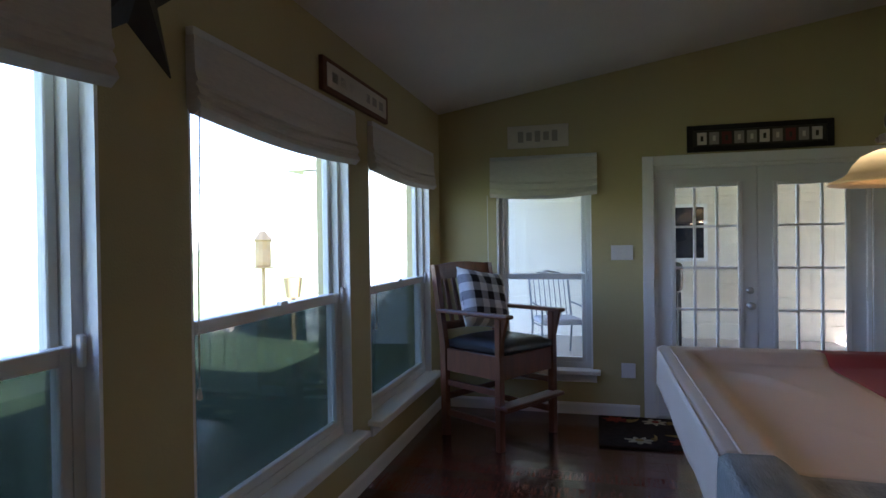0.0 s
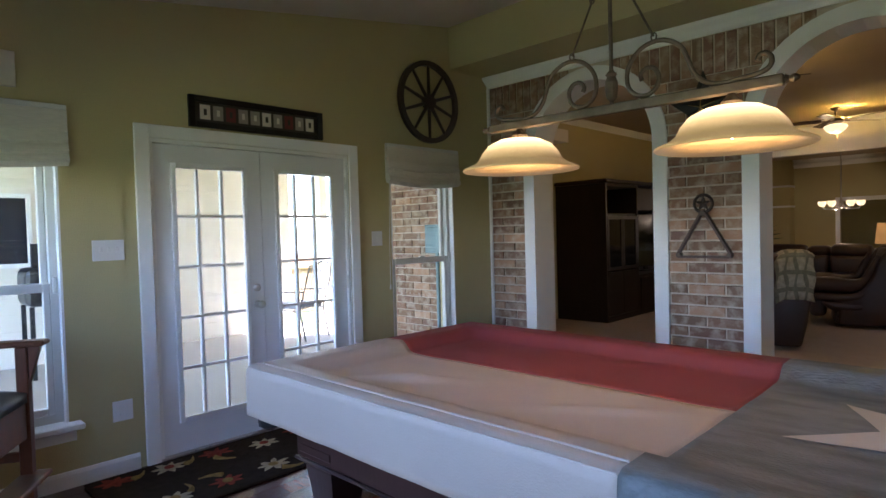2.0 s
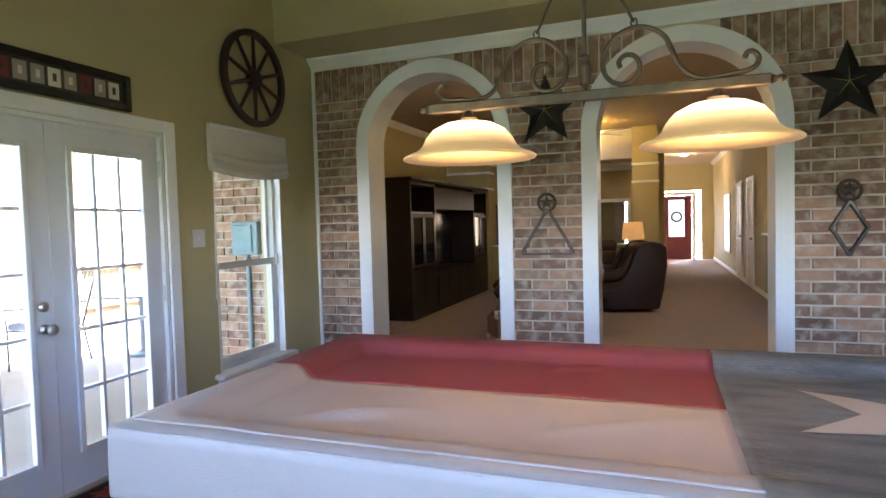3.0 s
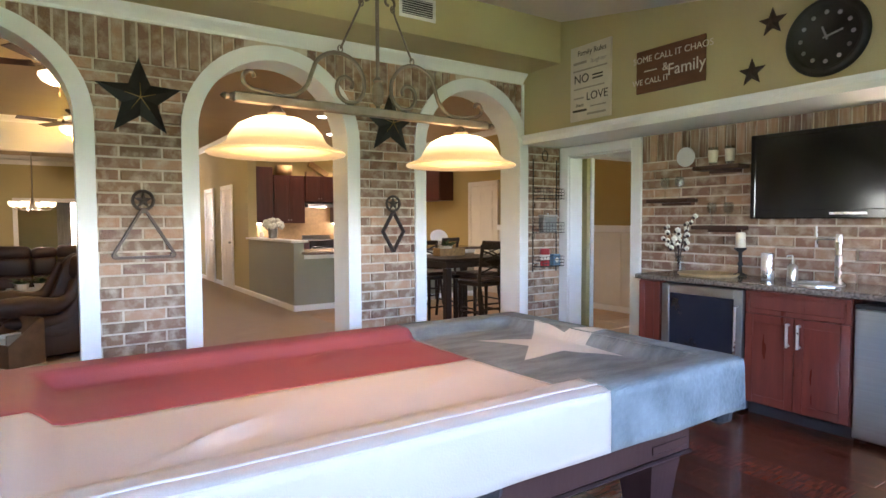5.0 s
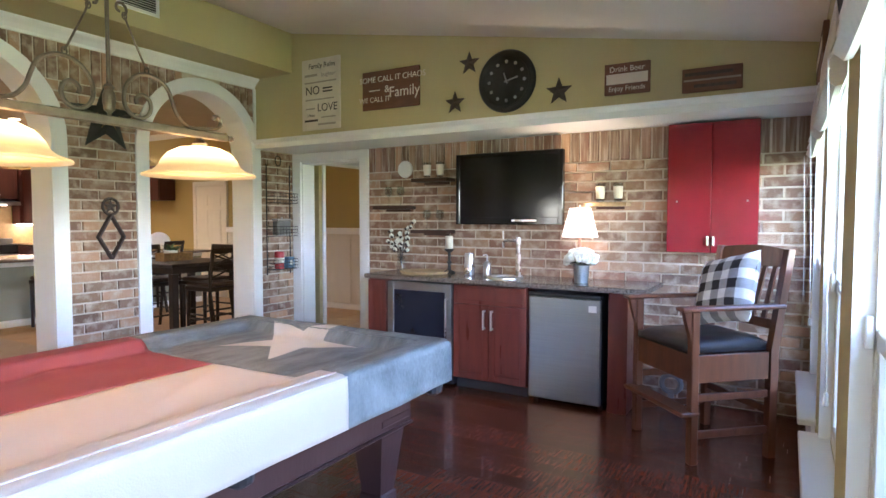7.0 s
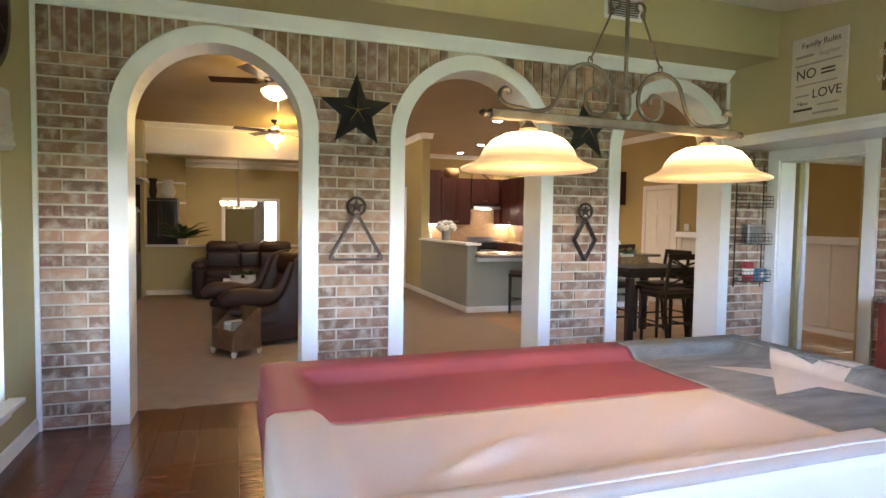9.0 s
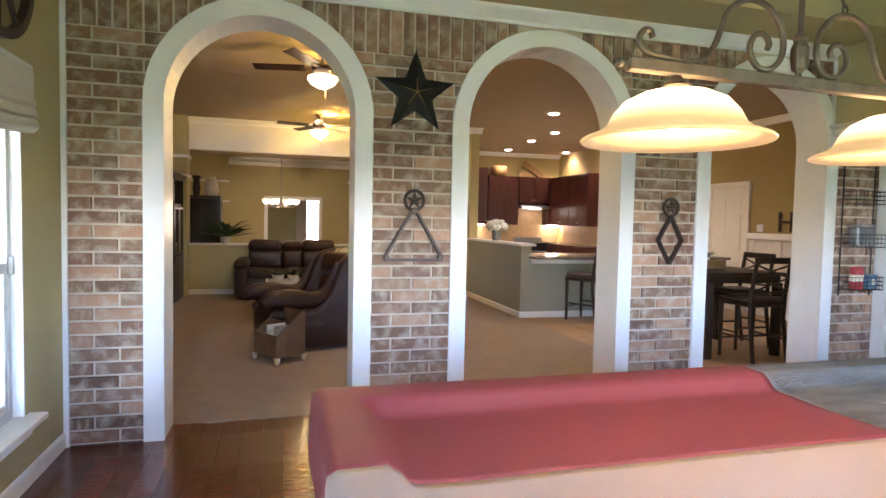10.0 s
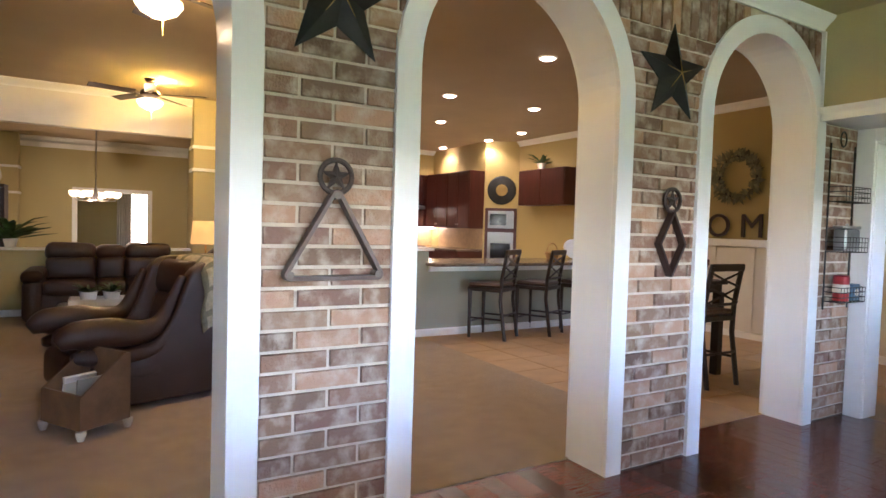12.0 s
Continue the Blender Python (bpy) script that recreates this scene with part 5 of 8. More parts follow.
wd = part("door", boxes((CF - 0.04, CF - 0.003, -2.425, -2.36, 0.10, 0.88), (CF - 0.04, CF - 0.003, -1.83, -1.765, 0.10, 0.88), (CF - 0.04, CF - 0.003, -2.36, -1.83, 0.81, 0.88), (CF - 0.04, CF - 0.003, -2.36, -1.83, 0.10, 0.16), bevel=0.003), INOX, wc, "stainless steel door frame")
DARKGL = mat("smoked_glass", (0.012, 0.014, 0.022), 0.06, vary=0.1, bump=0)
part("glass", boxes((CF - 0.03, CF - 0.012, -2.36, -1.83, 0.16, 0.81)), DARKGL, wd, "dark smoked glass")
part("handle", tube([(CF - 0.041, -2.39, 0.30), (CF - 0.075, -2.39, 0.30), (CF - 0.075, -2.39, 0.76), (CF - 0.041, -2.39, 0.76)], 0.009, 8), CHROME, wd)
part("vent_grille", boxes((CF - 0.01, CF - 0.001, -2.42, -1.77, 0.02, 0.09)), BLACKP, wc)
for i in range(3):
    part("bottle", lathe([(0, 0), (0.03, 0), (0.03, 0.15), (0.012, 0.2), (0.012, 0.24), (0, 0.24)], 12, Matrix.Translation((CF - 0.0095, -1.98 - 0.11 * i, 0.30)) @ Matrix.Scale(0.12, 4, (1, 0, 0))), REDC, wc)

sink = thing("sink_cabinet", Matrix.Identity(4), "cherry sink base cabinet with two shaker doors", "cabinet", "bar cabinets")
part("body", boxes((CF, XB - 0.02, -3.105, -2.435, 0.09, 0.893)), CHERRY, sink)
part("toe_kick", boxes((CF + 0.05, XB - 0.02, -3.105, -2.435, 0, 0.09)), BLACKP, sink)
shaker(sink, "false_drawer", -3.10, -2.44, 0.735, 0.885)
shaker(sink, "door", -2.768, -2.44, 0.10, 0.725, handle=(-2.735, 0.53, 0.69))
shaker(sink, "door", -3.10, -2.772, 0.10, 0.725, handle=(-2.805, 0.53, 0.69))

fr = thing("mini_fridge", Matrix.Identity(4), "stainless front mini fridge with black top under the counter", "fridge")
part("body", boxes((CF + 0.02, XB - 0.06, -3.69, -3.12, 0.03, 0.86), bevel=0.006), BLACKP, fr)
fd = part("door", boxes((CF - 0.03, CF + 0.016, -3.69, -3.12, 0.035, 0.835), bevel=0.008), INOX, fr, "brushed stainless door")
part("top_trim", boxes((CF - 0.03, CF + 0.016, -3.69, -3.12, 0.838, 0.868), bevel=0.008), BLACKP, fr)
part("badge", boxes((CF - 0.034, CF - 0.0305, -3.66, -3.60, 0.74, 0.79)), PLATE, fd)
for y in (-3.68, -3.16):
    part("foot", lathe([(0, 0), (0.016, 0), (0.016, 0.03), (0, 0.03)], 10, Matrix.Translation((CF + 0.04, y, 0))), BLACKP, fr)
ep = thing("end_cabinet", Matrix.Identity(4), "cherry end panel closing the bar beside the fridge", "cabinet")
part("panel", boxes((CF - 0.01, XB - 0.02, -3.88, -3.74, 0.0, 0.893), bevel=0.003), CHERRY, ep)
ct = thing("worktop", Matrix.Identity(4), "speckled brown granite worktop along the bar", "worktop")
part("slab", boxes((CF - 0.045, XB - 0.005, -4.02, -1.50, 0.895, 0.935), bevel=0.008), GRANITE, ct)
basin = thing("bar_sink", Matrix.Translation((5.93, -2.78, 0.936)), "small steel bar sink rim set in the worktop", "sink")
part("rim", tube([(0.15 * math.cos(k * 0.349), 0.15 * math.sin(k * 0.349), 0.004) for k in range(18)], 0.008, 6, closed=True), STEEL, basin)
part("bowl", lathe([(0.0, 0.001), (0.14, 0.001), (0.14, 0.003), (0, 0.0025)], 20), STEEL, basin)

tap = thing("bar_tap", Matrix.Translation((6.03, -2.86, 0.936)), "tall chrome bar tap with side spout", "tap")
part("column", lathe([(0, 0), (0.035, 0), (0.035, 0.012), (0.022, 0.02), (0.022, 0.33), (0.018, 0.345), (0, 0.346)], 18), CHROME, tap, "", True)
part("spout", tube([(0, 0.0, 0.31), (0, 0.06, 0.315), (0, 0.13, 0.31), (0, 0.14, 0.295), (0, 0.14, 0.25)], 0.012, 10), CHROME, tap, "", True)
part("lever", tube([(0, 0.14, 0.32), (0, 0.145, 0.40)], 0.007, 8), CHROME, tap)
sh_ = thing("cocktail_shaker", Matrix.Translation((5.96, -2.42, 0.936)), "polished steel canister on the worktop", "canister")
part("body", lathe([(0, 0), (0.042, 0), (0.045, 0.01), (0.045, 0.19), (0.04, 0.2), (0, 0.201)], 20), CHROME, sh_, "", True)
sd = thing("soap_dispenser", Matrix.Translation((5.95, -2.60, 0.936)), "chrome and glass pump dispenser on the worktop", "dispenser")
part("bottle", lathe([(0, 0), (0.034, 0), (0.036, 0.01), (0.034, 0.11), (0.015, 0.13), (0, 0.131)], 16), STEEL, sd, "", True)
part("pump", tube([(0, 0, 0.131), (0, 0, 0.185), (0, 0.005, 0.19), (-0.04, 0.02, 0.185)], 0.006, 8), CHROME, sd)

tr = thing("round_tray", Matrix.Translation((5.90, -1.98, 0.936)), "pale wooden tray lying on the worktop", "tray")
part("dish", lathe([(0, 0), (0.19, 0), (0.205, 0.022), (0.196, 0.026), (0.18, 0.01), (0, 0.008)], 32, Matrix.Scale(1.15, 4, (0, 1, 0))), WOODL, tr, "", True)
cs = thing("candlestick", Matrix.Translation((6.05, -2.16, 0.936)), "black turned candlestick with a cream pillar candle", "candle")
part("stem", lathe([(0, 0), (0.055, 0), (0.05, 0.015), (0.018, 0.03), (0.012, 0.08), (0.022, 0.10), (0.012, 0.12), (0.014, 0.19), (0.045, 0.215), (0.045, 0.225), (0, 0.226)], 18), BLACKM, cs, "", True)
part("candle", lathe([(0, 0.227), (0.036, 0.227), (0.036, 0.34), (0.03, 0.345), (0, 0.342)], 18), FROST, cs, "cream wax candle", True)


def cotton_vase():
    t = thing("cotton_vase", Matrix.Translation((6.02, -1.64, 0.936)), "glass vase of dried cotton stems on the worktop", "vase")
    part("vase", lathe([(0, 0), (0.04, 0), (0.05, 0.03), (0.042, 0.09), (0.03, 0.12), (0.045, 0.14), (0.04, 0.14), (0.02, 0.11), (0, 0.02)], 18), CLEAR, t)
    rnd = random.Random(7)
    stems, bolls, husks = bmesh.new(), bmesh.new(), bmesh.new()
    for i in range(15):
        a, ln = rnd.uniform(0, 6.28), rnd.uniform(0.16, 0.40)
        sp = rnd.uniform(0.05, 0.17)
        tip = (sp * math.cos(a) * 0.7, sp * math.sin(a), 0.09 + ln)
        tube([(0, 0, 0.06), (tip[0] * 0.35, tip[1] * 0.35, 0.1 + ln * 0.5), tip], 0.003, 4, stems)
        for k in range(2):
            c = Vector(tip) + Vector((rnd.uniform(-0.02, 0.02), rnd.uniform(-0.03, 0.03), -0.05 * k))
            bmesh.ops.create_icosphere(bolls, subdivisions=1, radius=rnd.uniform(0.018, 0.028), matrix=Matrix.Translation(c))
            bmesh.ops.create_icosphere(husks, subdivisions=1, radius=0.015, matrix=Matrix.Translation(c + Vector((-0.012, rnd.uniform(-0.02, 0.02), -0.012))))
    part("stems", stems, DARKW, t)
    tagged(part("cotton", bolls, PETAL, t), "white cotton bolls", "", "", "stuff")
    tagged(part("husks", husks, DARKW, t), "dark dry husks", "", "", "stuff")


cotton_vase()


def table_lamp():
    t = thing("table_lamp", Matrix.Translation((6.0, -3.41, 0.936)), "small lit table lamp with white shade on the worktop", "lamp")
    part("base", lathe([(0, 0), (0.06, 0), (0.06, 0.015), (0.03, 0.03), (0.045, 0.10), (0.05, 0.18), (0.028, 0.26), (0.012, 0.29), (0.012, 0.35), (0, 0.35)], 20), CHAIRW, t, "turned brown wooden base", True)
    part("shade", lathe([(0.145, 0.355), (0.085, 0.59), (0.081, 0.59), (0.141, 0.355)], 32), LSHADE, t, "white cloth shade, lit", True)
    part("finial", lathe([(0, 0.35), (0.004, 0.35), (0.004, 0.60), (0.009, 0.61), (0, 0.62)], 8), STEEL, t)
    lamp("table_lamp_light", "POINT", Matrix.Translation((6.0, -3.41, 1.40)), 0.6, (1.0, 0.78, 0.5), radius=0.04)


table_lamp()


def flower_tin(m, label, r=0.055, h=0.13, spread=0.1, n=60):
    t = thing("flower_bucket", m, label, "flowers")
    part("bucket", lathe([(0, 0), (r * 0.85, 0), (r, h), (r * 1.06, h), (r * 1.03, h + 0.004), (r * 0.9, h - 0.004), (0, h - 0.01)], 20), TIN, t, "galvanised tin bucket")
    rnd = random.Random(3)
    bm, lv = bmesh.new(), bmesh.new()
    for i in range(n):
        a, b = rnd.uniform(0, 6.28), math.acos(rnd.uniform(-0.15, 1))
        c = Vector((spread * math.sin(b) * math.cos(a), spread * math.sin(b) * math.sin(a), h + 0.03 + spread * 0.75 * math.cos(b)))
        bmesh.ops.create_icosphere(bm, subdivisions=1, radius=spread * rnd.uniform(0.2, 0.3), matrix=Matrix.Translation(c))
    for i in range(10):
        a = i * 0.63
        bmesh.ops.create_cone(lv, segments=4, radius1=0.02, radius2=0.001, depth=0.08, cap_ends=True, matrix=Matrix.Translation((spread * 0.8 * math.cos(a), spread * 0.8 * math.sin(a), h + 0.015)) @ Matrix.Rotation(a, 4, "Z") @ Matrix.Rotation(radians(100), 4, "Y") @ Matrix.Scale(0.2, 4, (1, 0, 0)))
    tagged(part("hydrangea", bm, PETAL, t), "white hydrangea blooms", "", "", "stuff")
    part("leaves", lv, LEAF, t)


flower_tin(Matrix.Translation((5.86, -3.47, 0.936)), "white hydrangeas in a tin bucket on the worktop", 0.062, 0.14, 0.115, 70)

tv = thing("television", Matrix.Translation((6.15, -2.714, 1.708)) @ EAST, "black flat television mounted on the brick wall", "television")
part("bezel", boxes((-0.515, -0.475, -0.05, 0.0, -0.32, 0.32), (0.475, 0.515, -0.05, 0.0, -0.32, 0.32), (-0.475, 0.475, -0.05, 0.0, 0.285, 0.32), (-0.475, 0.475, -0.05, 0.0, -0.32, -0.255), bevel=0.006), BLACKG, tv)
part("screen", boxes((-0.475, 0.475, -0.044, -0.01, -0.255, 0.285)), BLACKG, tv, "switched-off glossy screen")
part("back", boxes((-0.45, 0.45, 0.002, 0.04, -0.27, 0.27), bevel=0.01), BLACKP, tv)
part("wall_bracket", boxes((-0.2, 0.2, 0.042, 0.078, -0.15, 0.15)), BLACKP, tv)
part("speaker_strip", boxes((0.05, 0.28, -0.054, -0.0505, -0.292, -0.276)), CHROME, tv)


def glassware(kind, m):
    if kind == "wine":
        t = thing("wine_glass", m, "clear stemmed wine glass on a shelf", "glass", "glasses on the bar shelves")
        part("foot", lathe([(0, 0), (0.034, 0), (0.03, 0.004), (0.005, 0.01), (0.004, 0.09), (0, 0.09)], 14), CLEAR, t)
        part("bowl", lathe([(0, 0.09), (0.02, 0.095), (0.038, 0.12), (0.04, 0.15), (0.033, 0.19), (0.031, 0.19), (0.037, 0.15), (0.034, 0.12), (0, 0.1)], 16), CLEAR, t)
    else:
        t = thing("pint_glass", m, "tall pint glass with a pale printed band", "glass", "glasses on the bar shelves")
        part("wall", lathe([(0, 0), (0.03, 0), (0.04, 0.155), (0.037, 0.155), (0.028, 0.01), (0, 0.01)], 16), CLEAR, t)
        part("printed_band", lathe([(0.0322, 0.03), (0.0335, 0.03), (0.0402, 0.13), (0.0385, 0.13)], 16), PALE, t)


for k, (y0, y1, z, kind) in enumerate(((-1.72, -2.12, 1.825, "pint"), (-1.26, -1.67, 1.566, "wine"), (-1.715, -2.12, 1.333, "wine"), (-3.43, -3.76, 1.573, "pint"))):
    s = thing("floating_shelf", Matrix.Translation((XB - 0.005, (y0 + y1) / 2, z)), "short rustic wooden shelf on the brick wall", "shelf", "bar shelves")
    h = abs(y1 - y0) / 2
    part("board", boxes((-0.17, 0.0, -h, h, -0.032, 0.0), bevel=0.004), SHELFW if k < 3 else WOODL, s)
    part("bracket", boxes((-0.02, 0.0, -h * 0.7, h * 0.7, -0.055, -0.033), bevel=0.003), SHELFW, s)
    for dy in (-0.07, 0.075):
        glassware(kind, Matrix.Translation((XB - 0.09, (y0 + y1) / 2 + dy - 0.01, z + 0.001)))
disc = thing("round_plaque", Matrix.Translation((XB - 0.03, -1.565, 1.93)) @ EAST @ Matrix.Rotation(radians(90), 4, "X"), "small white round plaque on the brick", "plaque")
part("plaque", lathe([(0, 0), (0.085, 0), (0.085, 0.012), (0.078, 0.018), (0, 0.02)], 28), PLATE, disc)
part("hanger", lathe([(0, -0.03), (0.01, -0.03), (0.01, -0.001), (0, -0.001)], 8), STEEL, disc)

dc = thing("dartboard_cabinet", Matrix.Translation((XB - 0.14, -4.37, 1.67)) @ EAST, "red painted dartboard cabinet hung on the brick, closed", "cabinet")
part("body", boxes((-0.31, 0.31, 0.024, 0.135, -0.485, 0.485), bevel=0.003), REDP, dc)
for s in (-1, 1):
    dd = part("door", boxes((min(s * 0.002, s * 0.31), max(s * 0.002, s * 0.31), 0.0, 0.022, -0.485, 0.485), bevel=0.003), REDP, dc)
    part("handle", boxes((min(s * 0.012, s * 0.028), max(s * 0.012, s * 0.028), -0.02, -0.001, -0.43, -0.36), bevel=0.003), CHROME, dd)
    part("screw", lathe([(0, 0), (0.008, 0), (0.006, 0.004), (0, 0.005)], 8, Matrix.Translation((s * 0.24, -0.0005, -0.10)) @ Matrix.Rotation(radians(90), 4, "X")), STEEL, dd)

crate = thing("wire_hose_reel", Matrix.Translation((6.08, -4.12, 0.0)), "grey hose bracket on the floor by the brick wall", "hose holder")
part("foot", boxes((-0.06, 0.06, -0.10, 0.10, 0, 0.04), bevel=0.006), TIN, crate)
part("reel", tube([(0.0, 0.07 * math.cos(k * 0.42), 0.17 + 0.07 * math.sin(k * 0.42)) for k in range(15)], 0.02, 8, closed=True), TIN, crate)
part("post", boxes((-0.02, 0.02, -0.02, 0.02, 0.041, 0.11)), TIN, crate)

# ---- living room, kitchen and dining beyond the arches ----
ZL = 3.1
CEIL2 = mat("tan_ceiling_paint", (0.46, 0.37, 0.25), 0.9, vary=0.05, scale=2, bump=0.4, bump_scale=90)
BROWNL = mat("brown_leather", (0.034, 0.014, 0.009), 0.4, vary=0.35, scale=4, fine=90, bump=0.3, bump_scale=120)
ESPRESSO = mat("espresso_wood", (0.018, 0.010, 0.007), 0.4, vary=0.3, scale=6, stretch=(3, 3, 0.5), bump=0.06)
KCAB = mat("kitchen_cherry_cabinet", (0.055, 0.013, 0.009), 0.35, vary=0.25, scale=5, stretch=(3, 3, 0.4), bump=0.05)
SPLASH = mat("tan_backsplash_tile", (0.42, 0.28, 0.14), 0.4, vary=0.15, scale=12, bump=0.1)
GOLDW = mat("gold_kitchen_paint", (0.42, 0.32, 0.12), 0.75, vary=0.05, scale=1.2, bump=0.25, bump_scale=140)
SAGE = mat("sage_bar_paint", (0.33, 0.33, 0.25), 0.7, vary=0.04, scale=1.5, bump=0.2, bump_scale=140)
WICKER = mat("wicker", (0.30, 0.18, 0.07), 0.8, vary=0.35, scale=40, bump=0.5)
DOMEG = mat("lit_glass_bowl", (0.9, 0.8, 0.6), 0.4, vary=0.05, bump=0, emit=0.1, emit_color=(1.0, 0.72, 0.32))
SPOTE = mat("downlight_lens", (1, 0.95, 0.85), 0.4, vary=0, bump=0, emit=1.6, emit_color=(1.0, 0.83, 0.58))
THROW = mat("plaid_throw", (0.42, 0.38, 0.28), 0.95, vary=0.25, scale=25, fine=120, bump=0.5)
TANSH = mat("tan_lamp_shade", (0.45, 0.25, 0.08), 0.8, vary=0.05, bump=0.1, emit=0.022, emit_color=(1.0, 0.50, 0.13))
SEATB = mat("brown_seat_leather", (0.075, 0.045, 0.03), 0.4, vary=0.2, scale=8, bump=0.2)
REDDOOR = mat("dark_red_door", (0.13, 0.018, 0.014), 0.35, vary=0.2, scale=4, bump=0.05)
# emission stands in for daylight behind the frosted panes
FROSTG = mat("glowing_frosted_glass", (0.8, 0.85, 0.9), 0.5, vary=0.1, scale=25, bump=0.2, emit=0.08, emit_color=(0.8, 0.9, 1.0))

solid("carpet", boxes((-1.2, 4.66, TH, 16.0, -0.1, 0.006)), CARPET, "beige living room carpet", "carpet")
solid("tile_base", boxes((4.66, 9.0, TH, 10.0, -0.1, -0.006)), MORTAR, "grout bed of the tiled floor", "floor")
solid("ceiling_living", boxes((-1.4, 9.0, TH, 7.3, ZL, ZL + 0.15), (2.95, 9.0, 7.3, 16.0, ZL, ZL + 0.15)), CEIL2, "tan living room and kitchen ceiling", "ceiling")
solid("ceiling_dining", boxes((-1.4, 2.95, 7.302, 14.2, 2.86, 3.1)), CEIL2, "lower dining room ceiling", "ceiling")
# two unseen slabs, added to keep the sun off the rooms below
solid("roof", boxes((-1.6, 9.4, -0.2, 16.4, 3.9, 4.1)), CEIL2, "plain slab above the house, unseen, added to keep the sun out", "roof")
solid("sun_block_games_room", boxes((-0.5, 9.4, YS - 0.6, -0.2, 3.65, 3.8)), CEIL2, "plain slab above the games room, unseen, added to keep the sun out", "roof")
solid("wall_living_west", boxes((-1.4, -1.2, TH, 16.2, -0.1, 3.9)), OLIVE, "olive living room wall behind the media cabinet", "wall")
solid("wall_front", boxes((-1.4, 1.3, 16.0, 16.2, -0.1, 3.9), (2.75, 3.02, 16.0, 16.2, -0.1, 3.9), (1.3, 2.75, 16.0, 16.2, -0.1, 0.4), (1.3, 2.75, 16.0, 16.2, 2.3, 3.9), (4.25, 5.0, 16.0, 16.2, -0.1, 3.9), (3.02, 4.25, 16.0, 16.2, 2.25, 3.9)), OLIVE, "olive entrance wall", "wall")
solid("wall_hall", boxes((4.60, 4.76, 6.4, 16.0, -0.1, 3.9)), OLIVE, "olive hallway wall beside the kitchen", "wall")
solid("wall_kitchen_back", boxes((4.76, 8.8, 9.75, 9.9, -0.1, 3.9)), GOLDW, "gold painted kitchen wall", "wall")
solid("wall_nook_east", boxes((8.6, 8.8, -2.3, 9.75, -0.1, 3.9)), GOLDW, "gold painted breakfast nook wall", "wall")
solid("wall_east_outer", boxes((XB + 0.45, 6.745, TH - 0.25, TH - 0.02, -0.1, 3.9), (6.745, 8.0, TH - 0.25, TH - 0.02, 2.2, 3.9), (8.0, 8.6, TH - 0.25, TH - 0.02, -0.1, 3.9)), OLIVE, "olive wall between nook and hallway", "wall")
solid("hall_casing", boxes((6.746, 6.80, 0.005, 0.262, 0, 2.12), (6.746, 8.0, 0.005, 0.262, 2.122, 2.198), (7.95, 7.999, 0.005, 0.262, 0, 2.12), bevel=0.004), WHITE, "white casing of the opening from hallway to nook", "trim")
solid("half_wall", boxes((-0.31, 2.48, 7.15, 7.30, 0, 0.875)), OLIVE, "olive half wall behind the sofa", "wall")
solid("half_wall_cap", boxes((-0.31, 2.48, 7.11, 7.34, 0.877, 0.91)), WHITE, "white cap of the half wall", "trim")
solid("pier", boxes((-1.2, -0.31, 6.95, 7.30, 0, ZL)), OLIVE, "olive pier at the end of the half wall", "pier")
solid("column", boxes((2.48, 2.94, 6.95, 7.30, 0, ZL)), OLIVE, "olive column between living room and hallway", "column")
for z in (2.05, 2.38):
    solid("column_band", boxes((2.46, 2.96, 6.93, 7.32, z, z + 0.045)), WHITE, "white band round the column", "trim")
    solid("pier_band", boxes((-1.2, -0.29, 6.93, 7.32, z, z + 0.045)), WHITE, "white band round the pier", "trim")
solid("beam", boxes((-0.31, 2.48, 7.15, 7.30, 2.545, ZL)), WAINS, "painted beam over the half wall", "beam")
solid("dining_wall_left", boxes((2.95, 3.05, 7.302, 14.0, 0, 3.098)), OLIVE, "olive dining room side wall", "wall")
solid("dining_wall_far", holed("y", 11.5, 0.12, -1.2, 2.95, 0, 3.1, [(0.93, 2.175, 0.45, 1.83)]), OLIVE, "olive dining room wall with a cased opening", "wall")
dw = thing("cased_opening", Matrix.Identity(4), "white cased opening in the dining room wall", "opening", "", "structure")
part("casing", boxes((0.84, 0.93, 11.478, 11.498, 0.45, 1.92), (2.175, 2.265, 11.478, 11.498, 0.45, 1.92), (0.93, 2.175, 11.478, 11.498, 1.83, 1.92), bevel=0.004), WHITE, dw)
solid("study_wall", holed("y", 14.0, 0.12, -1.2, 3.05, 0, 3.1, [(1.9, 2.42, 0.6, 1.95)]), OLIVE, "olive study wall with a bright window", "wall")
cur = thing("window_curtain", Matrix.Identity(4), "thin white curtain beside the study window", "curtain")
bmc = bmesh.new()
prev = None
for i in range(25):
    xx = 1.68 + 0.013 * i
    yy = 13.93 + 0.02 * math.sin(i * 1.6)
    pair = [bmc.verts.new((xx, yy, 0.05)), bmc.verts.new((xx, yy, 2.2))]
    if prev:
        bmc.faces.new((prev[0], pair[0], pair[1], prev[1]))
    prev = pair
co = part("cloth", bmc, BLINDF, cur, "", True)
co.modifiers.new("thickness", "SOLIDIFY").thickness = 0.004
part("rod", tube([(1.4, 13.93, 2.215), (2.6, 13.93, 2.215)], 0.012, 8), IRON, cur)
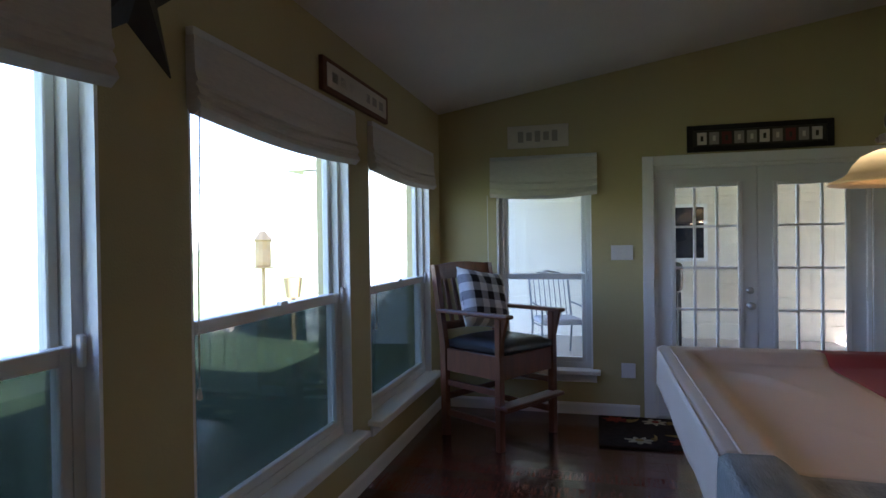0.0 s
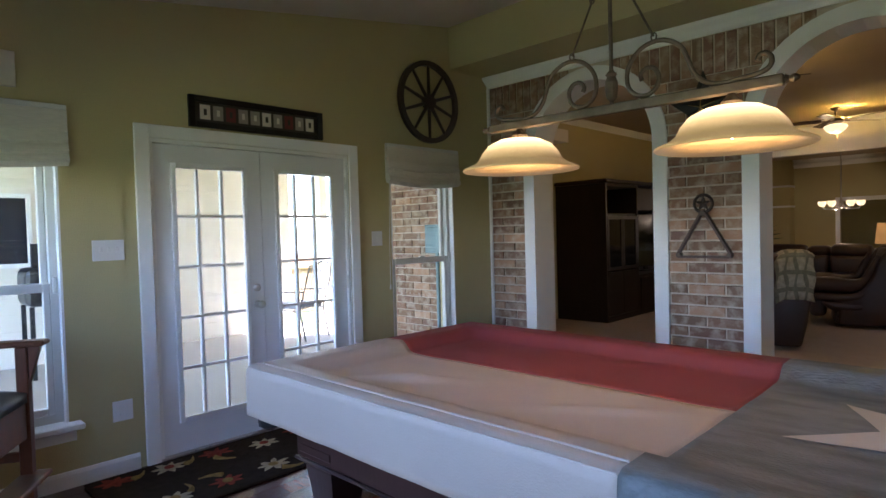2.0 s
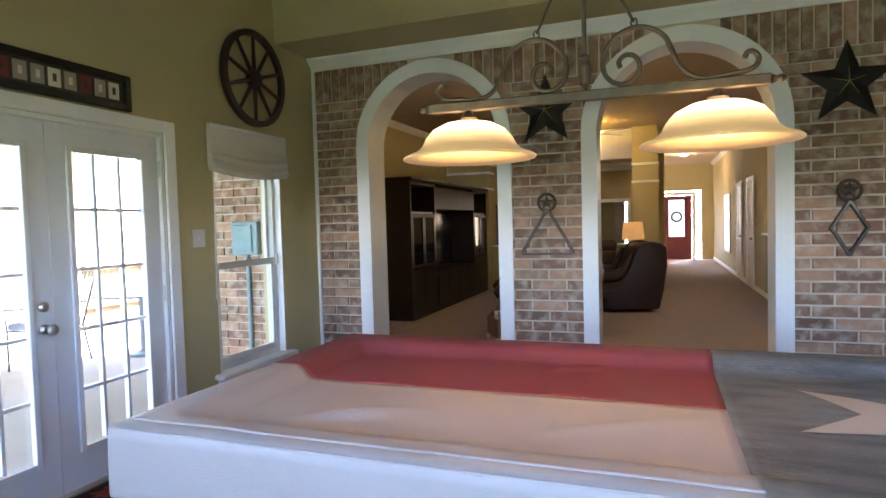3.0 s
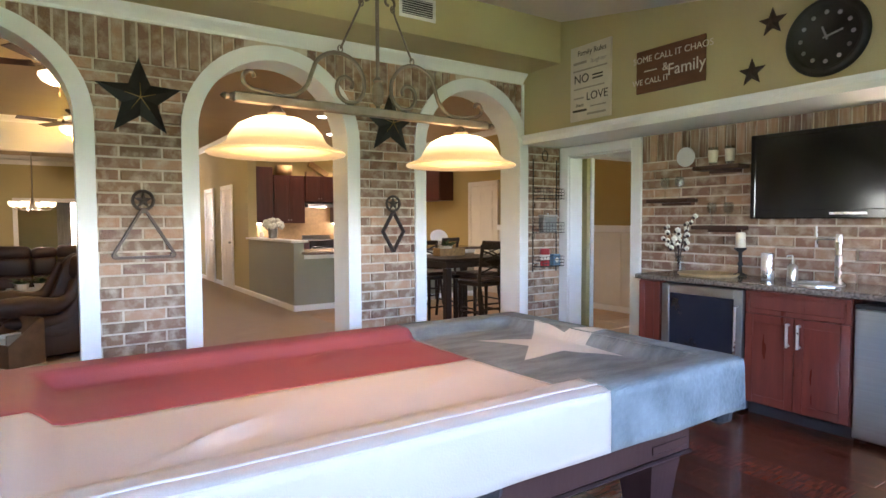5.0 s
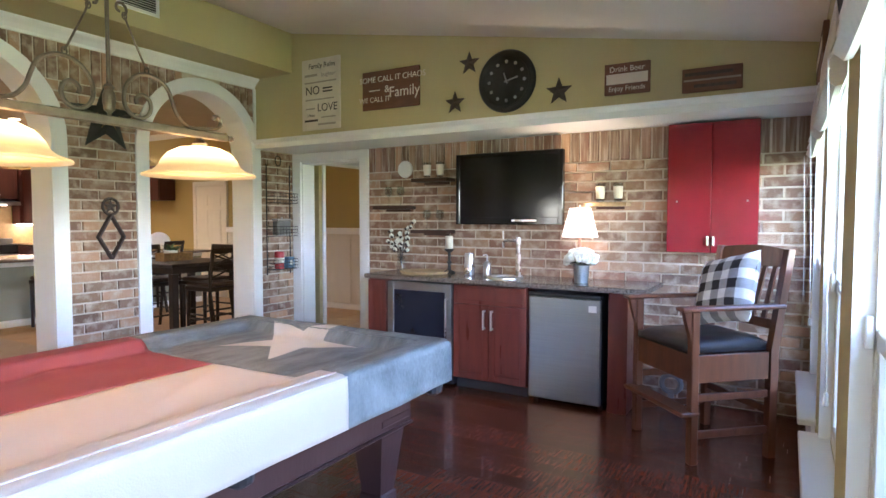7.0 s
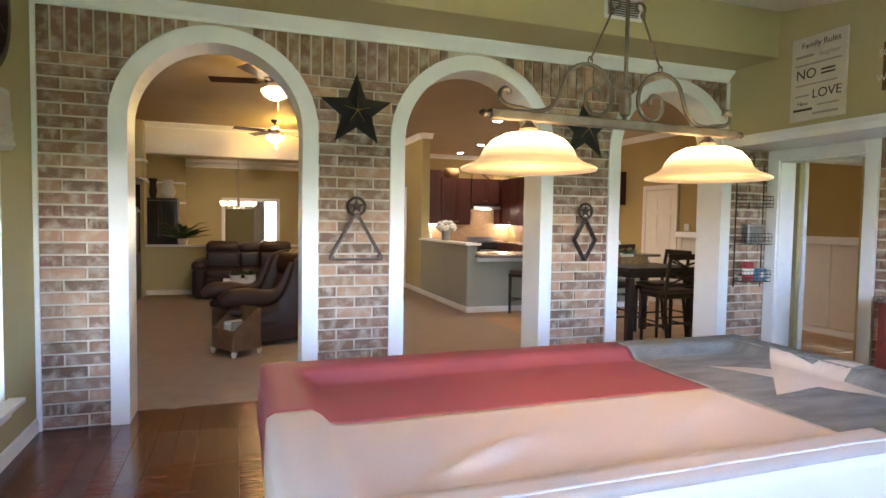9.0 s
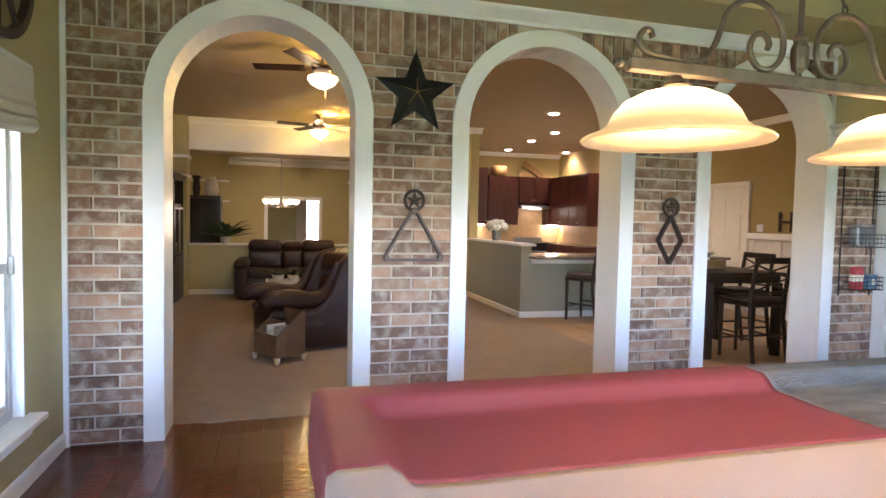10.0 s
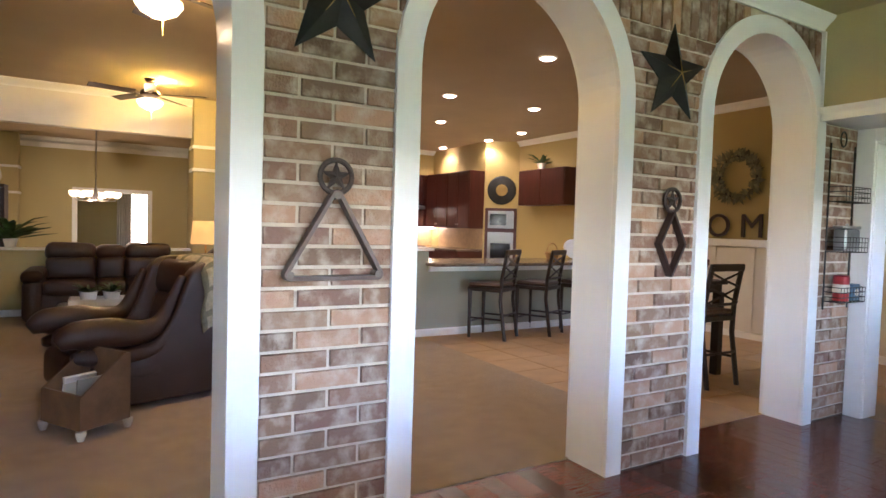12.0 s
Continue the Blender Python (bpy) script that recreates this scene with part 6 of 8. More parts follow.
for p, q, out, nm in (((-0.31, 7.15, ZL - 0.1), (2.48, 7.15, ZL - 0.1), (0, -1, 0), "crown_living"), ((4.6, 6.4, ZL - 0.1), (4.6, 16, ZL - 0.1), (-1, 0, 0), "crown_hall"), ((4.56, 6.4, ZL - 0.1), (4.8, 6.4, ZL - 0.1), (0, -1, 0), "crown_hall"), ((4.76, 9.75, ZL - 0.1), (8.05, 9.75, ZL - 0.1), (0, -1, 0), "crown_kitchen"), ((8.6, TH, ZL - 0.1), (8.6, 7.2, ZL - 0.1), (-1, 0, 0), "crown_nook"), ((-1.2, TH, ZL - 0.1), (-1.2, 6.95, ZL - 0.1), (1, 0, 0), "crown_living"), ((-1.2, 11.5, 2.66), (2.95, 11.5, 2.66), (0, -1, 0), "crown_dining"), ((-1.2, 11.5, 2.76), (2.95, 11.5, 2.76), (0, -1.4, 0), "crown_dining")):
    sweep(CROWN, p, q, out, nm, "white crown moulding below the tan ceiling")
for p, q, out, nm in (((-0.31, 7.15, 0), (2.48, 7.15, 0), (0, -1, 0), "baseboard_living"), ((4.6, 3.95, 0), (4.6, 16, 0), (-1, 0, 0), "baseboard_hall"), ((4.6, 3.95, 0), (8.0, 3.95, 0), (0, -1, 0), "baseboard_bar"), ((8.6, TH, 0), (8.6, 7.2, 0), (-1, 0, 0), "baseboard_nook"), ((2.48, 6.95, 0), (2.94, 6.95, 0), (0, -1, 0), "baseboard_column")):
    sweep(BASE, p, q, out, nm, "white baseboard")

# breakfast bar
solid("bar_side_wall", boxes((4.60, 4.76, 3.95, 6.4, 0, 1.05)), SAGE, "sage half wall along the kitchen", "wall")
solid("bar_side_cap", boxes((4.55, 4.81, 3.90, 6.4, 1.052, 1.085)), WHITE, "white capped ledge of the kitchen half wall", "trim")
solid("bar_front_wall", boxes((4.76, 8.0, 3.95, 4.08, 0, 0.87)), SAGE, "sage front wall of the breakfast bar", "wall")
solid("bar_front_trim", boxes((4.762, 8.0, 3.92, 3.948, 0.80, 0.87)), WHITE, "white trim below the bar top", "trim")
bt = thing("bar_worktop", Matrix.Identity(4), "polished dark granite breakfast bar top", "worktop")
part("slab", boxes((4.72, 8.05, 3.72, 4.75, 0.872, 0.912), bevel=0.008), GRANITE, bt)
solid("bar_base_units", boxes((4.78, 8.0, 4.10, 4.72, 0, 0.868)), KCAB, "cherry units behind the breakfast bar", "cabinet", "")
flower_tin(Matrix.Translation((4.68, 5.2, 1.087)), "white flowers in a tin bucket on the half wall", 0.08, 0.17, 0.16, 60)


def kitchen_unit(name, x0, x1, y0, y1, z0, z1, label, doors=1, material=KCAB, m=None):
    t = thing(name, m or Matrix.Identity(4), label, "cabinet", "kitchen cabinets")
    part("body", boxes((x0, x1, y0, y1, z0, z1)), material, t)
    w = (x1 - x0) / doors
    for i in range(doors):
        a, b = x0 + w * i + 0.006, x0 + w * (i + 1) - 0.006
        d = part("door", boxes((a, b, y0 - 0.02, y0 - 0.002, z0 + 0.008, z1 - 0.008), bevel=0.003), material, t)
        part("panel", boxes((a + 0.06, b - 0.06, y0 - 0.026, y0 - 0.0205, z0 + 0.07, z1 - 0.07), bevel=0.003), material, d)
        part("knob", lathe([(0, 0), (0.01, 0.003), (0.014, 0.018), (0, 0.022)], 8, Matrix.Translation(((b - 0.03) if i % 2 == 0 else (a + 0.03), y0 - 0.021, z0 + 0.08)) @ Matrix.Rotation(radians(90), 4, "X")), STEEL, d)
    return t


kitchen_unit("wall_cabinet", 5.55, 6.02, 9.40, 9.74, 1.33, 2.68, "tall dark cherry wall cabinet in the kitchen", 1)
kitchen_unit("wall_cabinet", 6.04, 6.82, 9.42, 9.74, 1.33, 2.50, "dark cherry wall cabinet in the kitchen", 2)
kitchen_unit("wall_cabinet", 6.84, 7.60, 9.42, 9.74, 1.86, 2.50, "short cherry cabinet above the cooker hood", 2)
kitchen_unit("wall_cabinet", 7.62, 8.03, 9.42, 9.74, 1.33, 2.50, "dark cherry wall cabinet beside the hood", 1)
kitchen_unit("base_unit", 4.78, 6.82, 9.14, 9.74, 0, 0.87, "dark cherry base cabinets below the window counter", 4)
kitchen_unit("base_unit", 7.62, 8.03, 9.14, 9.74, 0, 0.87, "dark cherry base cabinet beside the range", 1)
SIDE = Matrix.Translation((8.048, 8.6, 0)) @ EAST
kitchen_unit("wall_cabinet", -0.79, 0.12, -0.34, -0.002, 1.33, 2.50, "dark cherry wall cabinet on the kitchen side wall", 2, KCAB, SIDE)
kitchen_unit("wall_cabinet", 0.13, 0.98, -0.34, -0.002, 1.33, 2.50, "dark cherry wall cabinet beside the oven column", 2, KCAB, SIDE)
kitchen_unit("base_unit", -0.5, 0.98, -0.60, -0.002, 0, 0.87, "dark cherry base cabinets beside the oven column", 3, KCAB, SIDE)
kw = thing("kitchen_worktop", Matrix.Identity(4), "dark granite kitchen worktop along the back wall", "worktop")
part("slab", boxes((4.78, 6.83, 9.10, 9.74, 0.872, 0.91), bevel=0.005), GRANITE, kw)
part("slab", boxes((7.61, 8.04, 9.10, 9.74, 0.872, 0.91), bevel=0.005), GRANITE, kw)
part("slab", boxes((7.42, 8.044, 7.62, 9.098, 0.872, 0.91), bevel=0.005), GRANITE, kw)
part("splash_panel", boxes((8.034, 8.046, 7.62, 9.40, 0.912, 1.328)), SPLASH, kw, "tan stone tile splashback")
sp = thing("backsplash", Matrix.Identity(4), "tan stone tile backsplash behind the range", "backsplash", "", "structure")
part("tile_field", boxes((4.78, 8.04, 9.735, 9.748, 0.912, 1.33), (6.84, 7.60, 9.735, 9.748, 1.332, 1.72)), SPLASH, sp)
rg = thing("cooking_range", Matrix.Identity(4), "black and steel cooking range below the hood", "cooker")
part("body", boxes((6.85, 7.59, 9.12, 9.73, 0, 0.90), bevel=0.005), BLACKP, rg)
part("oven_door", boxes((6.88, 7.56, 9.095, 9.118, 0.15, 0.75), bevel=0.005), BLACKG, rg)
part("handle", tube([(6.95, 9.06, 0.70), (7.49, 9.06, 0.70)], 0.012, 8), STEEL, rg)
part("back_guard", boxes((6.85, 7.59, 9.68, 9.73, 0.902, 1.02), bevel=0.004), INOX, rg)
hd = thing("cooker_hood", Matrix.Identity(4), "stainless cooker hood with its light on", "cooker hood")
part("hood", prism([(9.74, 1.86), (9.28, 1.80), (9.26, 1.73), (9.74, 1.73)], 0.74, None, Matrix.Translation((6.85, 0, 0)) @ Matrix(((0, 1, 0, 0), (1, 0, 0, 0), (0, 0, 1, 0), (0, 0, 0, 1)))), INOX, hd)
part("hood_lamp", boxes((7.1, 7.35, 9.32, 9.42, 1.722, 1.728)), SPOTE, hd)
uc = thing("under_cabinet_light", Matrix.Translation((7.82, 9.58, 1.318)), "lit strip light under the wall cabinet", "light")
part("tube", boxes((-0.19, 0.19, -0.02, 0.02, -0.012, 0.01), bevel=0.004), SPOTE, uc)
uc2 = copy_thing(uc, Matrix.Translation((5.8, 9.58, 1.318)))
lamp("under_cabinet_glow", "AREA", look((7.82, 9.5, 1.29), (7.82, 9.6, 0)), 0.08, (1.0, 0.8, 0.5), 0.36, 0.06)
lamp("under_cabinet_glow", "AREA", look((5.8, 9.5, 1.29), (5.8, 9.6, 0)), 0.08, (1.0, 0.8, 0.5), 0.36, 0.06)

bk = thing("wicker_basket", Matrix.Translation((6.35, 9.55, 2.502)), "round wicker basket on top of the kitchen cabinets", "basket")
part("bowl", lathe([(0, 0), (0.17, 0), (0.2, 0.1), (0.19, 0.24), (0.18, 0.24), (0.185, 0.1), (0, 0.02)], 20), WICKER, bk, "", True)
bd = thing("wooden_tool_box", Matrix.Translation((7.2, 9.55, 2.502)), "tilted wooden trug on top of the kitchen cabinets", "crate")
part("box", box(bmesh.new(), -0.28, 0.28, -0.06, 0.06, 0, 0.14, bevel=0.005, m=Matrix.Translation((0, 0, 0.12)) @ Matrix.Rotation(radians(32), 4, "Y")), WICKER, bd)
part("stand", boxes((-0.3, -0.05, -0.06, 0.06, 0, 0.12), bevel=0.004), WOODL, bd)
for x, r in ((5.0, 0.05), (5.25, 0.06)):
    cn = thing("canister", Matrix.Translation((8.0 - x + 2.75, 9.45, 0.912)), "white lidded kitchen canister on the worktop", "canister", "kitchen canisters")
    part("jar", lathe([(0, 0), (r, 0), (r * 1.05, 0.02), (r, 0.18), (r * 0.6, 0.2), (0, 0.2)], 16), PLATE, cn, "", True)
    part("lid", lathe([(0, 0.201), (r * 0.65, 0.201), (r * 0.5, 0.225), (0.012, 0.235), (0, 0.25)], 14), STEEL, cn)
pl = thing("show_plate", Matrix.Translation((7.55, 4.45, 0.914)), "oval cream platter propped on the bar top", "plate")
part("platter", lathe([(0, 0), (0.14, 0.0), (0.2, 0.02), (0.195, 0.026), (0.13, 0.01), (0, 0.01)], 28, Matrix.Translation((0, 0, 0.15)) @ Matrix.Rotation(radians(75), 4, "X") @ Matrix.Scale(0.75, 4, (0, 1, 0))), PLATE, pl, "", True)
part("easel", tube([(-0.1, -0.03, 0), (0, 0.0, 0.12), (0.1, -0.03, 0)], 0.007, 6), IRON, pl)
wb = thing("handled_basket", Matrix.Translation((7.1, 4.4, 0.914)), "small wicker basket with a hoop handle on the bar top", "basket")
part("basket", lathe([(0, 0), (0.08, 0), (0.11, 0.1), (0.1, 0.1), (0.07, 0.01), (0, 0.01)], 16), WICKER, wb)
part("handle", tube([(0.1 * math.cos(k * 0.35), 0, 0.1 + 0.14 * math.sin(k * 0.35)) for k in range(10)], 0.008, 6), WICKER, wb)

# oven column set across the corner
OV = Matrix.Translation((8.05, 7.6, 0)) @ Matrix.Rotation(math.atan2(-0.4, 0.55), 4, "Z")
oc = thing("wall_oven_column", OV, "gold corner column with built-in microwave and oven", "oven", "", "structure")
part("column", boxes((0, 0.68, 0.0, 0.3, 0, ZL)), GOLDW, oc)
part("frame", boxes((0.02, 0.66, -0.012, -0.001, 0.4, 1.76), bevel=0.003), KCAB, oc)
part("microwave", boxes((0.08, 0.60, -0.04, -0.013, 1.35, 1.70), bevel=0.005), INOX, oc, "stainless microwave front")
part("microwave_window", boxes((0.12, 0.45, -0.046, -0.041, 1.41, 1.64)), BLACKG, oc)
part("oven", boxes((0.08, 0.60, -0.04, -0.013, 0.6, 1.27), bevel=0.005), INOX, oc, "stainless oven front")
part("oven_window", boxes((0.14, 0.54, -0.046, -0.041, 0.7, 1.05)), BLACKG, oc)
solid("wall_kitchen_side", boxes((8.05, 8.2, 7.6, 9.75, 0, ZL)), GOLDW, "gold painted kitchen side wall", "wall")
ck = thing("kitchen_clock", OV @ Matrix.Translation((0.34, -0.004, 2.12)) @ Matrix.Rotation(radians(90), 4, "X"), "large round dark wall clock with amber centre", "clock")
part("rim", lathe([(0, 0), (0.28, 0), (0.29, 0.02), (0.26, 0.035), (0, 0.03)], 32), BLACKM, ck, "", True)
part("centre", lathe([(0, 0.031), (0.12, 0.031), (0.11, 0.038), (0, 0.038)], 24), GOLD, ck, "amber centre disc")
kc = thing("wall_cabinet", Matrix.Translation((8.6, 6.12, 0)) @ EAST, "cherry wall cabinet hung alone on the gold wall", "cabinet", "kitchen cabinets")
part("body", boxes((-0.64, 0.64, -0.33, -0.002, 1.80, 2.46)), KCAB, kc)
for a in (-0.63, 0.008):
    part("door", boxes((a, a + 0.622, -0.352, -0.332, 1.81, 2.45), bevel=0.004), KCAB, kc)


def fern(m, label, n=30, ln=0.3, pot=True, material=LEAF):
    t = thing("potted_plant", m, label, "plant")
    if pot:
        part("pot", lathe([(0, 0), (0.06, 0), (0.085, 0.12), (0.09, 0.12), (0.075, 0.1), (0, 0.1)], 18), PLATE, t)
    rnd = random.Random(n)
    bm = bmesh.new()
    for i in range(n):
        a, el = rnd.uniform(0, 6.28), rnd.uniform(0.2, 1.2)
        L = ln * rnd.uniform(0.6, 1.1)
        pts = [Vector((0, 0, 0.1 if pot else 0.0)) + Vector((math.cos(a) * L * k * math.cos(el * (1 - 0.5 * k)), math.sin(a) * L * k * math.cos(el * (1 - 0.5 * k)), L * k * math.sin(el) * (1.25 - 0.6 * k))) for k in (0, 0.35, 0.7, 1.0)]
        side = Vector((-math.sin(a), math.cos(a), 0))
        w = [0.004, ln * 0.09, ln * 0.075, 0.001]
        rows = [(bm.verts.new(p + side * ww), bm.verts.new(p - Vector((0, 0, ww * 0.4))), bm.verts.new(p - side * ww)) for p, ww in zip(pts, w)]
        for r, s in zip(rows, rows[1:]):
            bm.faces.new((r[0], r[1], s[1], s[0]))
            bm.faces.new((r[1], r[2], s[2], s[1]))
    ob = part("foliage", bm, material, t)
    ob["kind"] = "stuff"
    return t


fern(Matrix.Translation((8.42, 6.3, 2.462)), "green plant on top of the hanging cabinet", 24, 0.3)
fern(Matrix.Translation((0.30, 7.22, 0.912)), "leafy green plant on the half wall", 46, 0.5)


def cross_chair(m, label, seat=0.63, top=1.07):
    t = thing("cross_back_chair", m, label, "chair", "cross-back counter chairs")
    w, d = 0.21, 0.20
    for x in (-w, w):
        part("back_leg", tube([(x, -d - 0.07, 0), (x, -d, seat * 0.75), (x, -d - 0.01, seat + 0.1), (x, -d - 0.07, top)], 0.022, 6), ESPRESSO, t)
        part("front_leg", tube([(x, d, 0), (x, d, seat - 0.04)], 0.019, 6, taper=0.026), ESPRESSO, t)
        part("side_stretcher", tube([(x, -d - 0.04, 0.25), (x, d, 0.25)], 0.012, 6), ESPRESSO, t)
    part("front_stretcher", tube([(-w, d, 0.2), (w, d, 0.2)], 0.012, 6), ESPRESSO, t)
    part("back_stretcher", tube([(-w, -d - 0.04, 0.3), (w, -d - 0.04, 0.3)], 0.012, 6), ESPRESSO, t)
    part("seat_frame", boxes((-w - 0.02, w + 0.02, -d - 0.02, d + 0.03, seat - 0.05, seat), bevel=0.008), ESPRESSO, t)
    part("seat", boxes((-w - 0.015, w + 0.015, -d - 0.01, d + 0.025, seat + 0.001, seat + 0.05), bevel=0.02), SEATB, t, "brown leather seat pad")
    part("top_rail", boxes((-w - 0.03, w + 0.03, -d - 0.085, -d - 0.06, top - 0.04, top + 0.025), bevel=0.008), ESPRESSO, t)
    z0, z1 = seat + 0.12, top - 0.05
    for k in range(2):
        lo, hi = z0 + (z1 - z0) * k / 2, z0 + (z1 - z0) * (k + 1) / 2
        for s in (-1, 1):
            part("cross_bar", tube([(-s * w, -d - 0.03 - 0.04 * (lo - seat) / (top - seat), lo), (0, -d - 0.045, (lo + hi) / 2), (s * w, -d - 0.03 - 0.04 * (hi - seat) / (top - seat), hi)], 0.011, 6), ESPRESSO, t)
    part("lower_rail", tube([(-w, -d - 0.02, z0 - 0.02), (w, -d - 0.02, z0 - 0.02)], 0.014, 6), ESPRESSO, t)
    return t


c0 = cross_chair(Matrix.Translation((5.51, 3.66, 0)) @ Matrix.Rotation(radians(32), 4, "Z"), "dark cross-back counter chair at the breakfast bar")
copy_thing(c0, Matrix.Translation((6.26, 3.68, 0)) @ Matrix.Rotation(radians(27), 4, "Z"))
copy_thing(c0, Matrix.Translation((7.02, 3.66, 0)) @ Matrix.Rotation(radians(20), 4, "Z"))
c1 = copy_thing(c0, Matrix.Translation((6.05, 1.15, 0)))
c1["label"] = "dark cross-back chair pulled up to the nook table"
c2 = copy_thing(c0, Matrix.Translation((6.42, 1.75, 0)) @ Matrix.Rotation(radians(90), 4, "Z"))
c2["label"] = "dark cross-back chair pulled up to the nook table"
c3 = copy_thing(c0, Matrix.Translation((6.0, 2.2, 0)) @ Matrix.Rotation(radians(180), 4, "Z"))
c3["label"] = "dark cross-back chair pulled up to the nook table"
nt_ = thing("nook_table", Matrix.Translation((6.0, 1.66, 0)), "square espresso counter-height dining table", "table")
part("tabletop", boxes((-0.5, 0.5, -0.5, 0.5, 0.875, 0.915), bevel=0.008), ESPRESSO, nt_)
for x in (-0.44, 0.44):
    for y in (-0.44, 0.44):
        part("leg", boxes((x - 0.04, x + 0.04, y - 0.04, y + 0.04, 0, 0.80), bevel=0.006), ESPRESSO, nt_)
part("apron", boxes((-0.46, 0.46, -0.46, -0.43, 0.80, 0.874), (-0.46, 0.46, 0.43, 0.46, 0.80, 0.874), (-0.46, -0.43, -0.43, 0.43, 0.80, 0.874), (0.43, 0.46, -0.43, 0.43, 0.80, 0.874)), ESPRESSO, nt_)
tb = thing("table_trug", Matrix.Translation((5.95, 1.75, 0.916)), "long wooden trug on the nook table", "tray")
part("trough", boxes((-0.2, 0.2, -0.09, -0.075, 0, 0.1), (-0.2, 0.2, 0.075, 0.09, 0, 0.1), (-0.2, -0.185, -0.075, 0.075, 0, 0.1), (0.185, 0.2, -0.075, 0.075, 0, 0.1), (-0.185, 0.185, -0.075, 0.075, 0, 0.015)), WICKER, tb)
fern(Matrix.Translation((5.9, 1.75, 0.932)), "small green plant in the trug on the nook table", 26, 0.17)

# nook wall: wainscot, letters, wreath, door
wn2 = thing("wainscot", Matrix.Identity(4), "white panelled wainscot round the breakfast nook", "wainscot", "", "structure")
part("panel", boxes((8.575, 8.598, TH, 3.95, 0.1, 1.22)), WAINS, wn2)
part("cap_rail", boxes((8.53, 8.574, TH, 3.95, 1.20, 1.30), bevel=0.006), WHITE, wn2)
for i in range(7):
    y = TH + 0.3 + i * 0.55
    part("batten", boxes((8.558, 8.574, y - 0.04, y + 0.04, 0.1, 1.198), bevel=0.003), WAINS, wn2)
for ch, y in zip("HOME", (3.22, 2.71, 2.24, 1.74)):
    lt = thing("wall_letter", Matrix.Translation((8.562, y, 1.305)) @ EAST, "dark brown wooden letter %s standing on the rail" % ch, "letter", "letters of the word HOME")
    ob = text(ch, 0.44, DARKW, lt, up_text(0, 0.155, 0.0), "letter")
    ob.scale = (1, 1, 12)
wr = thing("wreath", Matrix.Translation((8.56, 2.46, 2.12)) @ EAST, "round grey-green leaf wreath on the gold wall", "wreath")
WLEAF = mat("sage_wreath_leaves", (0.16, 0.15, 0.075), 0.7, vary=0.4, scale=9, bump=0.1, island=0.4)
part("hoop", tube([(0.27 * math.cos(k * 0.314), 0, 0.27 * math.sin(k * 0.314)) for k in range(20)], 0.02, 6, closed=True), ESPRESSO, wr)
bmw = bmesh.new()
rw = random.Random(5)
for i in range(300):
    a = rw.uniform(0, 6.283)
    c = Vector((0.27 * math.cos(a), rw.uniform(-0.07, 0.0), 0.27 * math.sin(a)))
    dirv = Vector((math.cos(a + rw.uniform(-1.3, 1.3)), rw.uniform(-0.7, 0.2), math.sin(a + rw.uniform(-1.3, 1.3)))).normalized() * (0.13 if rw.random() < 0.5 else 0.1) * (1 if rw.random() < 0.6 else -0.7)
    sd_ = dirv.cross(Vector((0, 1, 0.2))).normalized() * 0.022
    v = [bmw.verts.new(c), bmw.verts.new(c + dirv * 0.5 + sd_), bmw.verts.new(c + dirv), bmw.verts.new(c + dirv * 0.5 - sd_)]
    bmw.faces.new(v)
ob = part("leaves", bmw, WLEAF, wr)
ob["kind"] = "stuff"
d4 = thing("door_4", Matrix.Translation((8.6, 4.42, 0)) @ EAST, "white panelled door in the breakfast nook", "door", "", "structure")
part("leaf", boxes((-0.38, 0.38, -0.035, -0.002, 0, 2.05)), WAINS, d4)
for x in (-0.18, 0.18):
    for z0, z1 in ((0.2, 0.85), (0.98, 1.6), (1.68, 1.95)):
        part("panel", boxes((x - 0.12, x + 0.12, -0.043, -0.036, z0, z1), bevel=0.006), WAINS, d4)
part("casing", boxes((-0.47, -0.385, -0.05, -0.002, 0, 2.14), (0.385, 0.47, -0.05, -0.002, 0, 2.14), (-0.385, 0.385, -0.05, -0.002, 2.055, 2.14), bevel=0.004), WAINS, d4)
sp2 = thing("light_switch", Matrix.Translation((8.572, 3.72, 1.38)) @ EAST, "white switch plate on the nook wall", "switch")
part("cover_plate", boxes((-0.06, 0.06, -0.007, 0.02, -0.06, 0.06), bevel=0.002), PLATE, sp2)
part("toggle", boxes((-0.01, 0.01, -0.014, -0.0075, -0.012, 0.016)), PLATE, sp2)

# downlights
for i, (x, y) in enumerate(((5.23, 2.42), (5.32, 4.51), (6.73, 4.48), (6.2, 6.26), (6.27, 7.49), (7.91, 6.28), (7.97, 7.42), (6.4, 9.1), (7.85, 9.0))):
    t = thing("downlight", Matrix.Translation((x, y, ZL - 0.001)), "lit recessed ceiling downlight with white ring", "downlight", "kitchen downlights")
    part("ring", lathe([(0.075, 0), (0.10, 0), (0.098, -0.008), (0.075, -0.012)], 24), PLATE, t)
    part("lens", lathe([(0, -0.001), (0.074, -0.001), (0.074, -0.012), (0.05, -0.024), (0, -0.03)], 24), SPOTE, t)
    sp_ = lamp("downlight_beam", "SPOT", Matrix.Translation((x, y, ZL - 0.055)), 1.3, (1.0, 0.80, 0.52), radius=0.02)
    sp_.data.spot_size, sp_.data.spot_blend = radians(140), 0.6


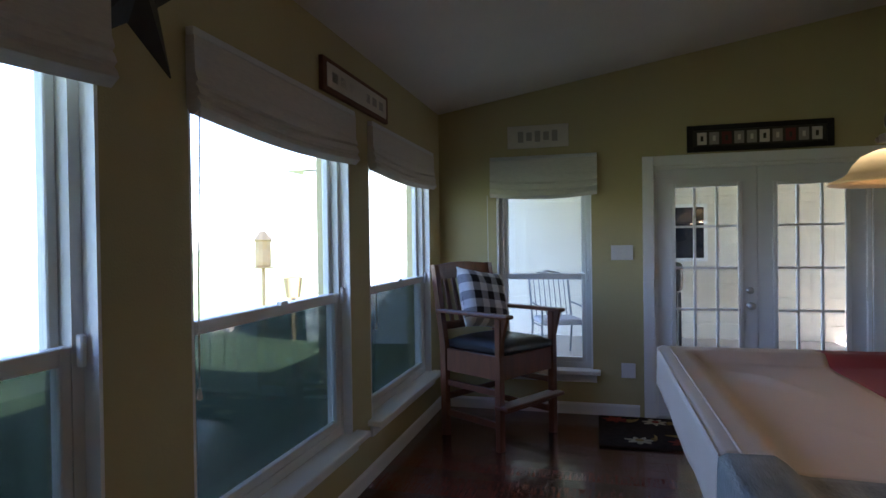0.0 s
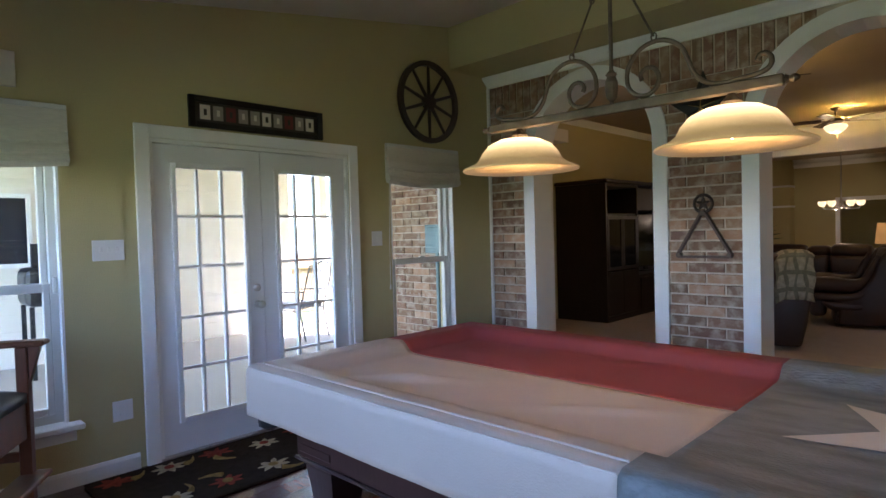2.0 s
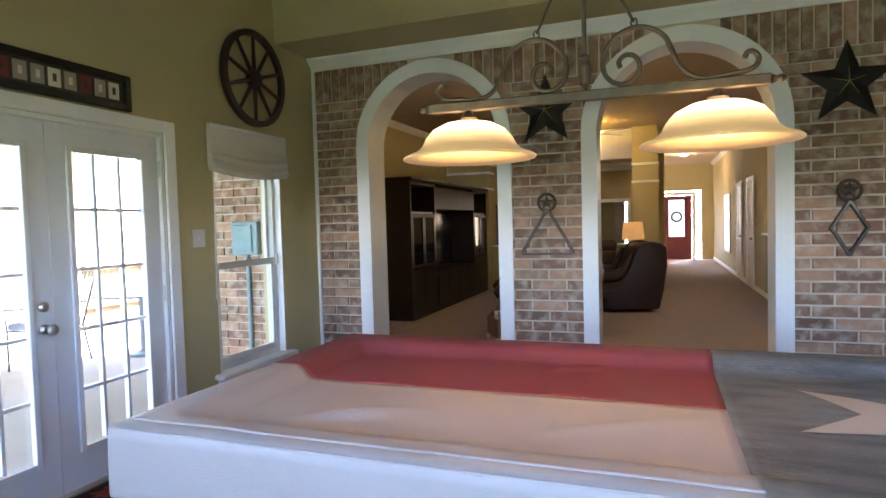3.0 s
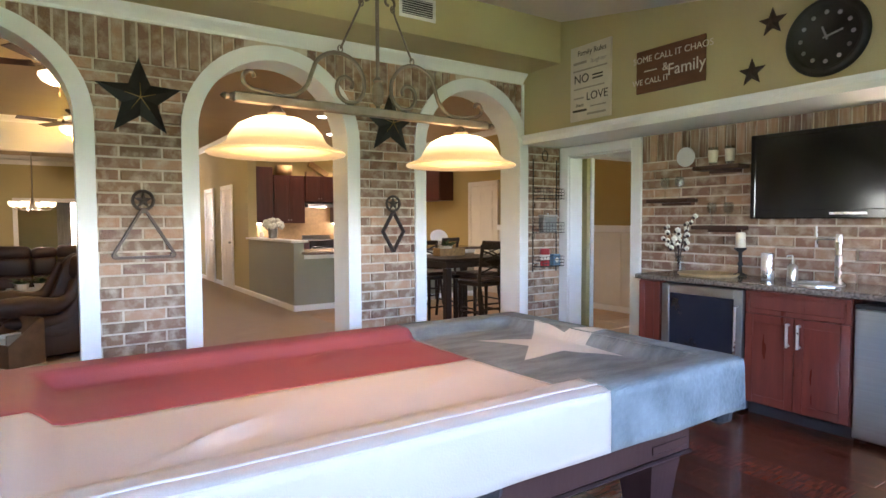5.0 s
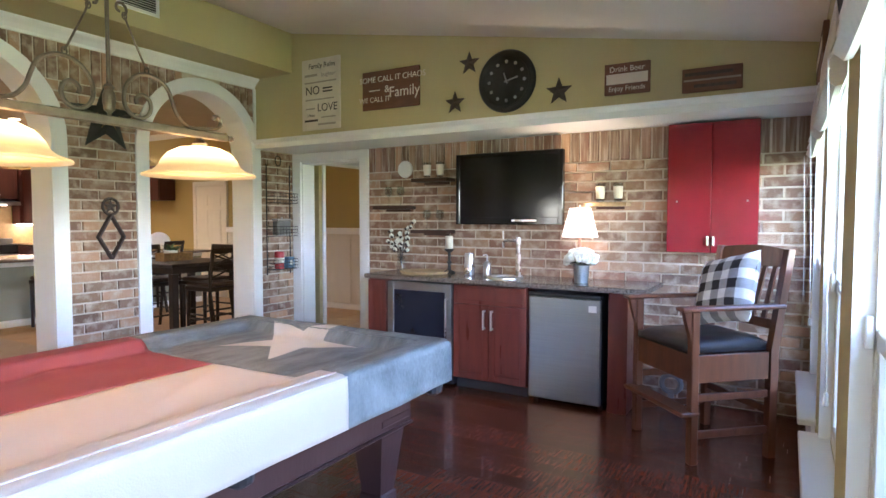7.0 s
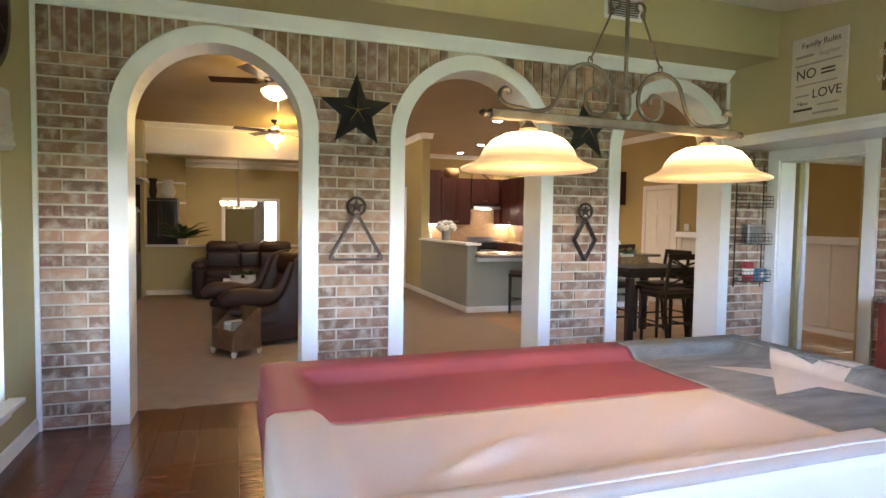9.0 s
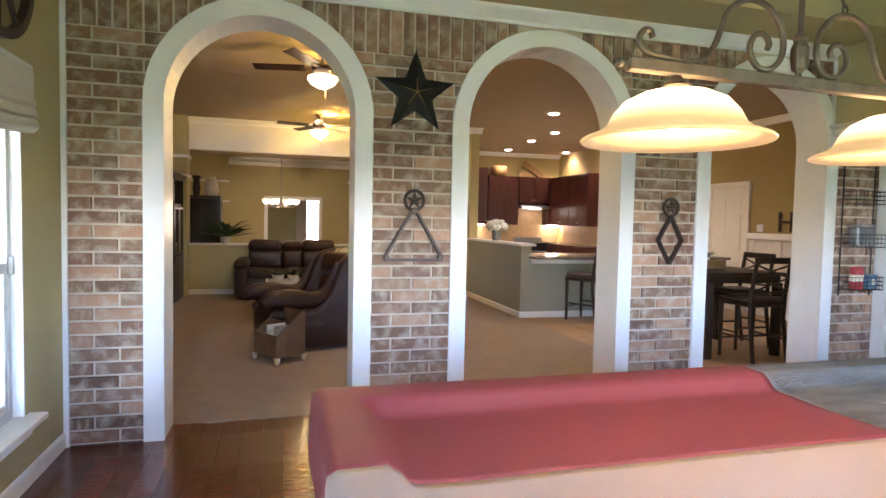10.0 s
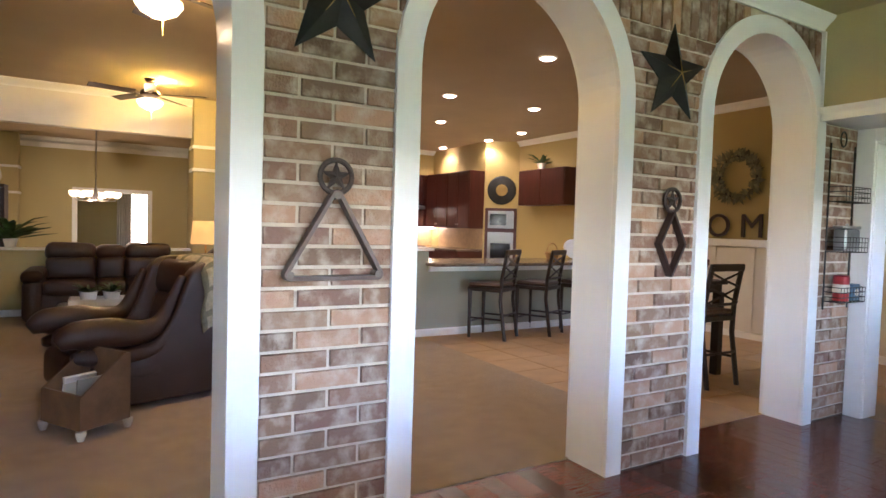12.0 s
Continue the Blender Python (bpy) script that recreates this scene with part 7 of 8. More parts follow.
def ceiling_fan(x, y, rot, label):
    t = thing("ceiling_fan", Matrix.Translation((x, y, ZL)) @ Matrix.Rotation(radians(rot), 4, "Z"), label, "ceiling fan", "living room fans")
    part("canopy", lathe([(0, 0), (0.07, 0), (0.06, -0.03), (0.02, -0.06), (0, -0.06)], 18, None), DARKW, t, "", True)
    part("rod", tube([(0, 0, -0.05), (0, 0, -0.14)], 0.012, 8), DARKW, t)
    part("motor", lathe([(0, -0.13), (0.06, -0.13), (0.11, -0.16), (0.12, -0.20), (0.09, -0.23), (0.05, -0.24), (0, -0.24)], 24), DARKW, t, "", True)
    part("light_bowl", lathe([(0.04, -0.25), (0.10, -0.255), (0.15, -0.275), (0.155, -0.30), (0.12, -0.35), (0.05, -0.385), (0, -0.39)], 28), DOMEG, t, "lit frosted glass bowl", True)
    part("pull_chain", tube([(0.03, 0, -0.39), (0.03, 0, -0.50)], 0.003, 5), GOLD, t)
    for i in range(5):
        a = radians(72 * i)
        m = Matrix.Rotation(a, 4, "Z") @ Matrix.Translation((0.42, 0, -0.19)) @ Matrix.Rotation(radians(12), 4, "X")
        part("blade", box(bmesh.new(), -0.24, 0.27, -0.065, 0.065, -0.004, 0.004, bevel=0.003, m=m), DARKW, t)
        part("blade_iron", box(bmesh.new(), -0.33, -0.2, -0.02, 0.02, -0.012, -0.005, m=m), IRON, t)
    lamp("fan_bulb_light", "POINT", Matrix.Translation((x, y, ZL - 0.42)), 0.6, (1.0, 0.68, 0.32), radius=0.02)
    # added lamp, not a fan part: puts the yellow glow on the ceiling
    lamp("fan_ceiling_glow", "POINT", Matrix.Translation((x + 0.17, y, ZL - 0.12)), 1.1, (1.0, 0.64, 0.10), radius=0.02)


ceiling_fan(1.64, 2.22, 24, "dark bladed ceiling fan with lit glass bowl")
ceiling_fan(1.845, 6.05, 50, "dark bladed ceiling fan with lit glass bowl")


def chandelier():
    t = thing("chandelier", Matrix.Translation((1.25, 9.8, 0)), "nickel dining chandelier with lit glass cups", "chandelier")
    part("stem", tube([(0, 0, 2.855), (0, 0, 1.65)], 0.011, 8), STEEL, t)
    part("body", lathe([(0, 1.62), (0.03, 1.64), (0.045, 1.72), (0.025, 1.82), (0.012, 1.9), (0, 1.9)], 16), STEEL, t)
    for i in range(6):
        a = radians(60 * i + 10)
        c, s = math.cos(a), math.sin(a)
        part("arm", tube([(0.03 * c, 0.03 * s, 1.7), (0.15 * c, 0.15 * s, 1.62), (0.30 * c, 0.30 * s, 1.63), (0.33 * c, 0.33 * s, 1.68)], 0.009, 6), STEEL, t)
        part("glass_cup", lathe([(0, 1.68), (0.04, 1.685), (0.075, 1.73), (0.08, 1.79), (0.075, 1.79), (0.065, 1.73), (0, 1.70)], 16, Matrix.Translation((0.33 * c, 0.33 * s, 0))), DOMEG, t, "", True)
    lamp("chandelier_glow", "POINT", Matrix.Translation((1.25, 9.8, 1.5)), 0.6, (1.0, 0.75, 0.45), radius=0.03)


chandelier()
hl = thing("flush_ceiling_light", Matrix.Translation((3.6, 12.5, ZL - 0.001)), "small lit flush dome light in the hallway", "ceiling light")
part("dome", lathe([(0, -0.09), (0.09, -0.075), (0.14, -0.03), (0.15, 0.0), (0, 0)], 24), DOMEG, hl, "", True)
lamp("hall_glow", "POINT", Matrix.Translation((3.6, 12.5, ZL - 0.25)), 2, (1.0, 0.75, 0.45), radius=0.1)


# media cabinet
def media_cabinet():
    t = thing("media_cabinet", Matrix.Translation((-1.19, 0, 0.007)), "large espresso wall unit with glass doors and television bay", "media cabinet")
    x1 = 0.83
    for a, b in ((3.0, 4.0), (6.02, 6.92)):
        for nm, r in (("side_panel", (0, x1, a, a + 0.04, 0, 2.0)), ("side_panel", (0, x1, b - 0.04, b, 0, 2.0)), ("back_panel", (0, 0.03, a + 0.04, b - 0.04, 0, 2.0)), ("top_panel", (0.03, x1, a + 0.04, b - 0.04, 1.96, 2.0)), ("plinth", (0.03, x1, a + 0.04, b - 0.04, 0, 0.08)), ("shelf", (0.03, x1 - 0.03, a + 0.04, b - 0.04, 1.54, 1.57))):
            part(nm, boxes(r), ESPRESSO, t)
        m = (a + b) / 2
        for p, q in ((a + 0.045, m - 0.003), (m + 0.003, b - 0.045)):
            part("lower_door", boxes((x1 - 0.02, x1 + 0.002, p, q, 0.09, 0.72), bevel=0.003), ESPRESSO, t)
            gd = part("glass_door", boxes((x1 - 0.02, x1 + 0.002, p, p + 0.05, 0.74, 1.53), (x1 - 0.02, x1 + 0.002, q - 0.05, q, 0.74, 1.53), (x1 - 0.02, x1 + 0.002, p + 0.05, q - 0.05, 0.74, 0.79), (x1 - 0.02, x1 + 0.002, p + 0.05, q - 0.05, 1.48, 1.53)), ESPRESSO, t)
            part("glass", boxes((x1 - 0.012, x1 - 0.008, p + 0.05, q - 0.05, 0.79, 1.48)), DARKGL, gd)
    part("bridge", boxes((0, x1, 4.0, 6.02, 1.62, 1.96), ), ESPRESSO, t)
    part("base_unit", boxes((0, x1, 4.0, 6.02, 0, 0.62)), ESPRESSO, t)
    part("back_panel", boxes((0, 0.03, 4.0, 6.02, 0.62, 1.62)), ESPRESSO, t)
    for i in range(4):
        part("drawer", boxes((x1 + 0.001, x1 + 0.02, 4.03 + 0.5 * i, 4.51 + 0.5 * i, 0.08, 0.58), bevel=0.004), ESPRESSO, t)
    part("cornice", boxes((-0.0, x1 + 0.05, 2.95, 6.945, 2.003, 2.06), bevel=0.015), ESPRESSO, t)
    tvs = thing("living_room_television", Matrix.Translation((-0.72, 5.0, 0.628)), "black flat television in the wall unit", "television")
    part("screen", boxes((-0.02, 0.02, -0.75, 0.75, 0.08, 0.95), bevel=0.006), BLACKG, tvs)
    part("stand", boxes((-0.1, 0.1, -0.25, 0.25, 0, 0.015), (-0.015, 0.015, -0.06, 0.06, 0.015, 0.08)), BLACKP, tvs)


media_cabinet()
ht = thing("dining_hutch", Matrix.Translation((-0.27, 9.0, -0.2)), "dark dining hutch with glass upper doors", "hutch")
part("base", boxes((-0.4, 0.35, -0.25, 0.3, 0, 0.95), bevel=0.006), ESPRESSO, ht)
part("upper", boxes((-0.38, -0.34, -0.2, 0.25, 0.952, 1.95), (0.29, 0.33, -0.2, 0.25, 0.952, 1.95), (-0.34, 0.29, 0.2, 0.25, 0.952, 1.95), (-0.38, 0.33, -0.22, 0.25, 1.952, 2.0)), ESPRESSO, ht)
for a in (-0.335, -0.02):
    part("glass_door", boxes((a, a + 0.05, -0.21, -0.19, 1.2, 1.94), (a + 0.255, a + 0.305, -0.21, -0.19, 1.2, 1.94), (a + 0.05, a + 0.255, -0.21, -0.19, 1.2, 1.25), (a + 0.05, a + 0.255, -0.21, -0.19, 1.89, 1.94)), ESPRESSO, ht)
vs_ = thing("white_pitcher", Matrix.Translation((-0.14, 9.0, 1.804)), "tall white pitcher on top of the hutch", "jug")
part("jug", lathe([(0, 0), (0.1, 0), (0.15, 0.12), (0.12, 0.26), (0.08, 0.32), (0.1, 0.38), (0.09, 0.38), (0, 0.3)], 20), PLATE, vs_, "", True)
vs2 = thing("dark_vase", Matrix.Translation((-0.42, 9.0, 1.804)), "tall dark vase on top of the hutch", "vase")
part("vase", lathe([(0, 0), (0.06, 0), (0.08, 0.15), (0.06, 0.3), (0.09, 0.4), (0.08, 0.4), (0, 0.3)], 18), DARKW, vs2, "", True)


# seating
def puff(x0, x1, y0, y1, z0, z1, r=0.06, n=10, swell=0.02):
    """A rounded upholstered block."""
    bm = box(bmesh.new(), x0, x1, y0, y1, z0, z1, bevel=min(r, (x1 - x0) / 2.2, (y1 - y0) / 2.2, (z1 - z0) / 2.2), seg=3)
    for v in bm.verts:
        v.co += Vector((noise.noise(v.co * 4), noise.noise(v.co * 4 + Vector((5, 0, 0))), noise.noise(v.co * 4 + Vector((0, 7, 0))))) * swell
    return bm


def sofa():
    t = thing("reclining_sofa", Matrix.Translation((1.445, 6.62, 0.007)), "brown leather reclining sofa against the half wall", "sofa")
    part("base", puff(-0.8, 0.8, -0.40, 0.42, 0.04, 0.40, 0.04, swell=0.008), BROWNL, t, "", True)
    # two wide reclining seats with a narrow console seat between them
    for a, b in ((-0.74, -0.17), (-0.16, 0.16), (0.17, 0.74)):
        part("seat_cushion", puff(a, b, -0.44, 0.2, 0.36, 0.53), BROWNL, t, "", True)
        part("back_cushion", puff(a, b, 0.10, 0.40, 0.50, 0.80), BROWNL, t, "", True)
        part("head_cushion", puff(a - 0.01, b + 0.01, 0.14, 0.46, 0.76, 0.985 if b - a > 0.4 else 0.965, 0.09), BROWNL, t, "", True)
    for s in (-1, 1):
        part("arm", puff(min(s * 0.73, s * 0.93), max(s * 0.73, s * 0.93), -0.44, 0.36, 0.04, 0.56, 0.08), BROWNL, t, "", True)
        part("arm_pad", puff(min(s * 0.71, s * 0.95), max(s * 0.71, s * 0.95), -0.47, 0.30, 0.52, 0.68, 0.075), BROWNL, t, "", True)


def bolster(points, radii, flat=1.0, seg=14):
    """A stuffed roll of changing thickness along points in one upright plane; flat squeezes it across."""
    bm = bmesh.new()
    pts = [Vector(p) for p in points]
    n = len(pts)
    fine = []
    for i in range(n - 1):
        p0, p1, p2, p3 = pts[max(i - 1, 0)], pts[i], pts[i + 1], pts[min(i + 2, n - 1)]
        for k in range(5):
            u = k / 5
            fine.append((0.5 * (2 * p1 + (p2 - p0) * u + (2 * p0 - 5 * p1 + 4 * p2 - p3) * u * u + (3 * p1 - p0 - 3 * p2 + p3) * u ** 3), radii[i] + (radii[i + 1] - radii[i]) * u))
    fine.append((pts[-1], radii[-1]))
    rings = []
    for i, (p, r) in enumerate(fine):
        d = (fine[min(i + 1, len(fine) - 1)][0] - fine[max(i - 1, 0)][0]).normalized()
        side = Vector((1, 0, 0))
        up = d.cross(side).normalized()
        rings.append([bm.verts.new(p + side * (r * flat * math.cos(2 * math.pi * k / seg)) + up * (r * math.sin(2 * math.pi * k / seg)) + Vector((noise.noise(p * 5 + Vector((k, 0, 0))), 0, noise.noise(p * 6 + Vector((0, k, 0))))) * 0.008) for k in range(seg)])
    for a, b in zip(rings, rings[1:]):
        for k in range(seg):
            bm.faces.new((a[k], a[(k + 1) % seg], b[(k + 1) % seg], b[k]))
    bm.faces.new(rings[0][::-1]), bm.faces.new(rings[-1])
    bmesh.ops.recalc_face_normals(bm, faces=bm.faces)
    return bm


def recliner(m, label):
    """An overstuffed recliner; faces local -y."""
    t = thing("recliner", m, label, "armchair", "leather recliners")
    part("base", puff(-0.33, 0.33, -0.36, 0.44, 0.03, 0.36, 0.04, swell=0.008), BROWNL, t, "", True)
    part("seat_cushion", puff(-0.30, 0.30, -0.60, 0.20, 0.34, 0.52, 0.08), BROWNL, t, "", True)
    part("leg_rest", puff(-0.29, 0.29, -0.64, -0.44, 0.12, 0.40, 0.07), BROWNL, t, "", True)
    for nm, z0, z1, y0, dp in (("back_cushion", 0.0, 0.34, 0.0, 0.22), ("head_cushion", 0.30, 0.60, -0.03, 0.24)):
        bm = puff(-0.32, 0.32, y0, y0 + dp, z0, z1, 0.09)
        bm.transform(Matrix.Translation((0, 0.06, 0.45)) @ Matrix.Rotation(radians(-14), 4, "X"))
        part(nm, bm, BROWNL, t, "", True)
    outline = [(-0.34, 0.04), (0.44, 0.04), (0.50, 0.30), (0.56, 0.70), (0.55, 0.94), (0.49, 1.01), (0.36, 1.035), (0.22, 1.02), (0.13, 0.95), (0.07, 0.80), (0.0, 0.62), (-0.10, 0.48), (-0.32, 0.40)]
    flip = Matrix(((0, 1, 0, 0), (1, 0, 0, 0), (0, 0, 1, 0), (0, 0, 0, 1)))
    for s in (-1, 1):
        bm = prism(outline, 0.14, None, Matrix.Translation((0.31 if s > 0 else -0.45, 0, 0)) @ flip)
        bmesh.ops.bevel(bm, geom=bm.edges[:], offset=0.035, segments=3, affect="EDGES", profile=0.5)
        part("side_wing", bm, BROWNL, t, "", True)
        x = s * 0.375
        part("arm_pad", bolster([(x, -0.70, 0.50), (x, -0.60, 0.55), (x, -0.38, 0.55), (x, -0.19, 0.535), (x, -0.06, 0.60), (x, 0.02, 0.75), (x, 0.09, 0.92)], [0.045, 0.095, 0.105, 0.085, 0.06, 0.045, 0.025], 1.0), BROWNL, t, "", True)
        part("arm_roll", bolster([(x, -0.62, 0.40), (x, -0.52, 0.40), (x, -0.30, 0.385), (x, -0.10, 0.42), (x, 0.0, 0.55), (x, 0.07, 0.72)], [0.03, 0.06, 0.075, 0.065, 0.05, 0.025], 1.3), BROWNL, t, "", True)
        part("arm_front", bolster([(x, -0.50, 0.34), (x, -0.36, 0.28), (x, -0.10, 0.28), (x, 0.06, 0.36)], [0.03, 0.07, 0.07, 0.03], 1.2), BROWNL, t, "", True)
    return t


sofa()
RM = Matrix.Translation((1.64, 2.74, 0.007)) @ Matrix.Rotation(radians(-74), 4, "Z")
recliner(RM, "brown leather recliner with a throw over its back")
recliner(Matrix.Translation((2.40, 4.75, 0.007)) @ Matrix.Rotation(radians(-75), 4, "Z"), "dark brown leather recliner beside the lamp table")
PLAID = mat("plaid_dark_stripe", (0.20, 0.20, 0.14), 0.95, vary=0.25, scale=25, fine=120, bump=0.5)
tw = thing("throw_blanket", RM, "pale plaid throw hanging over the recliner", "blanket")
bmt = bmesh.new()
# from the far shoulder over the top and down the near side of the back
prof = [(-0.24, 0.99), (-0.16, 1.045), (-0.06, 1.06)] + [(-0.06 + 0.06 * k, 1.065) for k in range(1, 9)] + [(0.455, 1.045), (0.475, 1.0)] + [(0.48 + 0.004 * (k % 2), 1.0 - 0.045 * k) for k in range(1, 11)]
prev = None
nj = 12
for i, (x, z) in enumerate(prof):
    row = []
    for j in range(nj + 1):
        y = 0.20 + 0.36 * j / nj + 0.012 * math.sin(i * 0.9 + j)
        top = -0.10 * max(0, 1 - j / 4) ** 2 - 0.05 * max(0, (j - 9) / 3) ** 2
        row.append(bmt.verts.new((x + 0.008 * math.sin(j * 1.7 + i * 0.4), y, z + (top if x < 0.47 else top * 0.5))))
    if prev:
        for j in range(nj):
            f = bmt.faces.new((prev[j], row[j], row[j + 1], prev[j + 1]))
            f.material_index = 1 if (i % 4 == 0 or j % 3 == 0) else 0
    prev = row
bmesh.ops.recalc_face_normals(bmt, faces=bmt.faces)
to = part("cloth", bmt, THROW, tw, "", True)
to.data.materials.append(PLAID)
to.modifiers.new("thickness", "SOLIDIFY").thickness = 0.012

bx = thing("magazine_box", Matrix.Translation((1.235, 2.0, 0.008)) @ Matrix.Rotation(radians(-57), 4, "Z"), "brown wooden magazine box with sloping sides", "magazine box")
BOXW = mat("worn_box_wood", (0.16, 0.085, 0.04), 0.5, vary=0.3, scale=8, bump=0.1)
for x in (-0.2, 0.185):
    part("side", prism([(-0.16, 0.06), (0.16, 0.06), (0.16, 0.48), (0.12, 0.48), (-0.16, 0.26)], 0.015, None, Matrix.Translation((x, 0, 0)) @ Matrix(((0, 1, 0, 0), (1, 0, 0, 0), (0, 0, 1, 0), (0, 0, 0, 1)))), BOXW, bx)
part("front", boxes((-0.185, 0.185, -0.16, -0.145, 0.06, 0.27)), BOXW, bx)
part("back", boxes((-0.185, 0.185, 0.145, 0.16, 0.06, 0.48)), BOXW, bx)
part("bottom", boxes((-0.185, 0.185, -0.145, 0.145, 0.06, 0.075)), BOXW, bx)
for x in (-0.19, 0.19):
    for y in (-0.15, 0.15):
        part("foot", lathe([(0, 0), (0.018, 0), (0.03, 0.04), (0.03, 0.059), (0, 0.059)], 10, Matrix.Translation((x, y, 0))), PALE, bx)
for i, (mt, a) in enumerate(((PLATE, 12), (CREAMP, -8), (GREYL, 5))):
    mg = thing("magazine", bx.matrix_basis @ Matrix.Translation((-0.08 + 0.08 * i, -0.02, 0.078)) @ Matrix.Rotation(radians(a), 4, "Y"), "paper magazine standing in the box", "magazine", "magazines in the box")
    part("page_block", boxes((-0.008, 0.008, -0.10, 0.10, 0, 0.27), bevel=0.002), mt, mg)
ot = thing("coffee_table", Matrix.Translation((1.30, 4.80, 0.007)), "dark leather ottoman table before the sofa", "ottoman")
part("body", puff(-0.38, 0.38, -0.32, 0.32, 0.06, 0.42, 0.05, swell=0.006), BROWNL, ot, "", True)
for x in (-0.3, 0.3):
    for y in (-0.24, 0.24):
        part("foot", boxes((x - 0.03, x + 0.03, y - 0.03, y + 0.03, 0, 0.06)), ESPRESSO, ot)
ty = thing("serving_tray", Matrix.Translation((1.31, 4.76, 0.436)), "white scalloped serving tray on the ottoman", "tray")
part("tray", boxes((-0.27, 0.27, -0.16, 0.16, 0, 0.015), (-0.27, 0.27, -0.16, -0.145, 0.015, 0.07), (-0.27, 0.27, 0.145, 0.16, 0.015, 0.07), (-0.27, -0.255, -0.145, 0.145, 0.015, 0.07), (0.255, 0.27, -0.145, 0.145, 0.015, 0.07)), PLATE, ty)
fern(Matrix.Translation((1.21, 4.77, 0.452)), "leafy plant in a white pot on the tray", 30, 0.16)
fern(Matrix.Translation((1.42, 4.78, 0.452)), "leafy plant in a white pot on the tray", 34, 0.18)
et = thing("end_table", Matrix.Translation((2.52, 6.0, 0.007)), "small dark end table beside the sofa", "table")
part("top", boxes((-0.25, 0.25, -0.25, 0.25, 0.56, 0.60), bevel=0.006), ESPRESSO, et)
for x in (-0.21, 0.21):
    for y in (-0.21, 0.21):
        part("leg", boxes((x - 0.025, x + 0.025, y - 0.025, y + 0.025, 0, 0.56)), ESPRESSO, et)
el = thing("table_lamp", Matrix.Translation((2.52, 6.0, 0.609)), "brass table lamp with lit tan drum shade", "lamp")
part("base", lathe([(0, 0), (0.08, 0), (0.07, 0.02), (0.03, 0.05), (0.05, 0.15), (0.03, 0.26), (0.012, 0.3), (0.012, 0.4), (0, 0.4)], 18), GOLD, el, "", True)
part("shade", lathe([(0.19, 0.42), (0.16, 0.72), (0.156, 0.72), (0.186, 0.42)], 28), TANSH, el, "lit tan drum shade", True)
lamp("end_table_glow", "POINT", Matrix.Translation((2.52, 6.0, 1.15)), 0.15, (1.0, 0.66, 0.3), radius=0.03)

fdr = thing("door_5", Matrix.Translation((3.50, 16.0, 0)), "dark red front door with frosted glass and wreath", "door", "", "structure")
part("leaf", boxes((-0.46, -0.24, 0.03, 0.07, 0, 2.08), (0.24, 0.46, 0.03, 0.07, 0, 2.08), (-0.24, 0.24, 0.03, 0.07, 0, 0.75), (-0.24, 0.24, 0.03, 0.07, 1.95, 2.08)), REDDOOR, fdr)
# door glass and sidelight glow by themselves instead of passing daylight
part("glass", boxes((-0.24, 0.24, 0.04, 0.055, 0.75, 1.95)), FROSTG, fdr, "frosted glass that glows in place of daylight")
part("casing", boxes((-0.58, -0.47, -0.02, 0.0, 0, 2.2), (0.47, 0.58, -0.02, 0.0, 0, 2.2), (-0.47, 0.47, -0.02, 0.0, 2.1, 2.2)), WHITE, fdr)
part("sidelight", boxes((0.60, 0.70, 0.03, 0.05, 0.2, 2.08)), FROSTG, fdr, "narrow frosted sidelight that glows in place of daylight")
part("door_wreath", tube([(0.15 * math.cos(k * 0.4), 0.01, 1.4 + 0.15 * math.sin(k * 0.4)) for k in range(16)], 0.035, 6, closed=True), LEAF, fdr)
part("knob", lathe([(0, 0), (0.03, 0.01), (0.02, 0.05), (0, 0.055)], 12, Matrix.Translation((-0.38, 0.028, 1.0)) @ Matrix.Rotation(radians(90), 4, "X")), STEEL, fdr)



def hall_door(name, y0, y1):
    t = thing(name, Matrix.Translation((4.6, (y0 + y1) / 2, 0)) @ EAST, "white panelled door closed in the hallway wall", "door", "hallway doors", "structure")
    w = (y1 - y0) / 2
    leaf = part("leaf", boxes((-w, w, -0.02, -0.002, 0.01, 2.03)), WAINS, t)
    for x in (-w * 0.48, w * 0.48):
        for z0, z1 in ((0.2, 0.85), (0.98, 1.6), (1.68, 1.93)):
            part("panel", boxes((x - w * 0.34, x + w * 0.34, -0.028, -0.021, z0, z1), bevel=0.005), WAINS, leaf)
    part("knob", lathe([(0, 0), (0.025, 0.01), (0.028, 0.04), (0, 0.055)], 12, Matrix.Translation((w - 0.07, -0.021, 0.95)) @ Matrix.Rotation(radians(90), 4, "X")), STEEL, leaf, "brushed steel knob")
    part("casing", boxes((-w - 0.085, -w - 0.002, -0.03, -0.002, 0, 2.12), (w + 0.002, w + 0.085, -0.03, -0.002, 0, 2.12), (-w - 0.002, w + 0.002, -0.03, -0.002, 2.035, 2.12), bevel=0.004), WHITE, t)


hall_door("door_6", 7.55, 8.32)
hall_door("door_7", 9.15, 9.92)
hwn = thing("window_7", Matrix.Translation((4.6, 11.9, 0)) @ EAST, "frosted hallway window on the closed wall, glowing pane in white frame", "window", "", "structure")
# the wall behind is solid: the pane's glow replaces daylight
part("pane", boxes((-0.55, 0.55, -0.012, -0.002, 0.55, 1.85)), FROSTG, hwn, "frosted glass that glows in place of daylight")
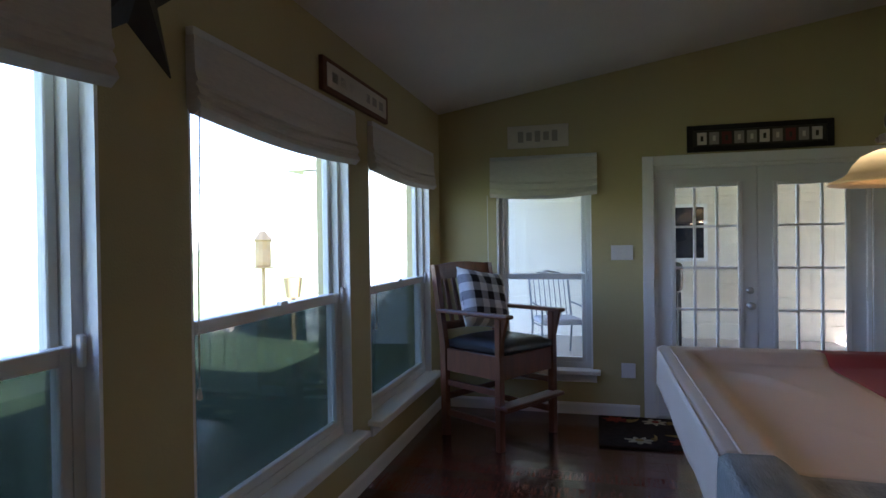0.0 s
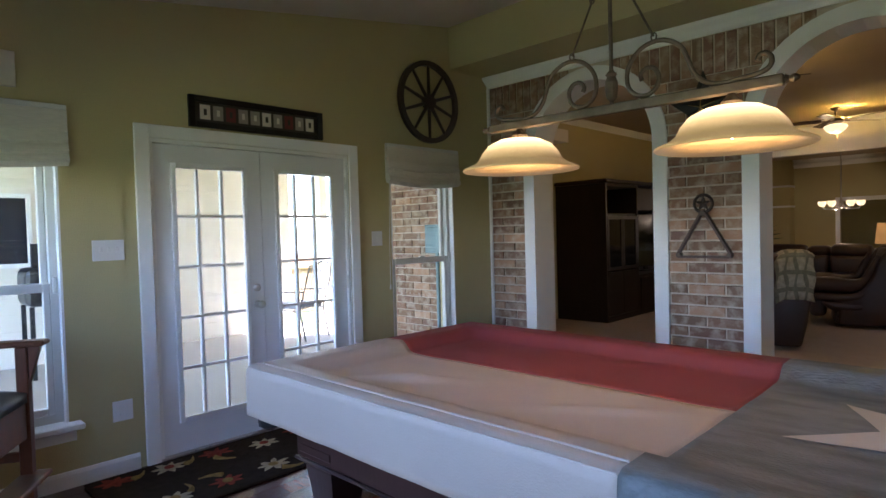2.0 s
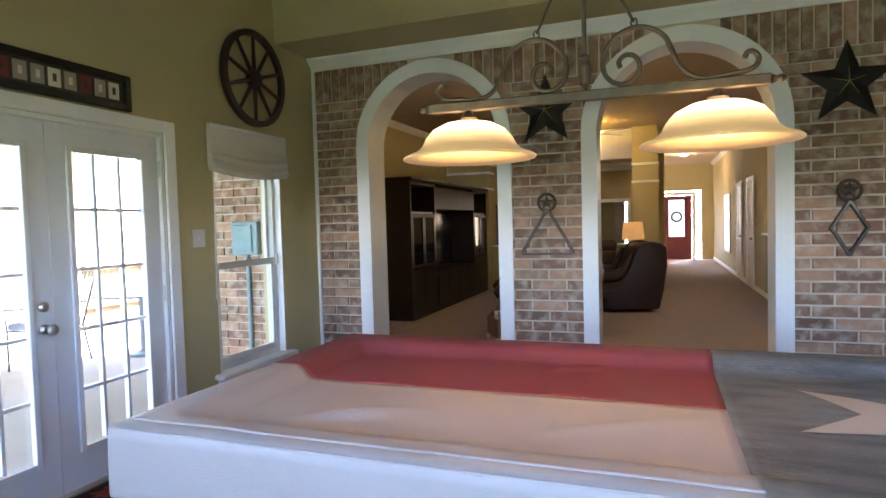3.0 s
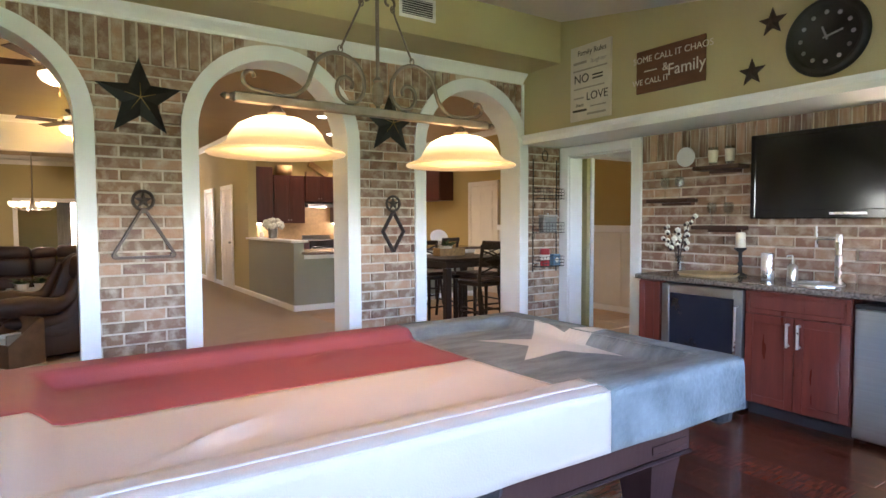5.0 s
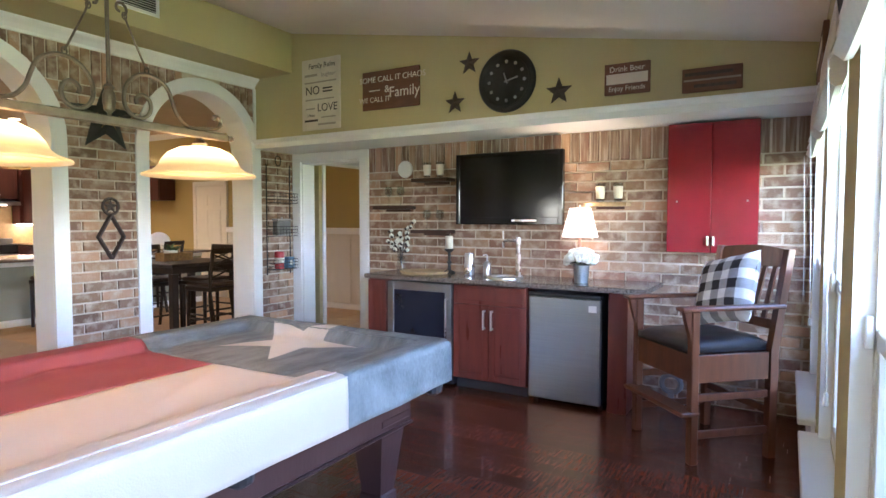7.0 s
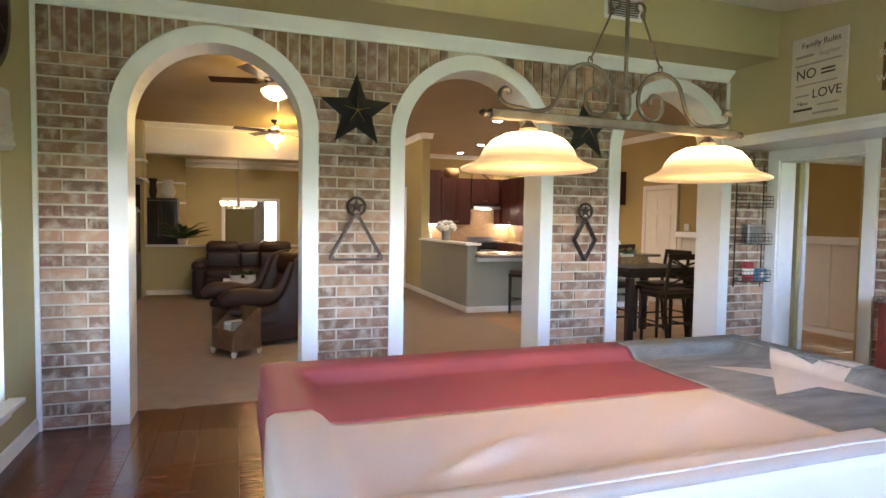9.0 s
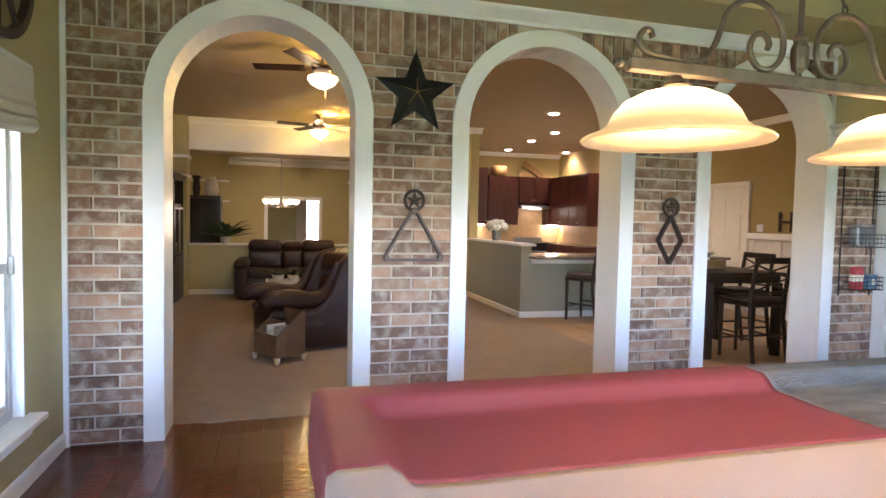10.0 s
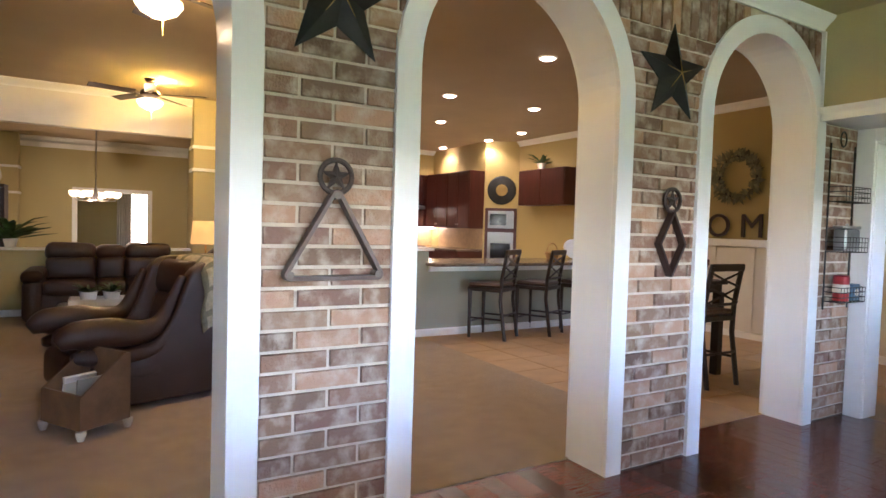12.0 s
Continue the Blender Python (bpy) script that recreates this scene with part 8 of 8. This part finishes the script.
part("frame", boxes((-0.63, -0.55, -0.03, -0.002, 0.47, 1.93), (0.55, 0.63, -0.03, -0.002, 0.47, 1.93), (-0.55, 0.55, -0.03, -0.002, 1.85, 1.93), (-0.55, 0.55, -0.03, -0.002, 0.47, 0.55), (-0.02, 0.02, -0.026, -0.013, 0.55, 1.85)), WHITE, hwn)
solid("dining_pier", boxes((-0.9, 0.0, 11.1, 11.475, 0, 2.86)), OLIVE, "olive pier in the corner of the dining room", "pier")
for z in (1.75, 2.23):
    solid("dining_pier_band", boxes((-0.9, 0.02, 11.08, 11.476, z - 0.02, z + 0.025)), WHITE, "white band round the dining room pier", "trim")

# tiles of the nook and kitchen floor
tile_floor = thing("floor_tiled", Matrix.Identity(4), "tan ceramic tile floor of nook and kitchen", "floor", "", "structure")
tile_me = bpy.data.meshes.new("tile")
bmx = box(bmesh.new(), -0.222, 0.222, -0.222, 0.222, -0.012, 0.0, bevel=0.003)
bmx.to_mesh(tile_me)
bmx.free()
tile_me.materials.append(TILE)
for i in range(9):
    for j in range(9):
        ob = bpy.data.objects.new("tile", tile_me)
        scene.collection.objects.link(ob)
        ob.parent = tile_floor
        ob.matrix_basis = Matrix.Translation((4.885 + 0.45 * i, TH + 0.226 + 0.45 * j, 0.004))

# ---- patio and garden ----
def garage_window(y):
    gw = thing("garage_window", Matrix.Translation((-4.29, y, 1.52)) @ WEST, "dark window in the white patio wall", "window", "", "structure")
    part("frame", boxes((-0.3, -0.25, -0.03, 0.0, -0.42, 0.42), (0.25, 0.3, -0.03, 0.0, -0.42, 0.42), (-0.25, 0.25, -0.03, 0.0, 0.37, 0.42), (-0.25, 0.25, -0.03, 0.0, -0.42, -0.37)), WHITE, gw)
    part("pane", boxes((-0.25, 0.25, -0.012, -0.004, -0.37, 0.37)), DARKGL, gw)


for y in (-3.35, -2.45):
    garage_window(y)
# lap joints of the siding
for k in range(14):
    part("siding_board", boxes((-4.298, -4.285, -8.6, 0.3, 0.02 + 0.19 * k, 0.19 + 0.19 * k)), STUCCO, bpy.data.objects["patio_wall"])
gr = thing("patio_grill", Matrix.Translation((-3.6, -2.95, -0.03)), "black covered grill standing on the patio", "grill")
part("body", puff(-0.25, 0.25, -0.35, 0.35, 0.75, 1.15, 0.08, swell=0.005), BLACKP, gr)
for x in (-0.2, 0.2):
    for y in (-0.3, 0.3):
        part("leg", boxes((x - 0.02, x + 0.02, y - 0.02, y + 0.02, 0, 0.75)), BLACKP, gr)
part("chimney", boxes((-0.03, 0.03, -0.25, -0.19, 1.15, 1.4)), BLACKP, gr)
STEELB = mat("grey_patio_iron", (0.16, 0.17, 0.18), 0.5, 0.5, vary=0.2, bump=0.1)


def patio_chair(m):
    t = thing("patio_chair", m, "wrought iron patio chair on the covered patio", "chair", "patio chairs")
    for y in (-0.26, 0.26):
        part("side_frame", tube([(0.25, y, 0), (0.25, y, 0.42), (-0.22, y, 0.40), (-0.40, y, 1.0)], 0.014, 6), STEELB, t)
        part("arm", tube([(0.25, y, 0.42), (0.27, y, 0.64), (-0.28, y, 0.66)], 0.012, 6), STEELB, t)
        part("back_leg", tube([(-0.22, y, 0.40), (-0.30, y, 0)], 0.013, 6), STEELB, t)
    part("top_bar", tube([(-0.40, -0.26, 1.0), (-0.43, 0, 1.06), (-0.40, 0.26, 1.0)], 0.013, 6), STEELB, t)
    for i in range(7):
        y = -0.2 + 0.067 * i
        part("back_bar", tube([(-0.22, y, 0.41), (-0.415, y, 1.03)], 0.007, 5), STEELB, t)
    part("seat_cushion", puff(-0.22, 0.26, -0.25, 0.25, 0.42, 0.50, 0.03, swell=0.006), CHECKG, t)
    return t


pc = patio_chair(Matrix.Translation((-2.6, -4.2, -0.03)) @ Matrix.Rotation(radians(20), 4, "Z"))
copy_thing(pc, Matrix.Translation((-3.3, -0.2, -0.03)) @ Matrix.Rotation(radians(200), 4, "Z"))
copy_thing(pc, Matrix.Translation((-2.3, 0.9, -0.03)) @ Matrix.Rotation(radians(250), 4, "Z"))
pt = thing("patio_table", Matrix.Translation((-2.7, 0.5, -0.03)), "round iron patio table outside the double door", "table")
part("top", lathe([(0, 0.7), (0.5, 0.7), (0.5, 0.72), (0, 0.725)], 28), STEELB, pt)
part("stem", lathe([(0, 0), (0.2, 0.0), (0.18, 0.03), (0.04, 0.06), (0.04, 0.69), (0, 0.69)], 14), STEELB, pt)
post = thing("patio_post", Matrix.Translation((-4.3, 0.9, -0.03)), "white wooden post of the covered patio", "post", "", "structure")
part("shaft", boxes((-0.07, 0.07, -0.07, 0.07, 0, 2.48), bevel=0.006), STUCCO, post)
ext = solid("wall_exterior_brick", boxes((-1.98, -0.2, 0.12, 0.26, -0.3, 2.44)), MORTAR, "brick outer wall beside the patio window", "wall")
for r in range(31):
    z0 = r * 0.0832 - 0.2
    x = -1.98 + (0.139 if r % 2 else 0.0)
    xs_ = [(-1.98, -1.98 + 0.127)] if r % 2 else []
    while x < -0.22:
        xs_.append((x, min(x + 0.266, -0.205)))
        x += 0.278
    for p, q in xs_:
        if q - p > 0.03:
            part("brick", boxes((p, q, 0.104, 0.13, z0, z0 + 0.0712)), BRICK, ext)
mb = thing("meter_box", Matrix.Translation((-0.85, 0.03, 1.30)), "grey-blue electric meter box on the outer brick wall", "meter box")
METER = mat("grey_blue_metal", (0.22, 0.33, 0.36), 0.5, 0.2, vary=0.1, bump=0.05)
part("box", boxes((-0.15, 0.15, 0.0, 0.072, -0.16, 0.16), bevel=0.008), METER, mb)
part("lid", boxes((-0.10, 0.10, -0.02, -0.001, -0.13, 0.13), bevel=0.006), METER, mb)
part("conduit", tube([(0.0, 0.045, -0.16), (0.0, 0.045, -1.5)], 0.02, 8), METER, mb)


fence = thing("garden_fence", Matrix.Translation((-7.0, 0, -0.25)), "low cedar board fence across the garden", "fence")
for i in range(64):
    y = -4.2 + 0.22 * i
    part("board", boxes((0, 0.02, y, y + 0.212, 0.03, 1.22 + 0.01 * ((i * 7) % 3))), FENCE, fence)
for z in (0.25, 0.95):
    part("rail", boxes((0.021, 0.06, -4.2, 9.88, z, z + 0.09)), FENCE, fence)

fp = thing("bird_feeder", Matrix.Translation((-5.15, -9.95, -0.25)), "lantern bird feeder on a post in the lawn", "bird feeder")
part("post", tube([(0, 0, 0), (0, 0, 1.25)], 0.035, 8), WOODL, fp)
part("cage", lathe([(0, 1.25), (0.13, 1.26), (0.15, 1.3), (0.15, 1.75), (0.18, 1.78), (0.05, 1.95), (0, 1.96)], 12), WOODL, fp)
part("tray", lathe([(0, 1.235), (0.2, 1.235), (0.2, 1.255), (0, 1.2551)], 14), WOODL, fp)
bb = thing("garden_planter", Matrix.Translation((-4.4, -8.9, -0.25)), "small planter on a short post in the lawn", "planter")
part("post", tube([(0, 0, 0), (0, 0, 0.75)], 0.05, 8), WOODL, bb)
part("pot", lathe([(0, 0.751), (0.12, 0.751), (0.17, 1.1), (0.15, 1.1), (0, 0.9)], 14), WOODL, bb)

# ---- bricks, planks and tiles ----
COURSE, BLEN, JOINT = 0.0832, 0.278, 0.0155


def brick_mesh(w, h, d, name="brick"):
    """A brick with worn front edges; its front is at local y = 0, its back at d."""
    bm = bmesh.new()
    c = 0.003
    rings = []
    for y, k in ((d, 0), (c, 0), (0, c)):
        rings.append([bm.verts.new((x, y, z)) for x, z in ((-w / 2 + k, -h / 2 + k), (w / 2 - k, -h / 2 + k), (w / 2 - k, h / 2 - k), (-w / 2 + k, h / 2 - k))])
    for a, b in zip(rings, rings[1:]):
        for i in range(4):
            bm.faces.new((a[i], a[(i + 1) % 4], b[(i + 1) % 4], b[i]))
    bm.faces.new(rings[-1])
    bmesh.ops.recalc_face_normals(bm, faces=bm.faces)
    me = bpy.data.meshes.new(name)
    bm.to_mesh(me)
    bm.free()
    me.materials.append(BRICK)
    return me


FULL = brick_mesh(BLEN - JOINT, COURSE - JOINT, 0.028)
rnd_b = random.Random(11)


def lay(m, p, q, z, h, wall, single, joined):
    """One brick from p to q along the wall's run, middle height z."""
    if q - p < 0.03:
        return
    jitter = rnd_b.uniform(-0.0015, 0.0015)
    sx, sz = (q - p) / (BLEN - JOINT), h / (COURSE - JOINT)
    mm = m @ Matrix.LocRotScale(((p + q) / 2, -0.0035 + jitter, z), Euler((0, radians(rnd_b.uniform(-0.25, 0.25)), 0)), (sx, 1, sz))
    if single:
        ob = bpy.data.objects.new("brick", FULL)
        scene.collection.objects.link(ob)
        ob.parent = wall
        ob.matrix_basis = mm
    else:
        joined.append(mm)


def join_bricks(joined, wall, label):
    vs, fs = [], []
    base = [v.co.copy() for v in FULL.vertices]
    faces = [list(p.vertices) for p in FULL.polygons]
    for mm in joined:
        o = len(vs)
        vs += [tuple(mm @ v) for v in base]
        fs += [[o + i for i in f] for f in faces]
    me = bpy.data.meshes.new("bricks")
    me.from_pydata(vs, [], fs)
    me.materials.append(BRICK)
    ob = new("bricks", me)
    ob.parent = wall
    tagged(ob, label, "", "", "stuff")


def free_runs(z0, z1, x0, x1):
    """Stretches of the arch wall that a course may fill."""
    runs, edge = [], x0
    for a, b in ARCHES:
        r = (b - a) / 2 + 0.04
        cx, zs = (a + b) / 2, A_TOP - (b - a) / 2
        if z0 < zs:
            w = r
        elif z0 < zs + r:
            w = math.sqrt(max(0, r * r - (z0 - zs) ** 2))
        else:
            w = 0
        if w > 0.02:
            runs.append((edge, cx - w))
            edge = cx + w
    return runs + [(edge, x1)]


def course_bricks(m, z, h, runs, offset, wall, pick, joined):
    for a, b in runs:
        k = math.floor((a - offset) / BLEN)
        p = offset + k * BLEN
        while p < b:
            lo, hi = max(p, a), min(p + BLEN - JOINT, b)
            lay(m, lo, hi, z, h, wall, pick(lo, hi, z), joined)
            p += BLEN


rest = []
ident = Matrix.Identity(4)
top_course = 2.79 - 0.262
n_rows = int(top_course / COURSE)
for r in range(n_rows):
    z0 = r * COURSE + 0.004
    course_bricks(ident, z0 + COURSE / 2, COURSE - JOINT, free_runs(z0, z0 + COURSE, 0.03, XB), (r % 2) * BLEN / 2 + 0.03, wall_north, lambda lo, hi, z: z < 2.2 and (1.7 < lo < 6.1 or z > 0.0), rest)
x = 0.03
z0 = n_rows * COURSE + 0.008
while x < XU:
    w = COURSE - JOINT
    for k in range(8):
        zb = z0 + 0.025 * k
        if any(a <= x and x + w <= b for a, b in free_runs(zb, 2.79, 0.0, XB)):
            lay(ident, x, x + w, (zb + 2.785) / 2, 2.785 - zb, wall_north, False, rest)
            break
    x += COURSE
join_bricks(rest, wall_north, "tumbled brown bricks over the arches")

rest = []
mE = Matrix.Translation((XB, 0, 0)) @ EAST
n_rows = 23
for r in range(n_rows):
    z0 = r * COURSE + 0.004
    course_bricks(mE, z0 + COURSE / 2, COURSE - JOINT, [(1.09, 5.02)], (r % 2) * BLEN / 2 + 1.09, wall_east, lambda lo, hi, z: z > 0.88, rest)
x, z0 = 1.09, n_rows * COURSE + 0.008
while x < 5.0:
    lay(mE, x, x + COURSE - JOINT, (z0 + 2.165) / 2, 2.165 - z0, wall_east, True, rest)
    x += COURSE
join_bricks(rest, wall_east, "tumbled brown bricks behind the bar")

floor = thing("floor", Matrix.Identity(4), "glossy reddish-brown laminate plank floor", "floor", "", "structure")
plank_me = bpy.data.meshes.new("plank")
bmp = box(bmesh.new(), -0.0628, 0.0628, -0.60, 0.60, -0.012, 0.0, bevel=0.0012)
bmp.to_mesh(plank_me)
bmp.free()
plank_me.materials.append(FLOORW)
rnd_f = random.Random(2)
n_across = int(math.ceil((XB + 0.05) / 0.1264))
for i in range(n_across):
    xx = 0.0632 + i * 0.1264
    y = YS - rnd_f.uniform(0.0, 1.1)
    while y < TH - 0.004:
        lo, hi = max(y, YS), min(y + 1.2, TH - 0.004)
        if hi - lo > 0.05:
            ob = bpy.data.objects.new("plank", plank_me)
            scene.collection.objects.link(ob)
            ob.parent = floor
            ob.matrix_basis = Matrix.LocRotScale((xx, (lo + hi) / 2, 0), None, (1, (hi - lo - 0.0015) / 1.2, 1))
        y += 1.2
